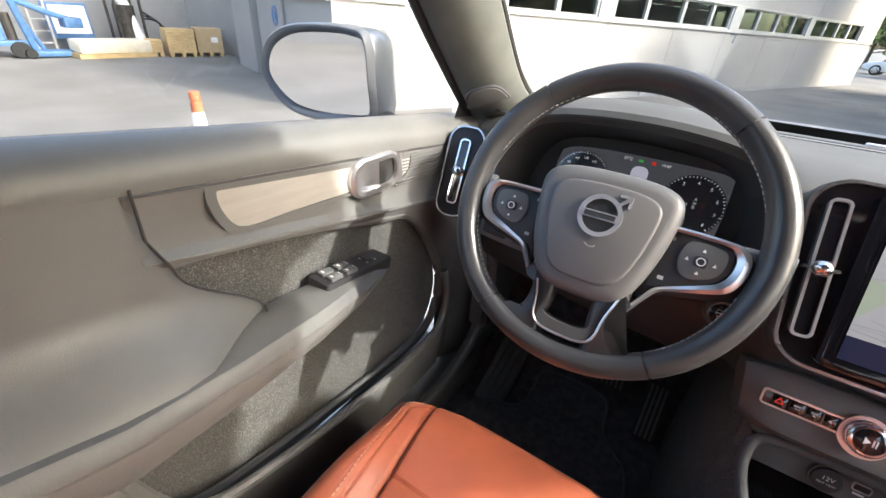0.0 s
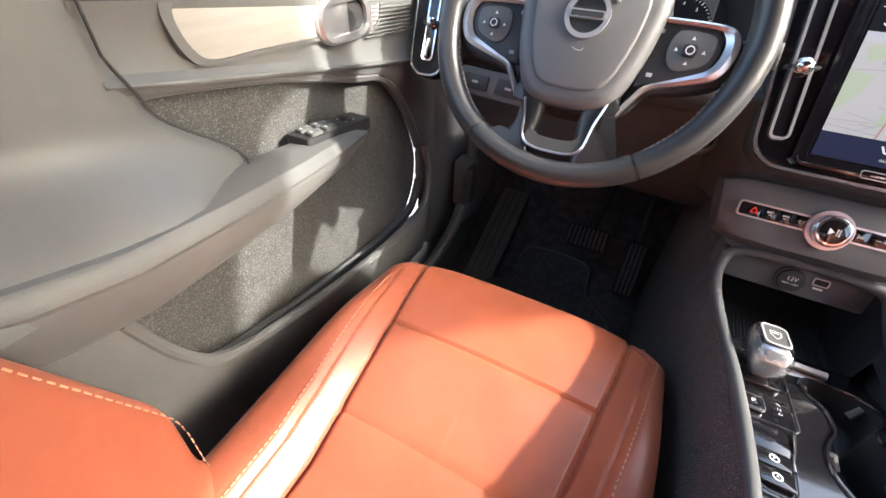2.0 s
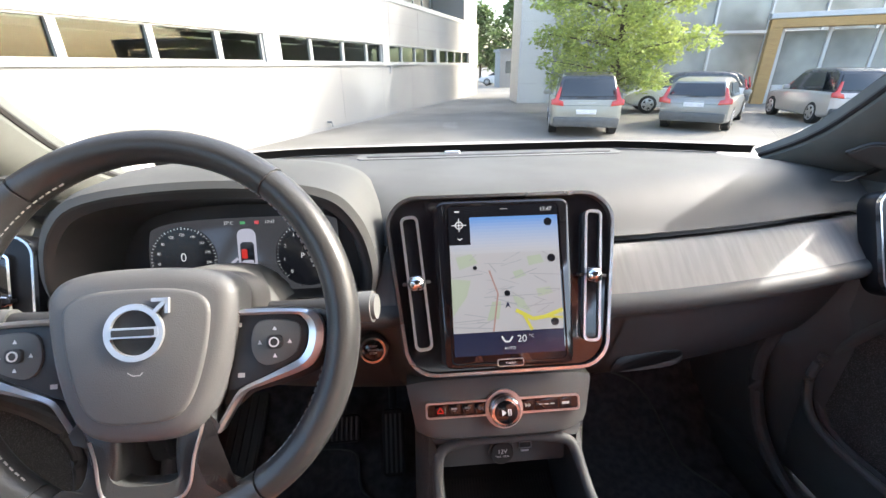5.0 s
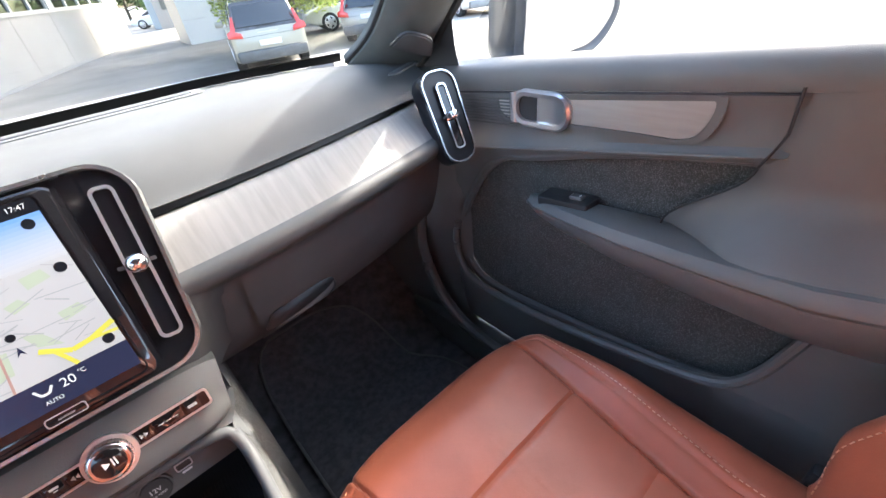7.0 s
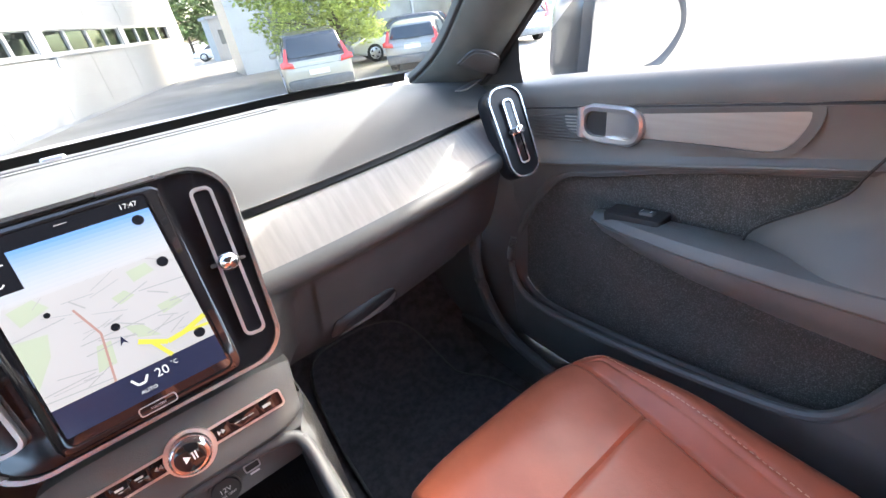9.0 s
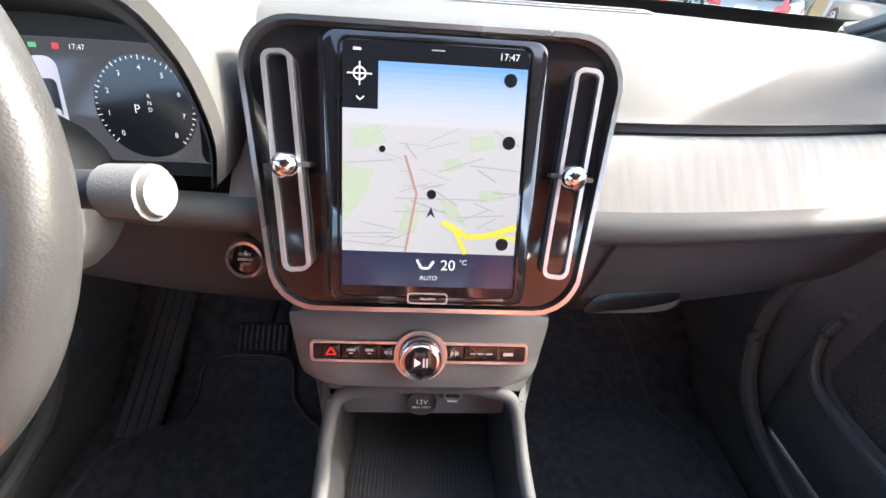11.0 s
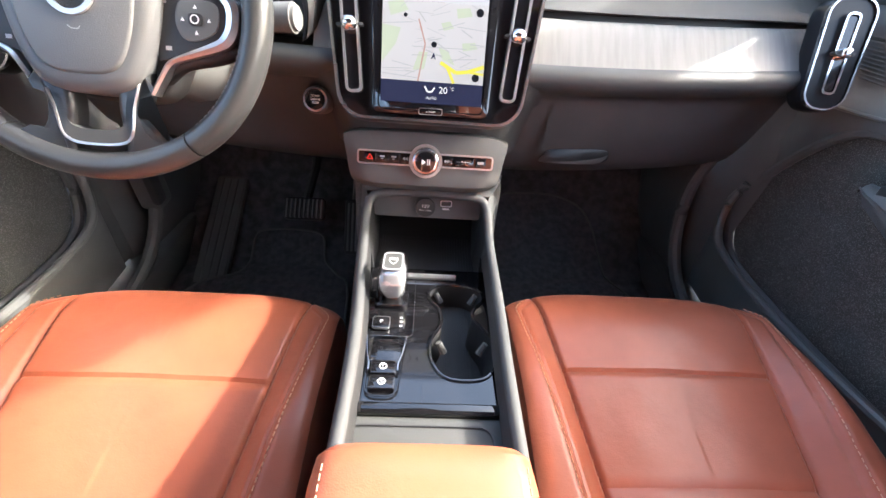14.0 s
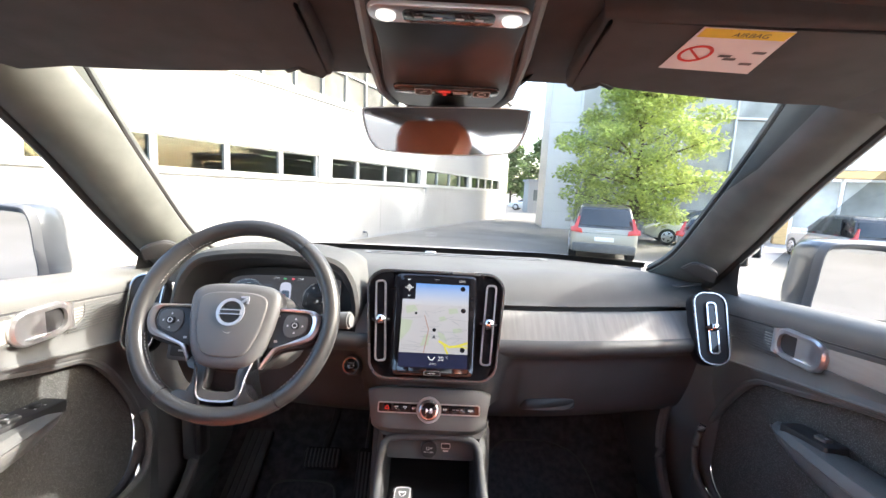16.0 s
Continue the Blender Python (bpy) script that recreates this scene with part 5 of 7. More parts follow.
def door(s):
    side = "driver" if s < 0 else "passenger"
    d = thing("door_panel", "dark grey %s door lining with pale inlay and carpeted pocket" % side, "door panel", "front doors")
    X = lambda x, y, z: (s * x, y, z)
    ys = [0.20, 0.15, 0.08, 0.0, -0.1, -0.2, -0.3, -0.4, -0.5, -0.65, -0.8]
    # rolled upper edge
    rows = []
    for y in ys:
        zt = sill_z(y)
        rows.append([X(x, y, zt + dz) for x, dz in ((0.80, -0.012), (0.775, 0.0), (0.748, 0.003), (0.728, -0.004), (0.716, -0.016), (0.710, -0.032), (0.712, -0.046), (0.722, -0.050))])
    part("upper_edge", loft(rows), M_SOFT2, d, "soft grey upper edge")
    # flat field that carries the inlay
    rows = []
    for i in range(25):
        y = lerp(0.19, -0.485, i / 24)
        zt, zb = sill_z(y) - 0.046, strip_z(y)
        k = smooth((y + 0.47) / 0.06)
        rows.append([X(x, y, lerp(zt, zb, t)) for x, t in ((0.716, 0), (0.712, 0.06), (0.716, 0.2), (0.722, 0.5), (0.718, 0.85), (0.708, 0.97), (0.712, 1.0))])
    part("inlay_field", loft(rows), M_SOFT2, d, "grey-brown inlay surround")
    part("field_edge", tube([X(0.709, y, strip_z(y) + 0.002) for y in [lerp(0.18, -0.462, i / 20) for i in range(21)]], [0.0035] * 19 + [0.0028, 0.001], 8), M_SOFT2, d, "moulded lower strip")
    # pale inlay
    MI = basis((s * 0.7205, 0, 0), (0, -s, 0), (0, 0, 1))
    o = [(-s * p.x, p.y) for p in spline([(-0.06, 1.052), (-0.19, 1.060), (-0.33, 1.073), (-0.385, 1.074), (-0.398, 1.060), (-0.388, 1.028), (-0.365, 1.012), (-0.30, 1.010), (-0.19, 1.005), (-0.06, 0.998)], 4, True)]
    part("inlay", slab(o, 0.006, basis((s * 0.7205, 0, 0), (0, -s, 0), (0, 0, 1)), 0.002), M_DRIFT_D, d, "pale grey inlay panel")
    part("inlay_rim", ring([(a + (1 if a * -s < -0.36 else 0) * s * 0.012, 1.035 + (b - 1.035) * 1.16) for a, b in o], [(a, b) for a, b in o], 0.008, MI), M_SOFT2, d)
    # ribbed piece ahead of the grip
    bm = bmesh.new()
    for i in range(13):
        z = 0.985 + 0.0058 * i
        tube([X(0.7145, 0.06, z - 0.010), X(0.7145, -0.085, z)], 0.0016, 5, bm=bm)
    part("ribbed_grille", bm, M_HARD, d, "fine ribbed speaker grille")
    # door release
    MH = basis((s * 0.712, -0.140, 1.022), (0, -s, 0), (0, 0.0, 1))
    o1, o2, o3 = rrect(0.116, 0.064, 0.029), rrect(0.108, 0.056, 0.025), rrect(0.094, 0.042, 0.018)
    rows = [[MH @ Vector((x, y, z)) for x, y in o] for o, z in ((o1, -0.004), (o1, 0.004), (o2, 0.0085), (o3, 0.0075), (o3, -0.001))]
    h = part("release_frame", loft(rows, True), M_SATIN, d, "bright satin door release frame")
    # flat plate, its dark colour giving the shade of the hollow
    part("release_shade_plate", slab(rrect(0.100, 0.048, 0.022), 0.0015, MH @ pose(0, 0, -0.0012)), M_DARK, h, "flat dark plate for the shaded hollow behind the grip")
    rows = []
    for i in range(9):
        t = i / 8
        rows.append([MH @ Vector((s * lerp(0.046, -0.006, t), y * (1 - 0.12 * (1 - t)), 0.006 - 0.0045 * math.sin(t * 3.14) - 0.002 * t)) for y in (-0.022, -0.012, 0, 0.012, 0.022)])
    part("release_dish", loft(rows), M_SATIN, h, "satin dished finger plate")
    rows = []
    for i in range(7):
        a = math.pi * i / 6
        rows.append([MH @ Vector((-s * (0.046 + 0.012 * (1 - math.cos(a)) * 0.7), y * (1 - 0.2 * i / 6), 0.002 + 0.008 * math.sin(a))) for y in (-0.028, -0.018, 0, 0.018, 0.028)])
    part("release_grip", loft(rows), M_SATIN, h, "bright pull grip")
    # carpet field
    CP = [(-0.50, 1.0), (-0.30, 0.975), (-0.12, 0.930), (-0.03, 0.905), (0.045, 0.82), (0.100, 0.70), (0.085, 0.60), (0.02, 0.555), (-0.15, 0.56), (-0.40, 0.59), (-0.52, 0.62), (-0.58, 0.68), (-0.60, 0.80), (-0.58, 0.95)]
    bm = bmesh.new()
    CS = spline([(y, z, 0) for y, z in CP], 6, True)
    bm.faces.new([bm.verts.new(X(0.742, q.x, q.y)) for q in CS])
    part("carpet_panel", bm, M_CARPET, d, "dark speckled carpet panel")
    part("carpet_edge", tube([X(0.728, q.x, q.y) for q in CS], 0.010, 8, True), M_HARD, d)
    # field round the carpet, front part
    rows = []
    top = [(0.19, strip_z(0.19)), (0.08, strip_z(0.08)), (-0.06, strip_z(-0.06)), (-0.25, strip_z(-0.25)), (-0.5, strip_z(-0.5))]
    edge = [(0.095, 0.72), (0.050, 0.815), (-0.03, 0.905), (-0.22, 0.955), (-0.5, 1.0)]
    rows = [[X(0.714, y, z) for y, z in top], [X(0.716, lerp(a[0], b[0], 0.6), lerp(a[1], b[1], 0.6)) for a, b in zip(top, edge)], [X(0.726, y, z) for y, z in edge]]
    part("carpet_surround", loft(rows), M_HARD, d)
    rows = [[X(0.715, 0.20, z), X(0.715, 0.15, z), X(0.724, lerp(0.10, 0.09, t), z)] for t, z in ((0, 0.92), (0.3, 0.80), (0.6, 0.70), (1, 0.58), (1, 0.42))]
    part("front_field", loft(rows), M_HARD, d)
    # map pocket: rim and outer wall
    RM = spline([(0.098, 0.72, 0.712), (0.100, 0.665, 0.700), (0.075, 0.605, 0.692), (0.02, 0.580, 0.686), (-0.10, 0.580, 0.682), (-0.25, 0.597, 0.680), (-0.40, 0.622, 0.682), (-0.50, 0.645, 0.688), (-0.545, 0.690, 0.700), (-0.575, 0.775, 0.715)], 6)
    part("pocket_rim", tube([X(q.z, q.x, q.y) for q in RM], 0.009, 10), M_SOFT2, d, "rounded pocket rim")
    rows = [[X(q.z - 0.004, q.x, q.y), X(q.z + 0.004, q.x, lerp(q.y, 0.42, 0.5)), X(0.715, q.x, 0.415)] for q in RM]
    part("pocket_wall", loft(rows), M_SOFT2, d, "lower door lining")
    part("pocket_floor", loft([[X(0.70, y, 0.52), X(0.745, y, 0.52)] for y in (0.09, -0.55)]), M_DARK, d)
    # lower lining behind the pocket
    rear = [q for q in RM if q.x <= -0.49]
    rows = [[X(0.704, -0.49, 0.415), X(0.704, -0.64, 0.415), X(0.715, -0.80, 0.415)], [X(0.694, -0.49, 0.54), X(0.700, -0.64, 0.54), X(0.715, -0.80, 0.54)]]
    rows += [[X(q.z - 0.004, q.x, q.y), X(q.z + 0.003, lerp(q.x, -0.80, 0.5), q.y), X(0.718, -0.80, q.y)] for q in rear]
    rows.append([X(0.722, -0.58, 0.88), X(0.722, -0.68, 0.88), X(0.722, -0.80, 0.88)])
    part("rear_lining", loft(rows), M_SOFT2, d, "grey lower lining behind the pocket")
    # soft panel behind the inlay that runs down into the armrest
    fy = lambda z: -0.478 if z > 1.04 else (lerp(-0.46, -0.478, (z - 0.997) / 0.043) if z > 0.997 else lerp(-0.365, -0.46, smooth((z - 0.885) / 0.112)))
    rows = []
    for i in range(25):
        t = i / 24
        z0 = lerp(1.095, 0.878, t)
        row = []
        for j in range(13):
            y = lerp(fy(z0), -0.80, (j / 12) ** 1.3)
            zz = z0 + (sill_z(y) - 0.04 - 1.095) * (1 - t)
            out = 0.712 - 0.070 * smooth((0.985 - z0) / 0.11) * smooth((fy(z0) - y) / 0.13)
            lip = 0.006 * (1 - smooth(j / 1.5))
            row.append(X(out + lip, y, zz))
        rows.append(row)
    part("soft_panel", loft(rows), M_SOFT2, d, "soft panel sweeping into the armrest")
    # dark tubes that paint the shade of the creases round the inlay field
    cr = [X(0.7085, fy(z), z + (sill_z(fy(z)) - 0.04 - 1.095) * smooth((z - 0.95) / 0.14)) for z in [lerp(1.095, 0.884, i / 20) for i in range(21)]]
    part("panel_crease_shade", tube(cr, 0.0018, 6), M_DARK, d, "dark line for the crease shade behind the inlay field")
    cr = [X(0.7135, y, sill_z(y) - 0.049) for y in [lerp(0.18, -0.478, i / 16) for i in range(17)]]
    part("edge_crease_shade", tube(cr, 0.0018, 6), M_DARK, d, "dark line for the crease shade under the upper edge")
    # armrest
    rows = []
    for y, xi, zt, h in ((-0.118, 0.700, 0.852, 0.010), (-0.125, 0.690, 0.862, 0.026), (-0.15, 0.678, 0.868, 0.045), (-0.22, 0.660, 0.876, 0.062), (-0.32, 0.645, 0.884, 0.075), (-0.44, 0.636, 0.892, 0.085), (-0.56, 0.632, 0.902, 0.095), (-0.64, 0.640, 0.915, 0.10), (-0.74, 0.665, 0.935, 0.10), (-0.80, 0.70, 0.95, 0.09)):
        rows.append([X(a, y, b) for a, b in ((0.735, zt - 0.012), (0.720, zt - 0.004), (lerp(0.72, xi, 0.45), zt), (xi + 0.010, zt - 0.003), (xi + 0.002, zt - 0.012), (xi, zt - 0.24 * h), (xi + 0.003, zt - 0.30 * h), (xi + 0.002, zt - 0.36 * h), (xi + 0.012, zt - 0.75 * h), (xi + 0.032, zt - h), (0.735, zt - h * 1.05))])
    part("armrest", loft(rows, False, True), M_SOFT2, d, "padded armrest")
    # window switches
    MSW = basis((s * 0.705, -0.205, 0.876), (s * 1.0, 0, 0), (0, s * 1.0, -s * 0.10)) if s > 0 else basis((-0.705, -0.205, 0.876), (1, 0, 0), (0, 1, -0.10))
    L = 0.150 if s < 0 else 0.10
    sw = part("switch_block", slab(rrect(0.046, L, 0.006), 0.022, MSW @ pose(0, 0, -0.016), 0.003), M_DARK, d, "black window switch block")
    keys = ((-0.010, -0.050), (0.010, -0.050), (-0.010, -0.018), (0.010, -0.018)) if s < 0 else ((0.0, -0.02),)
    for kx, ky in keys:
        k = part("window_key", slab(rrect(0.016, 0.024, 0.003), 0.006, MSW @ pose(kx, ky, 0.005), 0.002), M_HARD, sw)
        strip("key_mark", [(kx - 0.003, ky - 0.006), (kx + 0.003, ky - 0.006)], 0.003, M_WHITE, 0.0105, sw, MSW)
        strip("key_edge", [(kx - 0.005, ky + 0.010), (kx + 0.005, ky + 0.010)], 0.001, M_WHITE, 0.0105, sw, MSW)
    if s < 0:
        part("mirror_dial", slab(circle(0.009, 20), 0.007, MSW @ pose(0, 0.034, 0.005), 0.002), M_DARK, sw)
        for a in range(4):
            strip("key_mark", [(0.013 * math.cos(a * 1.57 + 0.78) - 0.002, 0.034 + 0.013 * math.sin(a * 1.57 + 0.78)), (0.013 * math.cos(a * 1.57 + 0.78) + 0.002, 0.034 + 0.013 * math.sin(a * 1.57 + 0.78))], 0.003, M_WHITE, 0.006, sw, MSW)
    # outer skin
    rows = [[X(0.80, y, sill_z(y) - 0.012), X(0.86, y, sill_z(y) - 0.05), X(0.90, y, 0.85), X(0.91, y, 0.6), X(0.89, y, 0.30)] for y in (0.30, 0.1, -0.3, -0.8)]
    part("outer_skin", loft(rows), M_BODY, d, "grey painted outer skin")
    return d


door(-1)
door(1).location.y = 0.055


def door_mirror(s):
    """Exterior mirror: deep painted housing with a flat inner flank, grey rim, real mirror glass."""
    d = thing("door_mirror", "grey painted door mirror with recessed mirror glass", "door mirror", "door mirrors")
    m = basis((-1.018, 0.030, 1.122) if s < 0 else (0.985, 0.050, 1.128), (1, -s * 0.20, 0), (0, 0, 1)) @ Matrix.Diagonal((1.14, 1.10, 1.1, 1))
    face = spline([(-0.112, -0.078), (-0.04, -0.088), (0.05, -0.082), (0.095, -0.062), (0.128, -0.022), (0.132, 0.012), (0.112, 0.052), (0.065, 0.080), (0.0, 0.089), (-0.07, 0.088), (-0.104, 0.074), (-0.113, 0.0)], 5, True)
    sh = [(p.x * s, p.y) for p in face]
    rows = []
    for z, k, dx in ((-0.012, 0.97, 0), (-0.013, 0.985, 0), (-0.016, 1.0, 0), (-0.04, 1.01, -0.002), (-0.075, 0.98, -0.006), (-0.10, 0.86, -0.012), (-0.118, 0.62, -0.022), (-0.126, 0.30, -0.030), (-0.128, 0.04, -0.034)):
        rows.append([m @ Vector((x * k + s * dx, y * k, z)) for x, y in sh])
    part("cap", loft(rows, True, True), M_BODY, d, "grey painted mirror cap")
    inner = [((p.x - 0.012) * 0.82 * s, p.y * 0.80 + 0.002) for p in face]
    rim = [[m @ Vector((x * a + ix * (1 - a), y * a + iy * (1 - a), z)) for (x, y), (ix, iy) in zip(sh, inner)] for a, z in ((0.99, -0.014), (0.975, 0.004), (0.80, 0.010), (0.6, 0.010), (0.45, 0.008), (0.0, -0.004))]
    part("rim", loft(rim, True), M_MRIM, d, "grey moulded rim round the glass")
    part("glass", slab([(x * 1.015, y * 1.015) for x, y in inner], 0.003, m @ pose(0, 0, 0.001) @ pose(0, 0, 0, 2, -s * 8, 0)), M_MIRROR, d, "mirror glass")
    part("foot", tube([m @ Vector((-s * 0.085, -0.066, -0.05)), (s * 0.85, 0.10, 1.035), (s * 0.79, 0.13, 1.03)], [0.022, 0.03, 0.035], 10, flat=0.6), M_DARK, d, "black mirror foot")
    return d


door_mirror(-1)
door_mirror(1)


# boxes added to block daylight showing between door and seat
for s in (-1, 1):
    b = part("center_pillar_" + ("left" if s < 0 else "right"), box((s * 0.765, -0.945, 0.70), (0.12, 0.30, 0.80), bevel=0.03), M_LOWER)
    tagged(b, "dark pillar lining, a box closing the light gap behind the front door", "pillar", kind="structure")

for s in (-1, 1):
    rows = [[(s * 0.775, y, 1.10), (s * 0.86, y, 1.07), (s * 0.905, y, 0.85), (s * 0.91, y, 0.6), (s * 0.89, y, 0.28)] for y in (-0.81, -1.3, -1.8, -2.35)]
    tagged(part("wall_flank_" + ("left" if s < 0 else "right"), loft(rows), M_BODY), "grey painted rear flank of the car", "car body", kind="structure")

# ---- seats ----
def seat(side):
    st = thing("bucket_seat", "rust leather %s seat with pale contrast stitching" % side, "seat", "front seats")
    prof = spline([(0, 0.030, -0.20), (0, 0.022, -0.10), (0, 0.012, -0.045), (0, -0.010, -0.014), (0, -0.045, -0.001), (0, -0.09, 0.002), (0, -0.18, -0.003), (0, -0.32, -0.018), (0, -0.50, -0.032)], 1)
    fine = spline([(0, p.y, p.z) for p in prof], 24)

    def seam_x(y):
        return lerp(0.176, 0.130, max(0, min(1, (-y - 0.03) / 0.36)))

    us = []
    for i in range(-110, 111):
        us.append(i / 110)
    rows = []
    for p in fine:
        row = []
        for u in us:
            a = abs(u)
            fr = smooth((-p.y - 0.0) / 0.10)
            if a < 0.80:
                x, drop = a / 0.80 * 0.205, 0.0
            else:
                t = (a - 0.80) / 0.20
                x, drop = 0.205 + 0.030 * math.sin(t * 1.57), 0.028 * (1 - math.cos(t * 1.57)) + 0.16 * max(0, t - 0.55) / 0.45
            sx = seam_x(p.y)
            bol = 0.034 * smooth((x - sx + 0.004) / 0.055) * smooth((-p.y - 0.03) / 0.22)
            corner = 0.018 * (x / 0.205) ** 4 * (1 - smooth((-p.y + 0.03) / 0.10))
            gr = 0.0070 * math.exp(-((x - sx) / 0.0032) ** 2)
            if x < sx:
                for ys in (-0.172, -0.318):
                    gr += 0.0050 * math.exp(-((p.y - ys) / 0.0030) ** 2)
                gr += -0.006 * math.cos(min(1.0, x / sx) * 1.57) * fr
            gr += 0.0036 * math.exp(-((x - sx - 0.034 * smooth((-p.y - 0.02) / 0.05)) / 0.0028) ** 2) * fr
            wr = 0.0012 * noise.noise(Vector((u * 5, p.y * 16, 3.0 if u > 0 else 7.0)))
            row.append((math.copysign(x, u), p.y - corner * 1.4, p.z + bol - drop - gr - corner * 0.6 + wr * fr))
        rows.append(row)
    part("seat_cushion", loft(rows), M_LEATHER, st, "rust leather seat cushion")
    for s in (-1, 1):
        for off in (0.0345, 0.040):
            pts = []
            for i in range(60):
                y = lerp(-0.035, -0.47, i / 59)
                x = seam_x(y) + off * smooth((-y - 0.015) / 0.05) + (0.0 if off < 0.036 else 0.003)
                k = min(range(len(fine)), key=lambda q: abs(fine[q].y - y))
                u = x / 0.205 * 0.80
                q = rows[k][min(220, int(round(110 + s * u * 110)))]
                pts.append((s * x, y, q[2] + 0.0012))
            if off > 0.036:
                stitches("stitching", pts, st, M_THREAD, 0.0010, 0.0050, 0.003)
    part("seat_base", box((0, -0.27, -0.20), (0.40, 0.44, 0.14), bevel=0.03), M_DARK, st, "black plastic seat base")
    for s in (-1, 1):
        part("side_valance", box((s * 0.225, -0.30, -0.135), (0.018, 0.40, 0.085), bevel=0.008), M_HARD, st, "dark side valance")
        part("rail", box((s * 0.17, -0.25, -0.29), (0.03, 0.52, 0.05), bevel=0.006), M_DARK, st, "black seat rail")
    # backrest
    MBK = basis((0, -0.508, -0.005), (-1, 0, 0), (0, -0.35, 0.937))
    rows = []
    for j in range(61):
        v = j / 60 * 0.60
        hw = 0.235 - 0.045 * smooth((v - 0.36) / 0.24) - 0.02 * smooth((0.12 - v) / 0.12)
        row = []
        for i in range(-40, 41):
            u = i / 40
            a = abs(u)
            x = hw * (a / 0.8 if a < 0.8 else 1 + 0.10 * math.sin((a - 0.8) / 0.2 * 1.57))
            bol = 0.075 * smooth((a - 0.52) / 0.26) * smooth((0.52 - v) / 0.25) * (0.55 + 0.45 * smooth((v) / 0.1))
            drop = 0.16 * max(0, (a - 0.80) / 0.20) ** 2
            top = 0.07 * smooth((v - 0.52) / 0.08) ** 2
            gr = 0.005 * math.exp(-((a - 0.53) / 0.016) ** 2) + (0.005 * math.exp(-((v - 0.10) / 0.006) ** 2) if a < 0.53 else 0) + (0.004 * math.exp(-((v - 0.34) / 0.006) ** 2) if a < 0.53 else 0)
            row.append(MBK @ Vector((math.copysign(x, u), v, 0.015 + bol - drop - top - gr)))
        rows.append(row)
    part("backrest", loft(rows), M_LEATHER, st, "rust leather backrest")
    back = [[MBK @ Vector((x, v, z)) for x, z in ((-0.235 * k, -0.06), (-0.18 * k, -0.095), (0, -0.10), (0.18 * k, -0.095), (0.235 * k, -0.06))] for v, k in ((-0.02, 0.95), (0.1, 1), (0.35, 1), (0.52, 0.85), (0.60, 0.80))]
    part("back_shell", loft(back), M_DARK, st, "black back shell")
    for s in (-1, 1):
        pts = [MBK @ Vector((s * (0.235 - 0.045 * smooth((v - 0.36) / 0.24) - 0.02 * smooth((0.12 - v) / 0.12)) * 0.88, v, 0.015 + 0.072 * smooth((0.52 - v) / 0.25) * (0.55 + 0.45 * smooth(v / 0.1)) + 0.0035)) for v in [0.02 + 0.5 * i / 40 for i in range(41)]]
        stitches("stitching", pts, st, M_THREAD, 0.0008, 0.006, 0.004)
    rows = []
    for z, k in ((-0.055, 0.80), (-0.04, 0.97), (-0.01, 1.0), (0.02, 0.97), (0.042, 0.85), (0.047, 0.6)):
        rows.append([MBK @ Vector((x * k, 0.735 + y * k, z + 0.02 - 0.3 * abs(x) ** 2 * 6)) for x, y in rrect(0.27, 0.20, 0.06, 6, wb=0.23)])
    part("headrest", loft(rows, True, True), M_LEATHER, st, "rust leather headrest")
    for s in (-1, 1):
        part("headrest_post", tube([MBK @ Vector((s * 0.06, 0.55, -0.02)), MBK @ Vector((s * 0.06, 0.68, -0.01))], 0.007, 8), M_CHROME, st, "chrome headrest post")
    bk = part("buckle", box((0.245, -0.47, -0.02), (0.022, 0.035, 0.075), bevel=0.006), M_DARK, st, "black seat belt buckle")
    return st


sr = seat("passenger")
sr.location = (0.365, -0.128, 0.658)
sl = copy_thing(sr, pose(-0.357, -0.165, 0.662))
sl["label"] = "rust leather driver seat with pale contrast stitching"
# rear bench
rb = thing("rear_bench", "rust leather rear bench behind the front seats", "rear seat")
part("bench_cushion", box((0, -1.45, 0.60), (1.30, 0.50, 0.16), bevel=0.05, segs=4), M_LEATHER, rb)
part("bench_back", box((0, 0, 0), (1.30, 0.14, 0.56), pose(0, -1.76, 0.88, -14), bevel=0.05, segs=4), M_LEATHER, rb)
part("bench_base", box((0, -1.45, 0.46), (1.28, 0.46, 0.14), bevel=0.02), M_DARK, rb)
for x in (-0.36, 0.0, 0.36):
    part("headrest", box((0, 0, 0), (0.24, 0.09, 0.15), pose(x, -1.86, 1.22, -14), bevel=0.035, segs=3), M_LEATHER, rb)

# ---- overhead: console, visors, rear-view mirror ----
oh = thing("overhead_console", "dark overhead console with reading lamps and buttons", "overhead console")
OUTL = [(p.x, p.y) for p in spline([(-0.060, 0.0), (-0.090, 0.025), (-0.099, 0.10), (-0.088, 0.22), (-0.072, 0.38), (0.072, 0.38), (0.088, 0.22), (0.099, 0.10), (0.090, 0.025), (0.060, 0.0)], 5, True)]
MO = basis((-0.004, -0.150, 1.437), (1, 0, 0), (0, -0.995, 0.10))
part("housing", slab(OUTL, 0.035, MO @ pose(0, 0, -0.028), 0.010, 3), M_HEAD, oh)
part("centre_panel", slab([(x * 0.86, 0.012 + (y) * 0.93) for x, y in OUTL], 0.006, MO @ pose(0, 0, 0.004), 0.002), M_VENT, oh, "dark brown-black centre panel")
for s in (-1, 1):
    part("side_rim", tube([MO @ Vector((s * x, y, 0.006)) for x, y in ((0.080, 0.015), (0.096, 0.07), (0.091, 0.2), (0.076, 0.36))], 0.006, 8), M_SOFT2, oh, "grey curved rim")
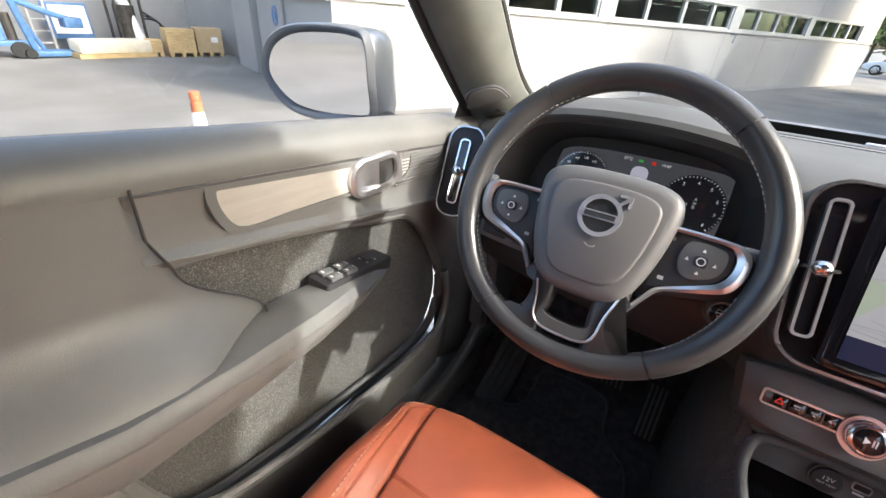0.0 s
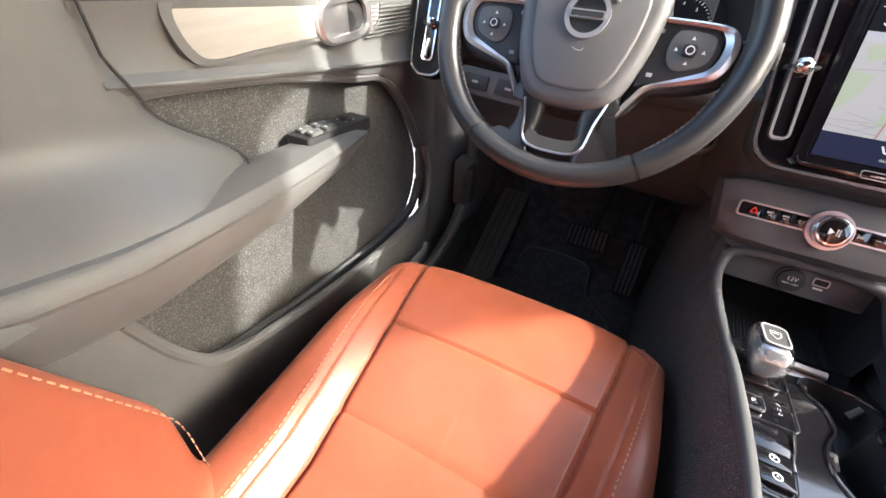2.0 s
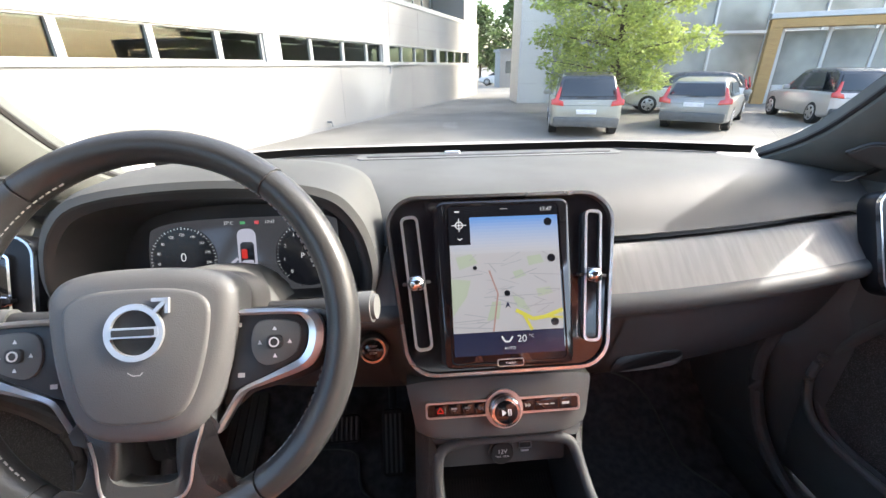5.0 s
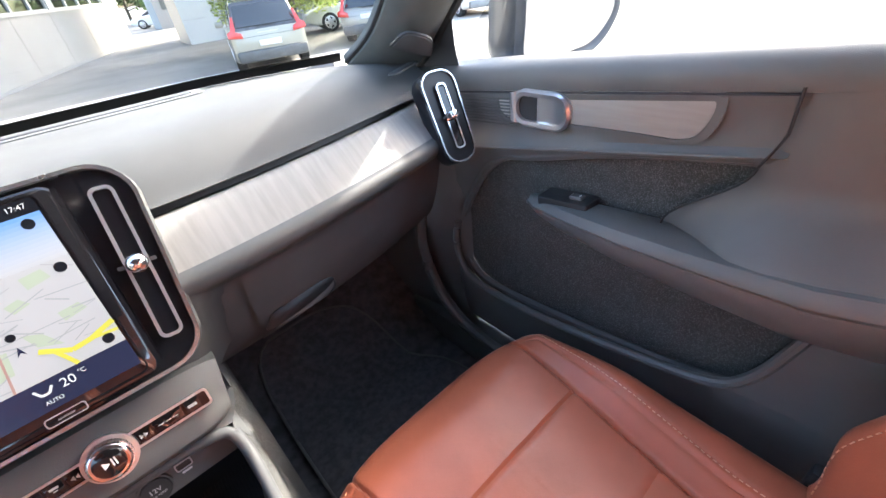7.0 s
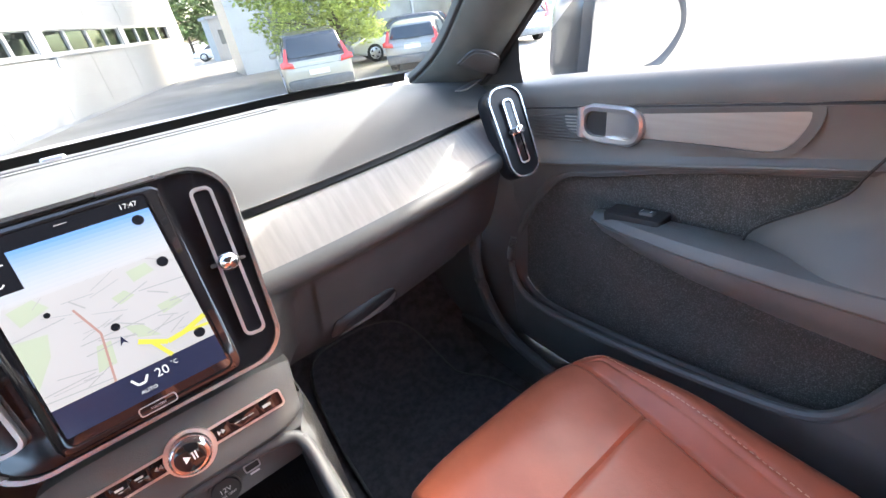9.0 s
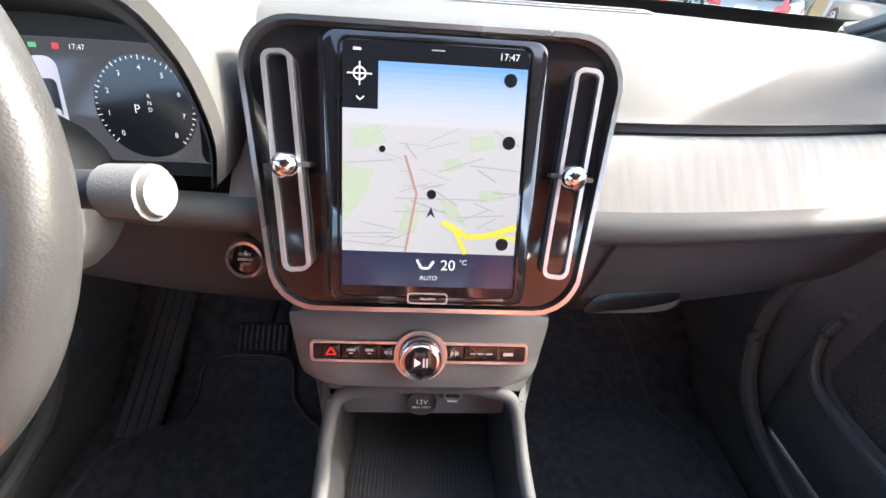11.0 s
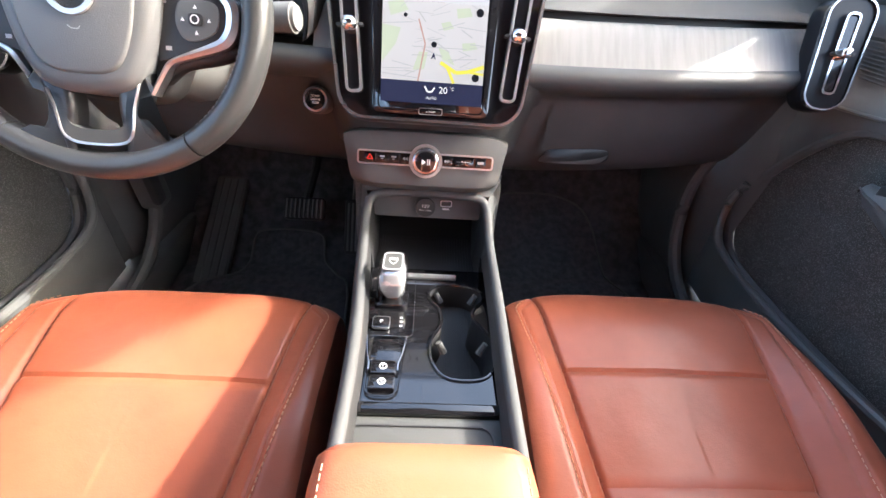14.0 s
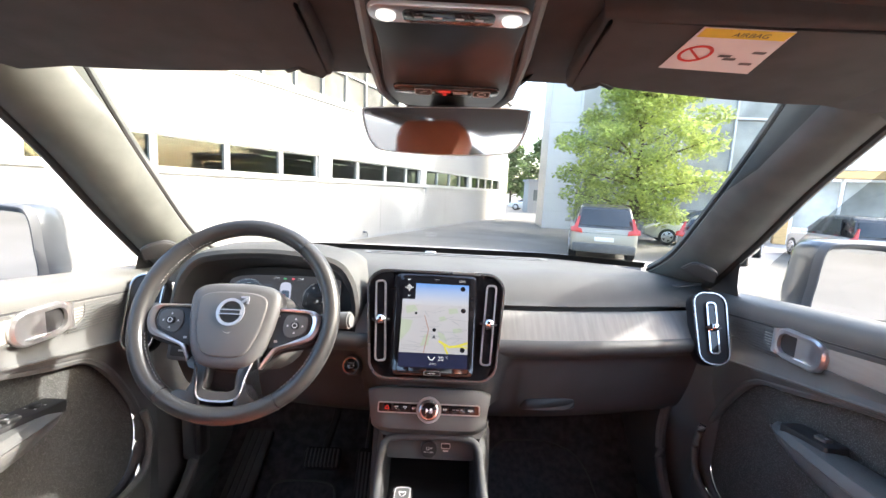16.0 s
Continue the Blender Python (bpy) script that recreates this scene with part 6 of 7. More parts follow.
part("button_bar", slab(rrect(0.148, 0.034, 0.010), 0.004, MO @ pose(0, 0.098, 0.009), 0.001), M_PIANO, oh, "glossy black switch bar")
for k in range(3):
    strip("speaker_slit", [(-0.068, 0.090 + 0.008 * k), (-0.046, 0.090 + 0.008 * k)], 0.002, M_HARD, 0.0132, oh, MO)
for x in (-0.032, 0.050):
    part("button", slab(rrect(0.024, 0.024, 0.004), 0.003, MO @ pose(x, 0.098, 0.012), 0.001), M_DARK, oh)
    part("button_frame", ring(rrect(0.024, 0.024, 0.004), rrect(0.0215, 0.0215, 0.003), 0.0008, MO @ pose(x, 0.098, 0.015)), M_SATIN, oh)
part("button_symbol", ring(circle(0.0065, 16), circle(0.005, 16), 0.0006, MO @ pose(0.050, 0.098, 0.0152)), M_WHITE, oh)
strip("button_symbol", [(-0.037, 0.094), (-0.027, 0.102)], 0.0035, M_THREADG, 0.0146, oh, MO)
red = part("warning_display", slab(rrect(0.052, 0.026, 0.004), 0.003, MO @ pose(0.010, 0.098, 0.012), 0.001), M_PIANO, oh, "small display with a red warning mark")
strip("warning_mark", [(-0.010, 0.104), (0.006, 0.104)], 0.010, M_REDL, 0.0152, red, MO)
strip("warning_mark", [(-0.002, 0.100), (-0.002, 0.088)], 0.005, M_REDL, 0.0154, red, MO)
strip("display_gleam", [(0.010, 0.100), (0.030, 0.103)], 0.010, M_THREADG, 0.0152, red, MO)
part("lamp_bar", slab(rrect(0.150, 0.032, 0.014), 0.007, MO @ pose(0, 0.305, 0.008), 0.003), M_SATIN, oh, "pale lamp bar")
part("lamp_bar_panel", slab(rrect(0.085, 0.024, 0.008), 0.003, MO @ pose(0, 0.305, 0.013), 0.001), M_PIANO, oh)
for x in (-0.058, 0.058):
    part("reading_lamp", slab(circle(0.0095, 20), 0.004, MO @ pose(x, 0.305, 0.0135), 0.001), M_LAMP, oh, "lit reading lamp")
for x in (-0.028, -0.010, 0.010, 0.028):
    strip("button_mark", [(x - 0.004, 0.305), (x + 0.004, 0.305)], 0.003, M_WHITE, 0.0155, oh, MO)


def visor(s):
    v = thing("sun_visor", "charcoal fabric sun visor folded against the headliner", "sun visor", "sun visors")
    m = basis((s * 0.325, -0.362, 1.457), (1, 0, 0), (0, -0.985, 0.17))
    o = [(s * p.x, p.y) for p in spline([(-0.175, -0.055), (-0.165, -0.078), (-0.13, -0.060), (-0.105, -0.072), (0.05, -0.090), (0.18, -0.092), (0.20, -0.06), (0.20, 0.07), (0.17, 0.09), (-0.15, 0.09), (-0.178, 0.06)], 5, True)]
    part("panel", slab(o, 0.020, m @ pose(0, 0, -0.012), 0.008, 3), M_HEAD, v)
    part("clip", tube([m @ Vector((s * x, y, 0.004)) for x, y in ((-0.150, -0.072), (-0.135, -0.055), (-0.115, -0.068))], 0.006, 8), M_DARK, v, "black visor clip")
    if s > 0:
        ml = m @ pose(-0.042, 0.035, 0.0085) @ Matrix.Diagonal((0.85, 0.85, 1, 1))
        lab = part("warning_label", slab([(-0.052, -0.045), (0.072, -0.050), (0.052, 0.052), (-0.052, 0.052)], 0.0008, ml), M_WHITE, v, "white and yellow airbag warning label")
        strip("label_band", [(-0.050, 0.043), (0.052, 0.043)], 0.018, M_YEL, 0.0006, lab, ml)
        words("lettering", "AIRBAG", 0.012, ml @ pose(0.008, 0.043, 0.0022), M_DARK, lab)
        part("label_ring", ring(circle(0.020, 24, -0.028, -0.004), circle(0.016, 24, -0.028, -0.004), 0.0005, ml @ pose(0, 0, 0.001)), M_REDP, lab)
        strip("label_bar", [(-0.041, 0.008), (-0.016, -0.016)], 0.003, M_REDP, 0.0012, lab, ml)
        for x, y in ((0.010, -0.005), (0.020, -0.012), (0.045, 0.006), (0.048, -0.022)):
            strip("label_line", [(x - 0.008, y), (x + 0.008, y)], 0.006, M_HARD, 0.0008, lab, ml)
    return v


visor(-1)
visor(1)
rv = thing("rear_view_mirror", "frameless rear-view mirror on a dark stem", "mirror")
MV = basis((-0.006, -0.214, 1.382), (1, -0.20, 0), (0, -0.05, 1))
VO = [(p.x, p.y) for p in spline([(-0.128, 0.026), (-0.122, 0.034), (-0.06, 0.036), (0.06, 0.036), (0.122, 0.034), (0.128, 0.026), (0.124, 0.004), (0.112, -0.020), (0.090, -0.030), (0.0, -0.034), (-0.090, -0.030), (-0.112, -0.020), (-0.124, 0.004)], 4, True)]
part("housing", loft([[MV @ Vector((x * k, y * k, z)) for x, y in VO] for z, k in ((0.0, 1.0), (-0.012, 1.0), (-0.026, 0.9), (-0.036, 0.6))], True, True), M_DARK, rv, "black mirror housing")
part("glass", slab([(x * 0.975, y * 0.965) for x, y in VO], 0.002, MV @ pose(0, 0, 0.0)), M_MIRROR, rv, "mirror glass")
part("edge", ring(VO, [(x * 0.975, y * 0.965) for x, y in VO], 0.003, MV), M_SATIN, rv, "bright ground edge")
part("stem", tube([MV @ Vector((0, 0.01, -0.03)), (0.0, -0.145, 1.42), (0.0, -0.12, 1.455)], [0.02, 0.03, 0.05], 12), M_DARK, rv)
part("sensor_shroud", loft([[(-0.075, -0.10, 1.45), (-0.06, -0.125, 1.425), (0.06, -0.125, 1.425), (0.075, -0.10, 1.45)], [(-0.10, -0.17, 1.475), (-0.085, -0.18, 1.44), (0.085, -0.18, 1.44), (0.10, -0.17, 1.475)], [(-0.13, -0.24, 1.48), (-0.11, -0.24, 1.455), (0.11, -0.24, 1.455), (0.13, -0.24, 1.48)]]), M_HEAD, rv, "dark sensor cover")

# ---- outdoors ----
GZ = -0.55
M_ASPH = mat("asphalt", (0.185, 0.178, 0.163), 0.9, var=0.14, scale=0.6, grain=0.6, gscale=60)
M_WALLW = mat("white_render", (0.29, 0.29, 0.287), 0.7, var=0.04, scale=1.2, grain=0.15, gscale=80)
M_GREYW = mat("grey_cladding", (0.25, 0.258, 0.27), 0.7, var=0.06, scale=0.7)
# dark tone puts the shade of the room behind the panes into its walls
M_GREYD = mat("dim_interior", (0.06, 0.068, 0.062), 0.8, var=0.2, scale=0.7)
M_ALU = mat("aluminium_frame", (0.42, 0.43, 0.43), 0.45, 0.3)
M_WIN = mat("window_glass", (0.10, 0.115, 0.11), 0.05, 0.0, var=0.35, scale=0.8, coat=1.0)
# opaque panes; the pale mottled base colour stands for reflected sky
M_WIN2 = mat("facade_glass_sky_tone", (0.30, 0.31, 0.29), 0.22, 0.0, var=0.35, scale=0.5, coat=0.15)
M_WIN3 = mat("tinted_glazing", (0.20, 0.195, 0.17), 0.08, 0.0, var=0.35, scale=0.6, coat=0.6)
M_JOINT = mat("joint_shadow", (0.17, 0.17, 0.17), 0.8)
M_PANEL = mat("facade_panel", (0.55, 0.56, 0.57), 0.45, 0.2, var=0.04)
M_WOODF = mat("timber_cladding", (0.45, 0.28, 0.11), 0.6, var=0.15, scale=4, stretch=(1, 1, 8))
M_TUBE = emit_mat("ceiling_tube", (1.0, 0.95, 0.82), 2.2)
M_LEAF = mat("leaf", (0.42, 0.50, 0.15), 0.6, var=0.35, scale=1.5)
M_LEAF2 = mat("far_leaf", (0.16, 0.22, 0.08), 0.6, var=0.35, scale=0.8)
for ml in (M_LEAF, M_LEAF2):
    ml.node_tree.nodes["Principled BSDF"].inputs["Transmission Weight"].default_value = 0.0
M_BARK = mat("bark", (0.11, 0.085, 0.06), 0.9, var=0.3, scale=6, grain=0.8, gscale=40)
M_TYRE = mat("tyre", (0.02, 0.02, 0.02), 0.8)
M_PAINT_G = mat("sage_paint", (0.36, 0.35, 0.29), 0.30, 0.2, var=0.02, coat=0.6)
M_PAINT_S = mat("silver_paint", (0.28, 0.28, 0.26), 0.30, 0.2, var=0.02, coat=0.6)
M_PAINT_W = mat("white_paint", (0.75, 0.75, 0.74), 0.28, 0.0, var=0.02, coat=1.0)
M_PAINT_B = mat("warm_silver_paint", (0.50, 0.46, 0.43), 0.32, 0.1, var=0.02, coat=1.0)
M_PAINT_D = mat("dark_paint", (0.05, 0.05, 0.055), 0.28, 0.3, var=0.02, coat=1.0)
M_CGLASS = mat("car_glass", (0.02, 0.024, 0.026), 0.05, coat=1.0)
M_TAIL = mat("tail_lamp", (0.55, 0.03, 0.02), 0.2, coat=1.0)
M_ORANGE = mat("cone_orange", (0.45, 0.13, 0.06), 0.6)
M_BLUE = mat("blue_paint", (0.07, 0.17, 0.34), 0.5, var=0.2)
M_CRATE = mat("pale_timber", (0.50, 0.36, 0.18), 0.75, var=0.2, scale=5, stretch=(1, 1, 6))
M_CARD = mat("cardboard", (0.45, 0.33, 0.19), 0.85, var=0.08)
M_RUST = mat("dark_steel", (0.06, 0.055, 0.05), 0.6, 0.5, var=0.3)

# ground: one sheet, a little higher under the car
def ground_z(x, y):
    return GZ + (0.13 - GZ) * math.exp(-(x * x + (y + 0.8) ** 2) / 20.0) - 0.0


bm = bmesh.new()
xs = [-600, -200, -80, -40] + [-24 + 0.8 * i for i in range(61)] + [40, 80, 200, 600]
rows = [[(x, y, ground_z(x, y)) for x in xs] for y in xs]
tagged(part("ground", loft(rows), M_ASPH), "pale grey worn asphalt yard", "ground", kind="structure")

DW, NW = Vector((0.4, 0.9165, 0)), Vector((0.9165, -0.4, 0))
P0 = Vector((-3.85, 10.9, 0))


def W(sv, z, out=0.0):
    p = P0 + DW * sv + NW * out
    return (p.x, p.y, z)


def wbox(s0, s1, z0, z1, o0, o1, bm=None, bevel=0.0):
    bm = bm or bmesh.new()
    c = P0 + DW * (s0 + s1) / 2 + NW * (o0 + o1) / 2
    m = basis((c.x, c.y, (z0 + z1) / 2), DW, (0, 0, 1))
    return box((0, 0, 0), (s1 - s0, z1 - z0, o1 - o0), m, bevel, 1, bm)


ws = thing("workshop_building", "long white workshop with a ribbon of windows", "building")
S0, S1 = -6.3, 21.6
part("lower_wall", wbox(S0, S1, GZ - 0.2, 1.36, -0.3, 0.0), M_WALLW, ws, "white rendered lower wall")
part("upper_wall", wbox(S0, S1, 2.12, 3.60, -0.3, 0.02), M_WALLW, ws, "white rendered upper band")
part("parapet", wbox(S0, S1, 3.60, 3.78, -0.32, 0.06), M_ALU, ws, "grey metal coping")
part("plinth", wbox(S0, S1, GZ - 0.2, GZ + 0.10, 0.0, 0.03), M_GREYW, ws)
part("sill", wbox(S0, S1, 1.34, 1.42, -0.05, 0.06), M_ALU, ws, "grey window sill")
part("head", wbox(S0, S1, 2.08, 2.13, -0.28, 0.04), M_ALU, ws)
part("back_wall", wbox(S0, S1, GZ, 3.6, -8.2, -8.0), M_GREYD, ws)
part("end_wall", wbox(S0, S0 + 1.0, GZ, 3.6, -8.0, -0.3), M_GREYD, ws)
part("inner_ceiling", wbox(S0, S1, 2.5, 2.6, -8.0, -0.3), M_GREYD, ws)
piers = [(-6.3, -6.0), (0.55, 1.15), (7.1, 7.7), (13.2, 13.7), (19.4, 21.6)]
for a, b in piers:
    part("pier", wbox(a, b, 1.36, 2.12, -0.25, 0.03), M_ALU if b - a < 1 else M_WALLW, ws)
bays = [(-6.0, [-4.05, -2.45, -0.85], 0.55), (1.15, [2.55, 4.3, 5.9], 7.1), (7.7, [9.0, 10.5, 11.9], 13.2), (13.7, [15.1, 16.5, 17.9], 19.4)]
for a, ms, b in bays:
    eds = [a] + ms + [b]
    for e0, e1 in zip(eds, eds[1:]):
        w = part("window", wbox(e0 + 0.04, e1 - 0.04, 1.42, 2.08, -0.10, -0.09), M_OFFICE, ws, "dark pane with a green tint for reflected trees")
        fr_ = bmesh.new()
        wbox(e0, e0 + 0.07, 1.42, 2.08, -0.14, -0.02, fr_)
        wbox(e1 - 0.07, e1, 1.42, 2.08, -0.14, -0.02, fr_)
        wbox(e0, e1, 1.42, 1.47, -0.14, -0.02, fr_)
        wbox(e0, e1, 2.04, 2.08, -0.14, -0.02, fr_)
        part("window_frame", fr_, M_ALU, w, "grey aluminium frame")
for i in range(13):
    for o in (-2.2, -4.6):
        part("ceiling_tube", wbox(-5.6 + i * 2.1, -4.5 + i * 2.1, 2.20, 2.24, o - 0.06, o + 0.06), M_TUBE, ws, "lit ceiling tube")
# panel joints of the lower wall
bm = bmesh.new()
for i in range(9):
    wbox(-5 + i * 3.0, -4.985 + i * 3.0, GZ, 1.34, 0.0, 0.004, bm)
    wbox(-4.2 + i * 3.0, -4.188 + i * 3.0, 2.13, 3.6, 0.02, 0.024, bm)
wbox(S0, S1, 2.85, 2.862, 0.02, 0.024, bm)
part("panel_joint", bm, M_JOINT, ws, "thin panel joints")
# glazed upper storey set back
part("upper_storey_glass", wbox(S0, S1 - 3, 3.78, 7.5, -2.2, -2.1), M_WIN3, ws, "tall upper glazing")
bm = bmesh.new()
for i in range(19):
    wbox(S0 + i * 1.35, S0 + 0.07 + i * 1.35, 3.78, 7.5, -2.1, -2.0, bm)
wbox(S0, S1 - 3, 5.4, 5.48, -2.1, -2.0, bm)
part("mullions", bm, M_ALU, ws)
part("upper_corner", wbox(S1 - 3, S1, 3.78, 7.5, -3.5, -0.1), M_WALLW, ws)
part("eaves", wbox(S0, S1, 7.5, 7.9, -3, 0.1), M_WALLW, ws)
for sv in (7.4, 2.9):
    pth = [W(sv, 1.30, 0.03), W(sv, 1.30, 0.18), W(sv - 0.1, 1.05, 0.20)] if sv > 5 else [W(sv, GZ + 0.25, 0.02), W(sv, GZ + 0.25, 0.18), W(sv, GZ + 0.10, 0.2)]
    part("wall_tap", tube(pth, 0.035, 8), M_GREYW, ws, "small pipe outlet")

# return wing to the left; a dark panel gives its doorway's shade
A, B = Vector(W(S0, 0)), Vector((-13.2, 7.7, 0))
D2 = (B - A).normalized()
N2 = Vector((-D2.y, D2.x, 0))
if N2.y > 0:
    N2 = -N2


def vbox(a, b, z0, z1, o0, o1, bm=None):
    bm = bm or bmesh.new()
    c = A + D2 * (a + b) / 2 + N2 * (o0 + o1) / 2
    return box((0, 0, 0), (b - a, z1 - z0, o1 - o0), basis((c.x, c.y, (z0 + z1) / 2), D2, (0, 0, 1)), 0, 1, bm)


wg = thing("workshop_wing", "white wing of the workshop with a dark doorway", "building")
LW = (B - A).length
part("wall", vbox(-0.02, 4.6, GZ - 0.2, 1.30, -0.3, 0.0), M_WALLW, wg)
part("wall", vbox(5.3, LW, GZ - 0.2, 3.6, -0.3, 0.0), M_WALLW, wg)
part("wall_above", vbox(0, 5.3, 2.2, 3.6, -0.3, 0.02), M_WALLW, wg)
part("coping", vbox(0, 4.6, 1.30, 1.42, -0.35, 0.08), M_GREYW, wg)
part("pane", vbox(0.4, 2.2, 1.42, 2.2, -0.2, -0.15), M_WIN, wg)
part("pane", vbox(2.4, 4.4, 1.42, 2.2, -0.2, -0.15), M_WIN, wg)
part("doorway", vbox(4.6, 5.3, GZ, 2.2, -0.8, -0.7), M_DARK, wg, "dark panel for the shade inside the open doorway")
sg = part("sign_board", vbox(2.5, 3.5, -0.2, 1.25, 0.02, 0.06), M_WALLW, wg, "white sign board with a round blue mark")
c = A + D2 * 3.0 + N2 * 0.065
ms = basis((c.x, c.y, 0.95), -D2, (0, 0, 1))
part("sign_mark", ring(circle(0.20, 28), circle(0.14, 28), 0.01, ms), M_BLUE, sg)
part("sign_dot", slab(circle(0.09, 20), 0.01, ms), M_BLUE, sg)
for i in range(3):
    strip("sign_line", [(-0.12, -0.4 - 0.2 * i), (0.12, -0.4 - 0.2 * i)], 0.07, M_GREYW, 0.012, sg, ms)
hl = thing("storage_hall", "grey clad storage hall closing the yard", "building")
part("wall", box((-18.0, 3.0, 3.0), (0.3, 17.0, 7.2)), M_GREYW, hl)
part("wall", box((-15.6, 9.0, 1.5), (4.8, 0.3, 4.2)), M_WALLW, hl)


# yard clutter
def crate(x, y, w, d, h, rz, label, mtl, name="wooden_crate"):
    t = thing(name, label, "crate", at=(x, y, GZ))
    t.rotation_euler = (0, 0, radians(rz))
    part("body", box((0, 0, h / 2 + 0.12), (w, d, h), bevel=0.01, segs=1), mtl, t)
    for k in (-0.4, 0, 0.4):
        part("skid", box((k * w, 0, 0.06), (0.10, d, 0.12)), M_CRATE, t)
    if mtl is M_CRATE:
        for k in range(6):
            part("board", box((-w / 2 + w * (k + 0.5) / 6, -d / 2 - 0.012, h / 2 + 0.12), (w / 6 - 0.02, 0.024, h)), M_CRATE, t)
        part("brace", box((0, 0, 0), (math.hypot(w, h) * 0.9, 0.03, 0.08), pose(0, -d / 2 - 0.035, h / 2 + 0.12, 0, -math.degrees(math.atan2(h, w)), 0)), M_CRATE, t)
        for zz in (0.2, h + 0.04):
            part("batten", box((0, -d / 2 - 0.035, zz), (w, 0.03, 0.09)), M_CRATE, t)
    else:
        part("label_sheet", box((w * 0.2, -d / 2 - 0.004, h * 0.7), (0.2, 0.006, 0.16)), M_WHITE, t)
    return t


crate(-15.6, 7.2, 0.80, 0.75, 0.68, 75, "square pale timber crate on skids", M_CRATE)
crate(-15.5, 8.1, 0.78, 0.75, 0.72, 70, "cardboard box on a pallet", M_CARD, "cardboard_box")
crate(-15.8, 6.5, 0.42, 0.5, 0.36, 70, "small pale timber crate on the ground", M_CRATE)
t = thing("fibre_tub", "long cream tub on a pallet", "tub", at=(-15.9, 5.4, GZ))
part("tub", box((0, 0, 0.30), (0.8, 1.85, 0.34), bevel=0.05), mat("cream_plastic", (0.68, 0.63, 0.5), 0.5), t)
part("pallet", box((0, 0, 0.07), (0.9, 2.0, 0.12)), M_CRATE, t)
t = thing("gas_heater", "dark steel rack with hoses", "rack", at=(-16.8, 6.35, GZ))
for dx, dy in ((-0.3, -0.35), (0.3, -0.35), (-0.3, 0.35), (0.3, 0.35)):
    part("post", box((dx, dy, 0.8), (0.06, 0.06, 1.6)), M_RUST, t)
part("tank", tube([(0, 0, 0.1), (0, 0, 1.35)], 0.28, 14), M_RUST, t)
for k in range(3):
    part("hose", tube(spline([(0.2, 0.4, 1.0 + 0.1 * k), (0.3, 0.8, 0.9), (0.2, 1.0, 0.4 + 0.1 * k), (0.1, 0.9, 0.05)], 6), 0.03, 6), M_RUBBER, t)
t = thing("duct_pipe", "thick pale duct leaning on the wall", "duct", at=(-17.0, 6.4, GZ))
part("pipe", tube([(0.5, 0.2, 0.0), (0.0, -0.25, 2.6)], 0.16, 14), M_PAINT_W, t)
t = thing("access_platform", "blue steel access platform", "lift", at=(-16.3, 3.9, GZ))
part("base", box((0, 0.2, 0.10), (0.6, 1.3, 0.14), bevel=0.03), M_BLUE, t)
part("mast", tube([(0, -0.15, 0.12), (0.05, -0.35, 1.45)], 0.085, 8), M_BLUE, t)
part("boom", tube([(0.05, -0.40, 1.42), (0.08, 0.25, 1.12), (0.05, 0.75, 0.95)], 0.075, 8), M_BLUE, t)
part("strut", tube([(0, 0.05, 0.12), (0.04, -0.30, 1.05)], 0.05, 8), M_BLUE, t)
part("basket", box((0.05, 0.80, 0.86), (0.45, 0.42, 0.26), bevel=0.03), M_BLUE, t)
for dy in (-0.35, 0.75):
    part("wheel", tube([(0.22, dy, 0.12), (0.34, dy, 0.12)], 0.12, 16), M_TYRE, t)
t = thing("picture_board", "white board with a blue border leaning on the wall", "board", at=(-17.2, 5.0, GZ))
part("panel", box((0, 0, 0.85), (0.05, 1.1, 0.95), pose(0, 0, 0, 0, -6, 0), bevel=0.01), M_BLUE, t)
part("sheet", box((0.03, 0.05, 0.88), (0.02, 0.88, 0.74), pose(0, 0, 0, 0, -6, 0)), M_WHITE, t, "white face of the board")
t = thing("ladder", "grey aluminium ladder standing upright", "ladder", at=(-16.9, 4.2, GZ))
for dy in (-0.2, 0.2):
    part("stile", box((0, dy, 1.6), (0.05, 0.05, 3.2)), M_ALU, t)
for k in range(10):
    part("rung", box((0, 0, 0.3 + 0.3 * k), (0.03, 0.4, 0.03)), M_ALU, t)
t = thing("machine_cart", "dark wheeled workshop cart with bottles", "cart", at=(-16.5, 2.9, GZ))
part("deck", box((0, 0, 0.35), (0.7, 1.4, 0.12), bevel=0.02), M_BLUE, t)
for k, mm in enumerate((M_RUST, M_TAIL, M_RUST, M_BLUE, M_RUST)):
    part("bottle", tube([(0.05 * (k % 2), -0.5 + 0.25 * k, 0.4), (0, -0.5 + 0.25 * k, 0.95 + 0.1 * (k % 3))], 0.11, 10), mm, t)
for dy in (-0.5, 0.5):
    part("wheel", tube([(0.3, dy, 0.2), (0.42, dy, 0.2)], 0.2, 16), M_TYRE, t)


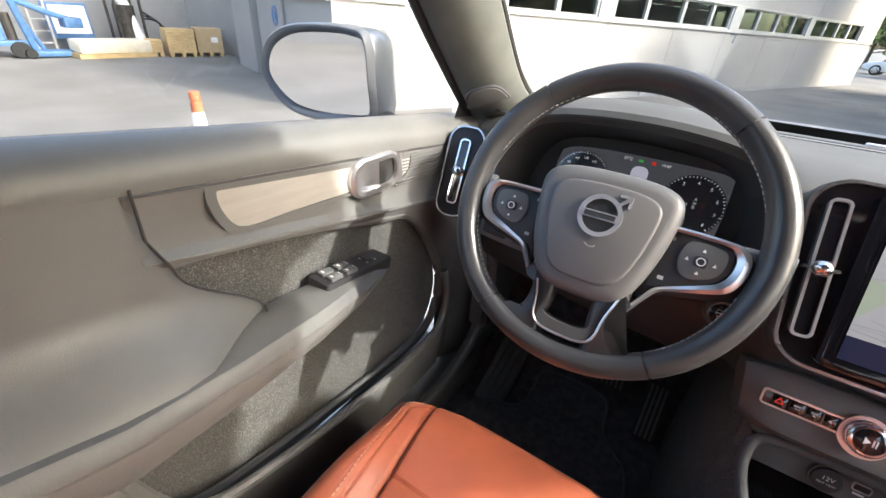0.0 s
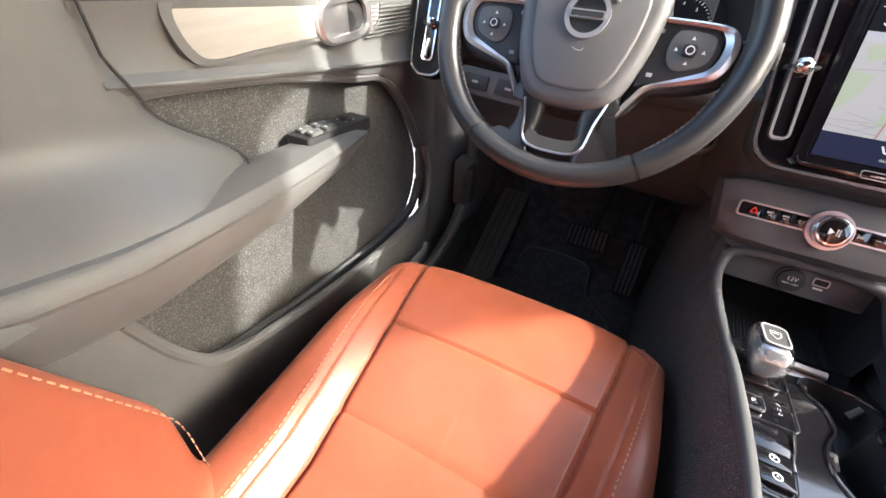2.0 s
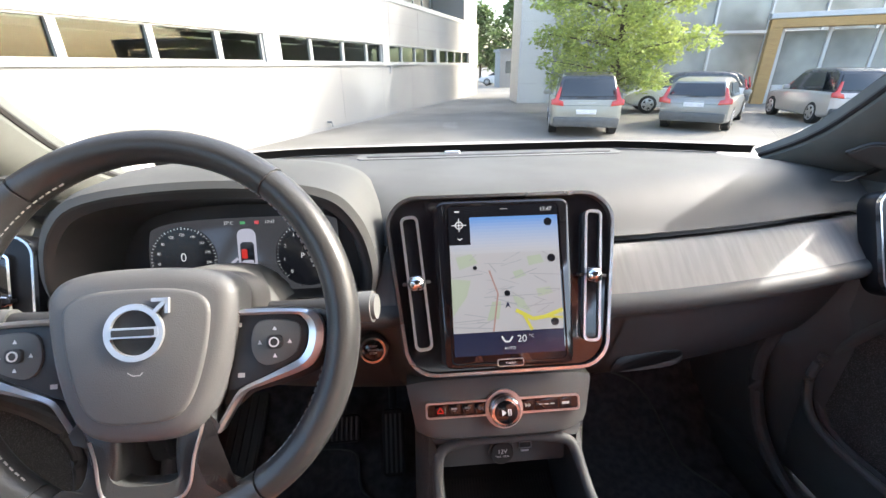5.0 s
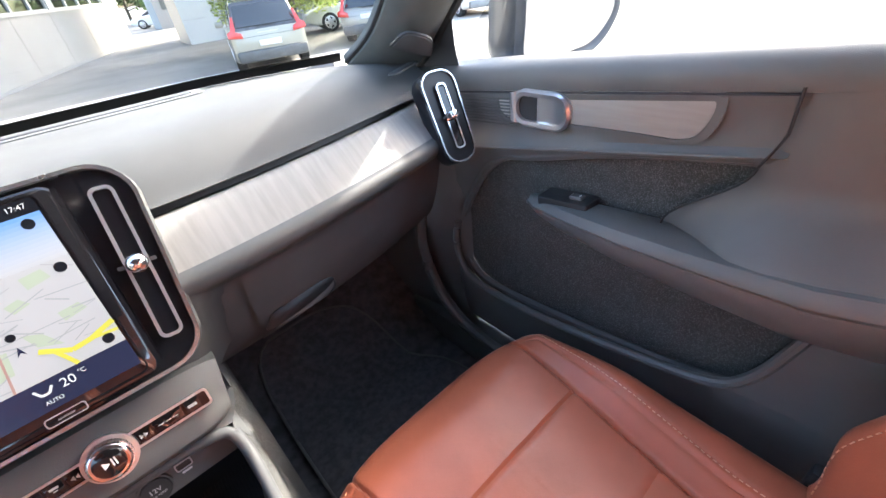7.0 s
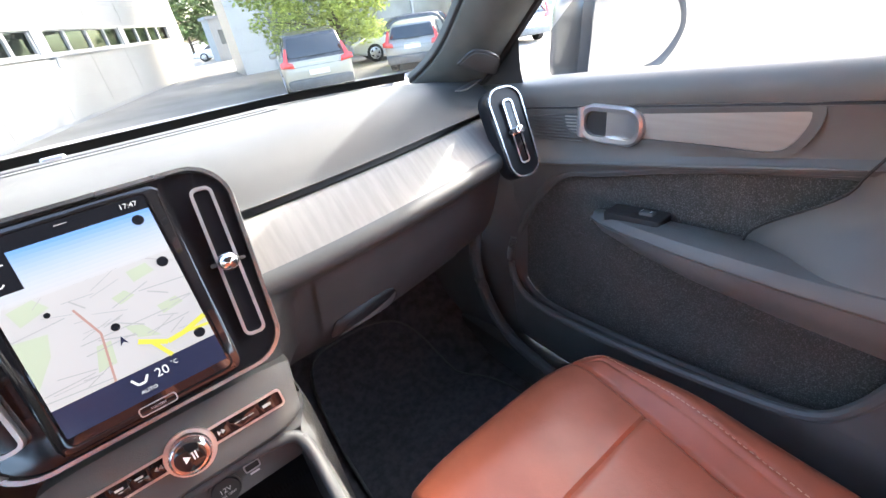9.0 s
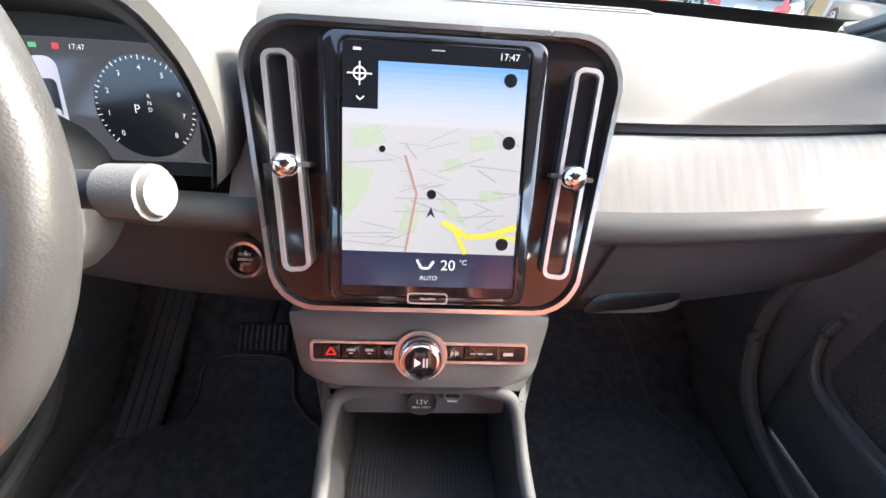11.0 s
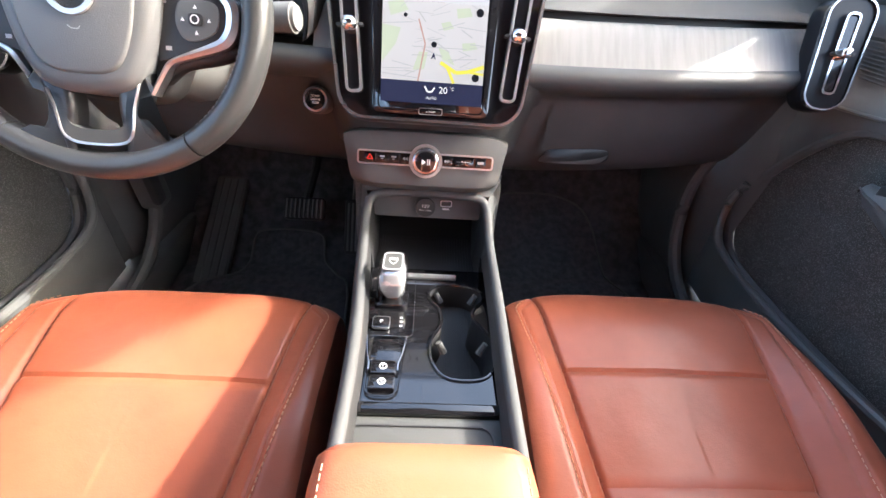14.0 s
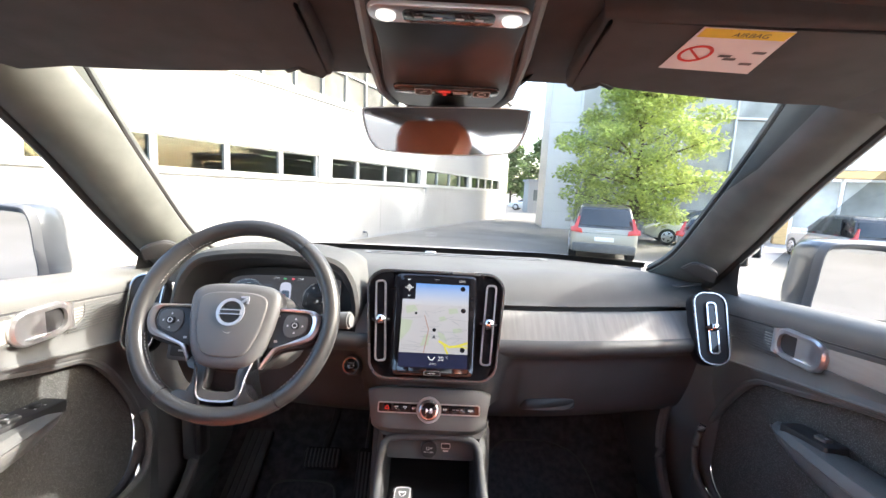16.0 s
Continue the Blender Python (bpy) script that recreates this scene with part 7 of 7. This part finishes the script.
def cone(x, y, h, label):
    t = thing("traffic_cone", label, "traffic cone", "traffic cones", at=(x, y, ground_z(x, y)))
    k = h / 0.75
    part("base", box((0, 0, 0.015 * k), (0.34 * k, 0.34 * k, 0.03 * k), bevel=0.008), M_ORANGE, t)
    part("lower_band", tube([(0, 0, 0.03 * k), (0, 0, 0.24 * k)], [0.115 * k, 0.092 * k], 20), M_ORANGE, t)
    part("white_band", tube([(0, 0, 0.24 * k), (0, 0, 0.53 * k)], [0.092 * k, 0.063 * k], 20), M_WHITE, t, "white reflective band")
    part("tip", tube([(0, 0, 0.53 * k), (0, 0, 0.63 * k), (0, 0, 0.635 * k), (0, 0, 0.66 * k), (0, 0, 0.67 * k), (0, 0, 0.74 * k), (0, 0, 0.75 * k)], [0.063 * k, 0.060 * k, 0.050 * k, 0.050 * k, 0.058 * k, 0.054 * k, 0.040 * k], 20), M_ORANGE, t)
    return t


cone(-5.20, 1.93, 0.75, "tall orange and white traffic cone by the car")
cone(-4.7, 7.2, 0.55, "small orange traffic cone by the white wall")


# ---- parked cars ----
def parked_car(label, paint, L=4.4, Wd=1.86, H=1.65, estate=False):
    c = thing("parked_car", label, "car", "parked cars")
    hw = Wd / 2
    belt = 0.98 if not estate else 0.92
    # sections along the length; rear at y=0, nose at y=L
    def sec(y, w, z0, z1, r=0.10):
        return [(x, y, z) for x, z in rrect(2 * w, z1 - z0, r, 4, cx=0, cy=(z0 + z1) / 2)]
    rows = [sec(0.00, hw * 0.86, 0.42, belt - 0.10), sec(0.06, hw * 0.95, 0.30, belt - 0.02), sec(0.35, hw, 0.24, belt), sec(1.2, hw, 0.22, belt), sec(2.6, hw, 0.22, belt - 0.02), sec(3.4, hw * 0.98, 0.24, belt - 0.06), sec(L - 0.3, hw * 0.94, 0.28, belt - 0.16), sec(L, hw * 0.80, 0.38, belt - 0.32)]
    part("body", loft(rows, True, True), paint, c)
    tail = 0.10 if not estate else 0.12
    rows = [sec(tail, hw * 0.84, belt - 0.06, belt, 0.02), sec(tail + 0.28, hw * 0.76, belt - 0.06, H - 0.10, 0.12), sec(tail + 0.55, hw * 0.74, belt - 0.06, H - 0.02, 0.14), sec(1.6, hw * 0.74, belt - 0.06, H, 0.14), sec(2.4, hw * 0.74, belt - 0.06, H - 0.06, 0.14), sec(3.3, hw * 0.80, belt - 0.06, belt, 0.02)]
    part("roof", loft(rows, True, True), M_PAINT_D if not estate else paint, c, "roof and window surround")
    mg = basis((0, tail + 0.125, (belt + H) / 2 - 0.06), (1, 0, 0), (0, 0.28, H - 0.10 - belt))
    g = part("rear_window", slab(rrect(hw * 1.36, (H - belt) * 0.74, 0.06, wb=hw * 1.52), 0.02, mg @ pose(0, 0, 0.012), 0.006), M_CGLASS, c, "dark rear window")
    for s in (-1, 1):
        side = [(0.75, belt - 0.01), (2.95, belt - 0.03), (2.35, H - 0.17), (1.0, H - 0.13)]
        bm = bmesh.new()
        bm.faces.new([bm.verts.new((s * (hw * (0.86 if z < 1.2 else 0.765)), y, z)) for y, z in side])
        r = bmesh.ops.extrude_face_region(bm, geom=bm.faces[:])
        for v in r["geom"]:
            if isinstance(v, bmesh.types.BMVert):
                v.co.x += s * 0.02
        part("side_window", bm, M_CGLASS, c, "dark side windows")
        lamp = [(s * p.x, p.y) for p in ([Vector((0.60, -0.10)), Vector((0.93, -0.06)), Vector((0.93, 0.06)), Vector((0.84, 0.10)), Vector((0.74, 0.38)), Vector((0.69, 0.38)), Vector((0.73, 0.06)), Vector((0.62, 0.02))])]
        ml = basis((0, 0.02, belt - 0.08), (1, 0, 0), (0, 0.20, 0.98))
        part("tail_lamp", slab(lamp if s > 0 else lamp[::-1], 0.05, ml, 0.01), M_TAIL, c, "red tail lamp")
        part("reflector", box((s * 0.68, 0.00, 0.50), (0.20, 0.05, 0.05)), M_TAIL, c)
        part("door_mirror", box((s * (hw + 0.10), 2.55, belt + 0.06), (0.22, 0.12, 0.15), bevel=0.04), paint, c)
        for y in (0.85, L - 0.85):
            w = part("wheel", tube([(s * (hw - 0.22), y, 0.34), (s * (hw - 0.01), y, 0.34), (s * (hw + 0.005), y, 0.34)], [0.34, 0.34, 0.31], 24), M_TYRE, c, "black tyre")
            part("rim", slab(circle(0.23, 24), 0.02, basis((s * (hw + 0.002), y, 0.34), (0, s, 0), (0, 0, 1)), 0.006), M_SATIN, w)
            for k in range(5):
                a = 2 * math.pi * k / 5
                part("spoke_gap", slab([(0.10 * math.cos(a), 0.10 * math.sin(a)), (0.20 * math.cos(a + 0.35), 0.20 * math.sin(a + 0.35)), (0.20 * math.cos(a - 0.35), 0.20 * math.sin(a - 0.35))][::-1], 0.006, basis((s * (hw + 0.019), y, 0.34), (0, s, 0), (0, 0, 1))), M_TYRE, w)
    part("bumper", box((0, 0.02, 0.40), (Wd * 0.92, 0.22, 0.26), bevel=0.06), M_HARD, c, "dark lower bumper")
    part("plate", box((0, -0.012 if not estate else 0.0, 0.66 if not estate else 0.74), (0.52, 0.03, 0.12), bevel=0.006), M_WHITE, c, "white number plate")
    part("tailgate_line", box((0, 0.012, belt - 0.16), (Wd * 0.66, 0.03, 0.012)), M_HARD, c)
    part("badge_bar", box((0, 0.02, belt - 0.10), (0.46, 0.03, 0.03)), M_SATIN, c)
    part("wiper", box((0, tail + 0.02, belt + 0.03), (0.5, 0.03, 0.02)), M_DARK, c)
    return c


pc = parked_car("sage grey compact SUV with dark roof, seen from behind", M_PAINT_G)
pc.matrix_world = pose(4.65, 10.9, GZ, 0, 0, -17)
pc = parked_car("silver grey estate car with red tail lamps", M_PAINT_S, 4.75, 1.85, 1.45, True)
pc.matrix_world = pose(8.05, 11.5, GZ, 0, 0, -43)
pc = parked_car("warm silver SUV parked by the entrance", M_PAINT_B, 4.4, 1.86, 1.66)
pc.matrix_world = pose(13.4, 11.5, GZ, 0, 0, -18)
pc = parked_car("white compact car parked side-on under the tree", M_PAINT_W, 4.2, 1.8, 1.55)
pc.matrix_world = pose(12.9, 16.1, GZ, 0, 0, 70)
pc = parked_car("dark car parked behind the estate", M_PAINT_D, 4.4, 1.8, 1.5)
pc.matrix_world = pose(15.2, 18.6, GZ, 0, 0, 60)
pc = parked_car("white car beyond the gate", M_PAINT_W, 4.3, 1.8, 1.5)
pc.matrix_world = pose(11.5, 44.0, GZ, 0, 0, 70)
pc = parked_car("white van parked at the edge of the yard", M_PAINT_W, 4.6, 1.9, 1.9)
pc.matrix_world = pose(-15.2, -3.3, GZ, 0, 0, -12)

# ---- showroom with glass front ----
sh = thing("showroom_building", "glass-fronted showroom with white corner tower", "building")
CT = Vector((5.6, 22.3, 0))
DS = Vector((0.995, -0.10, 0)).normalized()
NS = Vector((-0.10, -0.995, 0)).normalized()


def sbox(a, b, z0, z1, o0, o1, bm=None):
    bm = bm or bmesh.new()
    c = CT + DS * (a + b) / 2 + NS * (o0 + o1) / 2
    return box((0, 0, 0), (b - a, z1 - z0, o1 - o0), basis((c.x, c.y, (z0 + z1) / 2), DS, (0, 0, 1)), 0, 1, bm)


part("corner_tower", sbox(0, 1.6, GZ, 11, -3, 0), M_PANEL, sh, "pale metal panel corner")
bm = bmesh.new()
for i in range(12):
    sbox(0, 1.6, GZ + i * 0.95, GZ + 0.02 + i * 0.95, 0, 0.006, bm)
part("panel_joint", bm, M_ALU, sh)
for i in range(7):
    a0, a1 = 1.6 + i * 2.6, 1.6 + (i + 1) * 2.6
    for z0, z1 in ((GZ, 2.6), (2.7, 5.6), (5.7, 8.8), (8.9, 11.5)):
        g = part("pane", sbox(a0 + 0.05, a1 - 0.05, z0, z1 - 0.06, -0.06, -0.03), M_WIN2, sh, "opaque glass pane, pale for the sky it would reflect")
bm = bmesh.new()
for i in range(8):
    sbox(1.56 + i * 2.6, 1.66 + i * 2.6, GZ, 11.5, -0.04, 0.06, bm)
for z in (2.6, 5.6, 8.8):
    sbox(1.6, 19.8, z, z + 0.12, -0.04, 0.08, bm)
part("mullions", bm, M_PANEL, sh, "pale grey mullions")
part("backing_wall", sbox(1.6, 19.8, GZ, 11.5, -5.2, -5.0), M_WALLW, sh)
part("roof", sbox(0, 19.8, 11.5, 11.8, -5.2, 0.2), M_PANEL, sh)
en = thing("entrance_portal", "timber framed entrance portal before the glass front", "portal")
DP = Vector((0.86, -0.51, 0)).normalized()
NP = Vector((DP.y, -DP.x, 0))


def pbox(a, z, size, out=0.0):
    """A block of the portal: a along its front, z its middle over the ground."""
    c = Vector((16.7, 19.6, 0)) + DP * a - NP * out
    return box((0, 0, 0), size, basis((c.x, c.y, GZ + z), DP, (0, 0, 1)), 0.02, 1)


for a in (0, 9.3):
    part("post", pbox(a, 1.8, (0.5, 3.6, 0.6)), M_WOODF, en, "timber clad post")
part("beam", pbox(4.65, 3.42, (9.8, 0.36, 0.62)), M_WOODF, en, "timber clad beam")
part("fascia", pbox(4.65, 3.72, (9.9, 0.22, 0.70)), M_PANEL, en, "white metal fascia")
for k in range(6):
    part("door_post", pbox(0.4 + 1.7 * k, 1.62, (0.14, 3.24, 0.12), 0.35), M_PANEL, en)
    if k < 5:
        leaf = part("door_leaf", pbox(1.25 + 1.7 * k, 1.58, (1.52, 3.10, 0.05), 0.35), M_WIN2, en, "glass door leaf")
        part("kick_panel", pbox(1.25 + 1.7 * k, 0.45, (1.50, 0.80, 0.03), 0.30), M_PANEL, leaf, "pale lower panel")


# ---- trees ----
def leaf_cloud(centres, count, size, seed, spread=1.0):
    r = random.Random(seed)
    vs, fs = [], []
    for k in range(count):
        c, rad = centres[r.randrange(len(centres))]
        while True:
            d = Vector((r.uniform(-1, 1), r.uniform(-1, 1), r.uniform(-1, 1)))
            if 0.1 < d.length < 1:
                break
        d = d.normalized() * (0.35 + 0.65 * r.random() ** 0.6)
        p = Vector(c) + Vector((d.x * rad, d.y * rad, d.z * rad * 0.62))
        u = Vector((r.gauss(0, 1), r.gauss(0, 1), r.gauss(0, 0.5))).normalized()
        n = Vector((r.gauss(0, 0.6), r.gauss(0, 0.6), 1)).normalized()
        w = n.cross(u).normalized()
        l = size * r.uniform(0.6, 1.3)
        i = len(vs)
        vs += [p, p + u * l * 0.5 + w * l * 0.32, p + u * l, p + u * l * 0.5 - w * l * 0.32]
        fs.append((i, i + 1, i + 2, i + 3))
    me = bpy.data.meshes.new("crown")
    me.from_pydata([tuple(v) for v in vs], [], fs)
    return me


def leaf_variation(m):
    nt = m.node_tree
    geo = nt.nodes.new("ShaderNodeNewGeometry")
    hs = nt.nodes.new("ShaderNodeHueSaturation")
    mr = nt.nodes.new("ShaderNodeMapRange")
    mr.inputs[3].default_value, mr.inputs[4].default_value = 0.75, 1.25
    nt.links.new(geo.outputs["Random Per Island"], mr.inputs[0])
    b = nt.nodes["Principled BSDF"]
    src_ = b.inputs["Base Color"].links[0].from_socket
    nt.links.new(src_, hs.inputs["Color"])
    nt.links.new(mr.outputs[0], hs.inputs["Value"])
    nt.links.new(hs.outputs[0], b.inputs["Base Color"])
    tl = nt.nodes.new("ShaderNodeBsdfTranslucent")
    nt.links.new(hs.outputs[0], tl.inputs[0])
    mx = nt.nodes.new("ShaderNodeMixShader")
    mx.inputs[0].default_value = 0.4
    nt.links.new(b.outputs[0], mx.inputs[1])
    nt.links.new(tl.outputs[0], mx.inputs[2])
    nt.links.new(mx.outputs[0], nt.nodes["Material Output"].inputs[0])


leaf_variation(M_LEAF)
leaf_variation(M_LEAF2)


def tree(x, y, h, rad, low, count, size, seed, mtl, label):
    t = thing("tree", label, "tree", at=(x, y, GZ))
    r = random.Random(seed)
    part("trunk", tube(spline([(0, 0, -0.1), (0.03, 0.02, h * 0.3), (-0.04, 0.03, h * 0.6), (0, 0, h * 0.92)], 5), [lerp(0.17, 0.03, i / 15) for i in range(16)], 10), M_BARK, t, "brown tapered trunk")
    cs = []
    for i in range(46):
        f = i / 45
        z = lerp(low, h, f)
        rr = rad * (math.sin(math.pi * min(1, 0.28 + 0.72 * f)) ** 0.7) * r.uniform(0.45, 1.08)
        a = i * 2.4 + r.uniform(-0.4, 0.4)
        tip = Vector((rr * math.cos(a), rr * math.sin(a), z + r.uniform(-0.2, 0.3)))
        if i % 2 == 0:
            part("limb", tube([(0, 0, z * 0.8), tip * 0.5 + Vector((0, 0, z * 0.42)), tip], [0.05, 0.03, 0.01], 6), M_BARK, t)
        cs.append((tip * 0.97, rad * 0.22))
        cs.append((tip * 0.55 + Vector((0, 0, z * 0.45)), rad * 0.34))
    me = leaf_cloud(cs, count, size, seed)
    me.materials.append(mtl)
    cr = new("crown", me)
    cr.parent = t
    cr["label"] = "loose crown of light green leaves"
    return t


tree(7.7, 15.8, 7.4, 3.0, 1.3, 32000, 0.155, 3, M_LEAF, "light green maple standing before the glass front")
for i, (x, y, h) in enumerate(((9.5, 58, 8.5), (14, 60, 9.5), (4.5, 62, 9), (19, 56, 10), (25, 50, 9))):
    tree(x, y, h, 3.4, 1.6, 3500, 0.5, 20 + i, M_LEAF2, "green tree at the far end of the yard")
bb = thing("sales_hall", "plain pale sales hall behind the car", "building", at=(-2.0, -13.0, GZ))
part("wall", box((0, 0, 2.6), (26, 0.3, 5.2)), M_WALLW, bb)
part("window", box((3.0, 0.12, 1.6), (9.0, 0.12, 2.2)), M_WIN2, bb, "broad shop window")
part("coping", box((0, 0.05, 5.25), (26.2, 0.5, 0.14)), M_ALU, bb)
gh = thing("gate_house", "small white gatehouse with one window", "gatehouse", at=(9.6, 41.0, GZ))
part("wall", box((0, 0, 1.5), (2.6, 2.4, 3.0)), M_WALLW, gh)
part("roof", box((0, 0, 3.1), (2.9, 2.7, 0.2)), M_GREYW, gh)
part("pane", box((-0.1, -1.21, 1.7), (1.4, 0.05, 1.0)), M_WIN, gh)
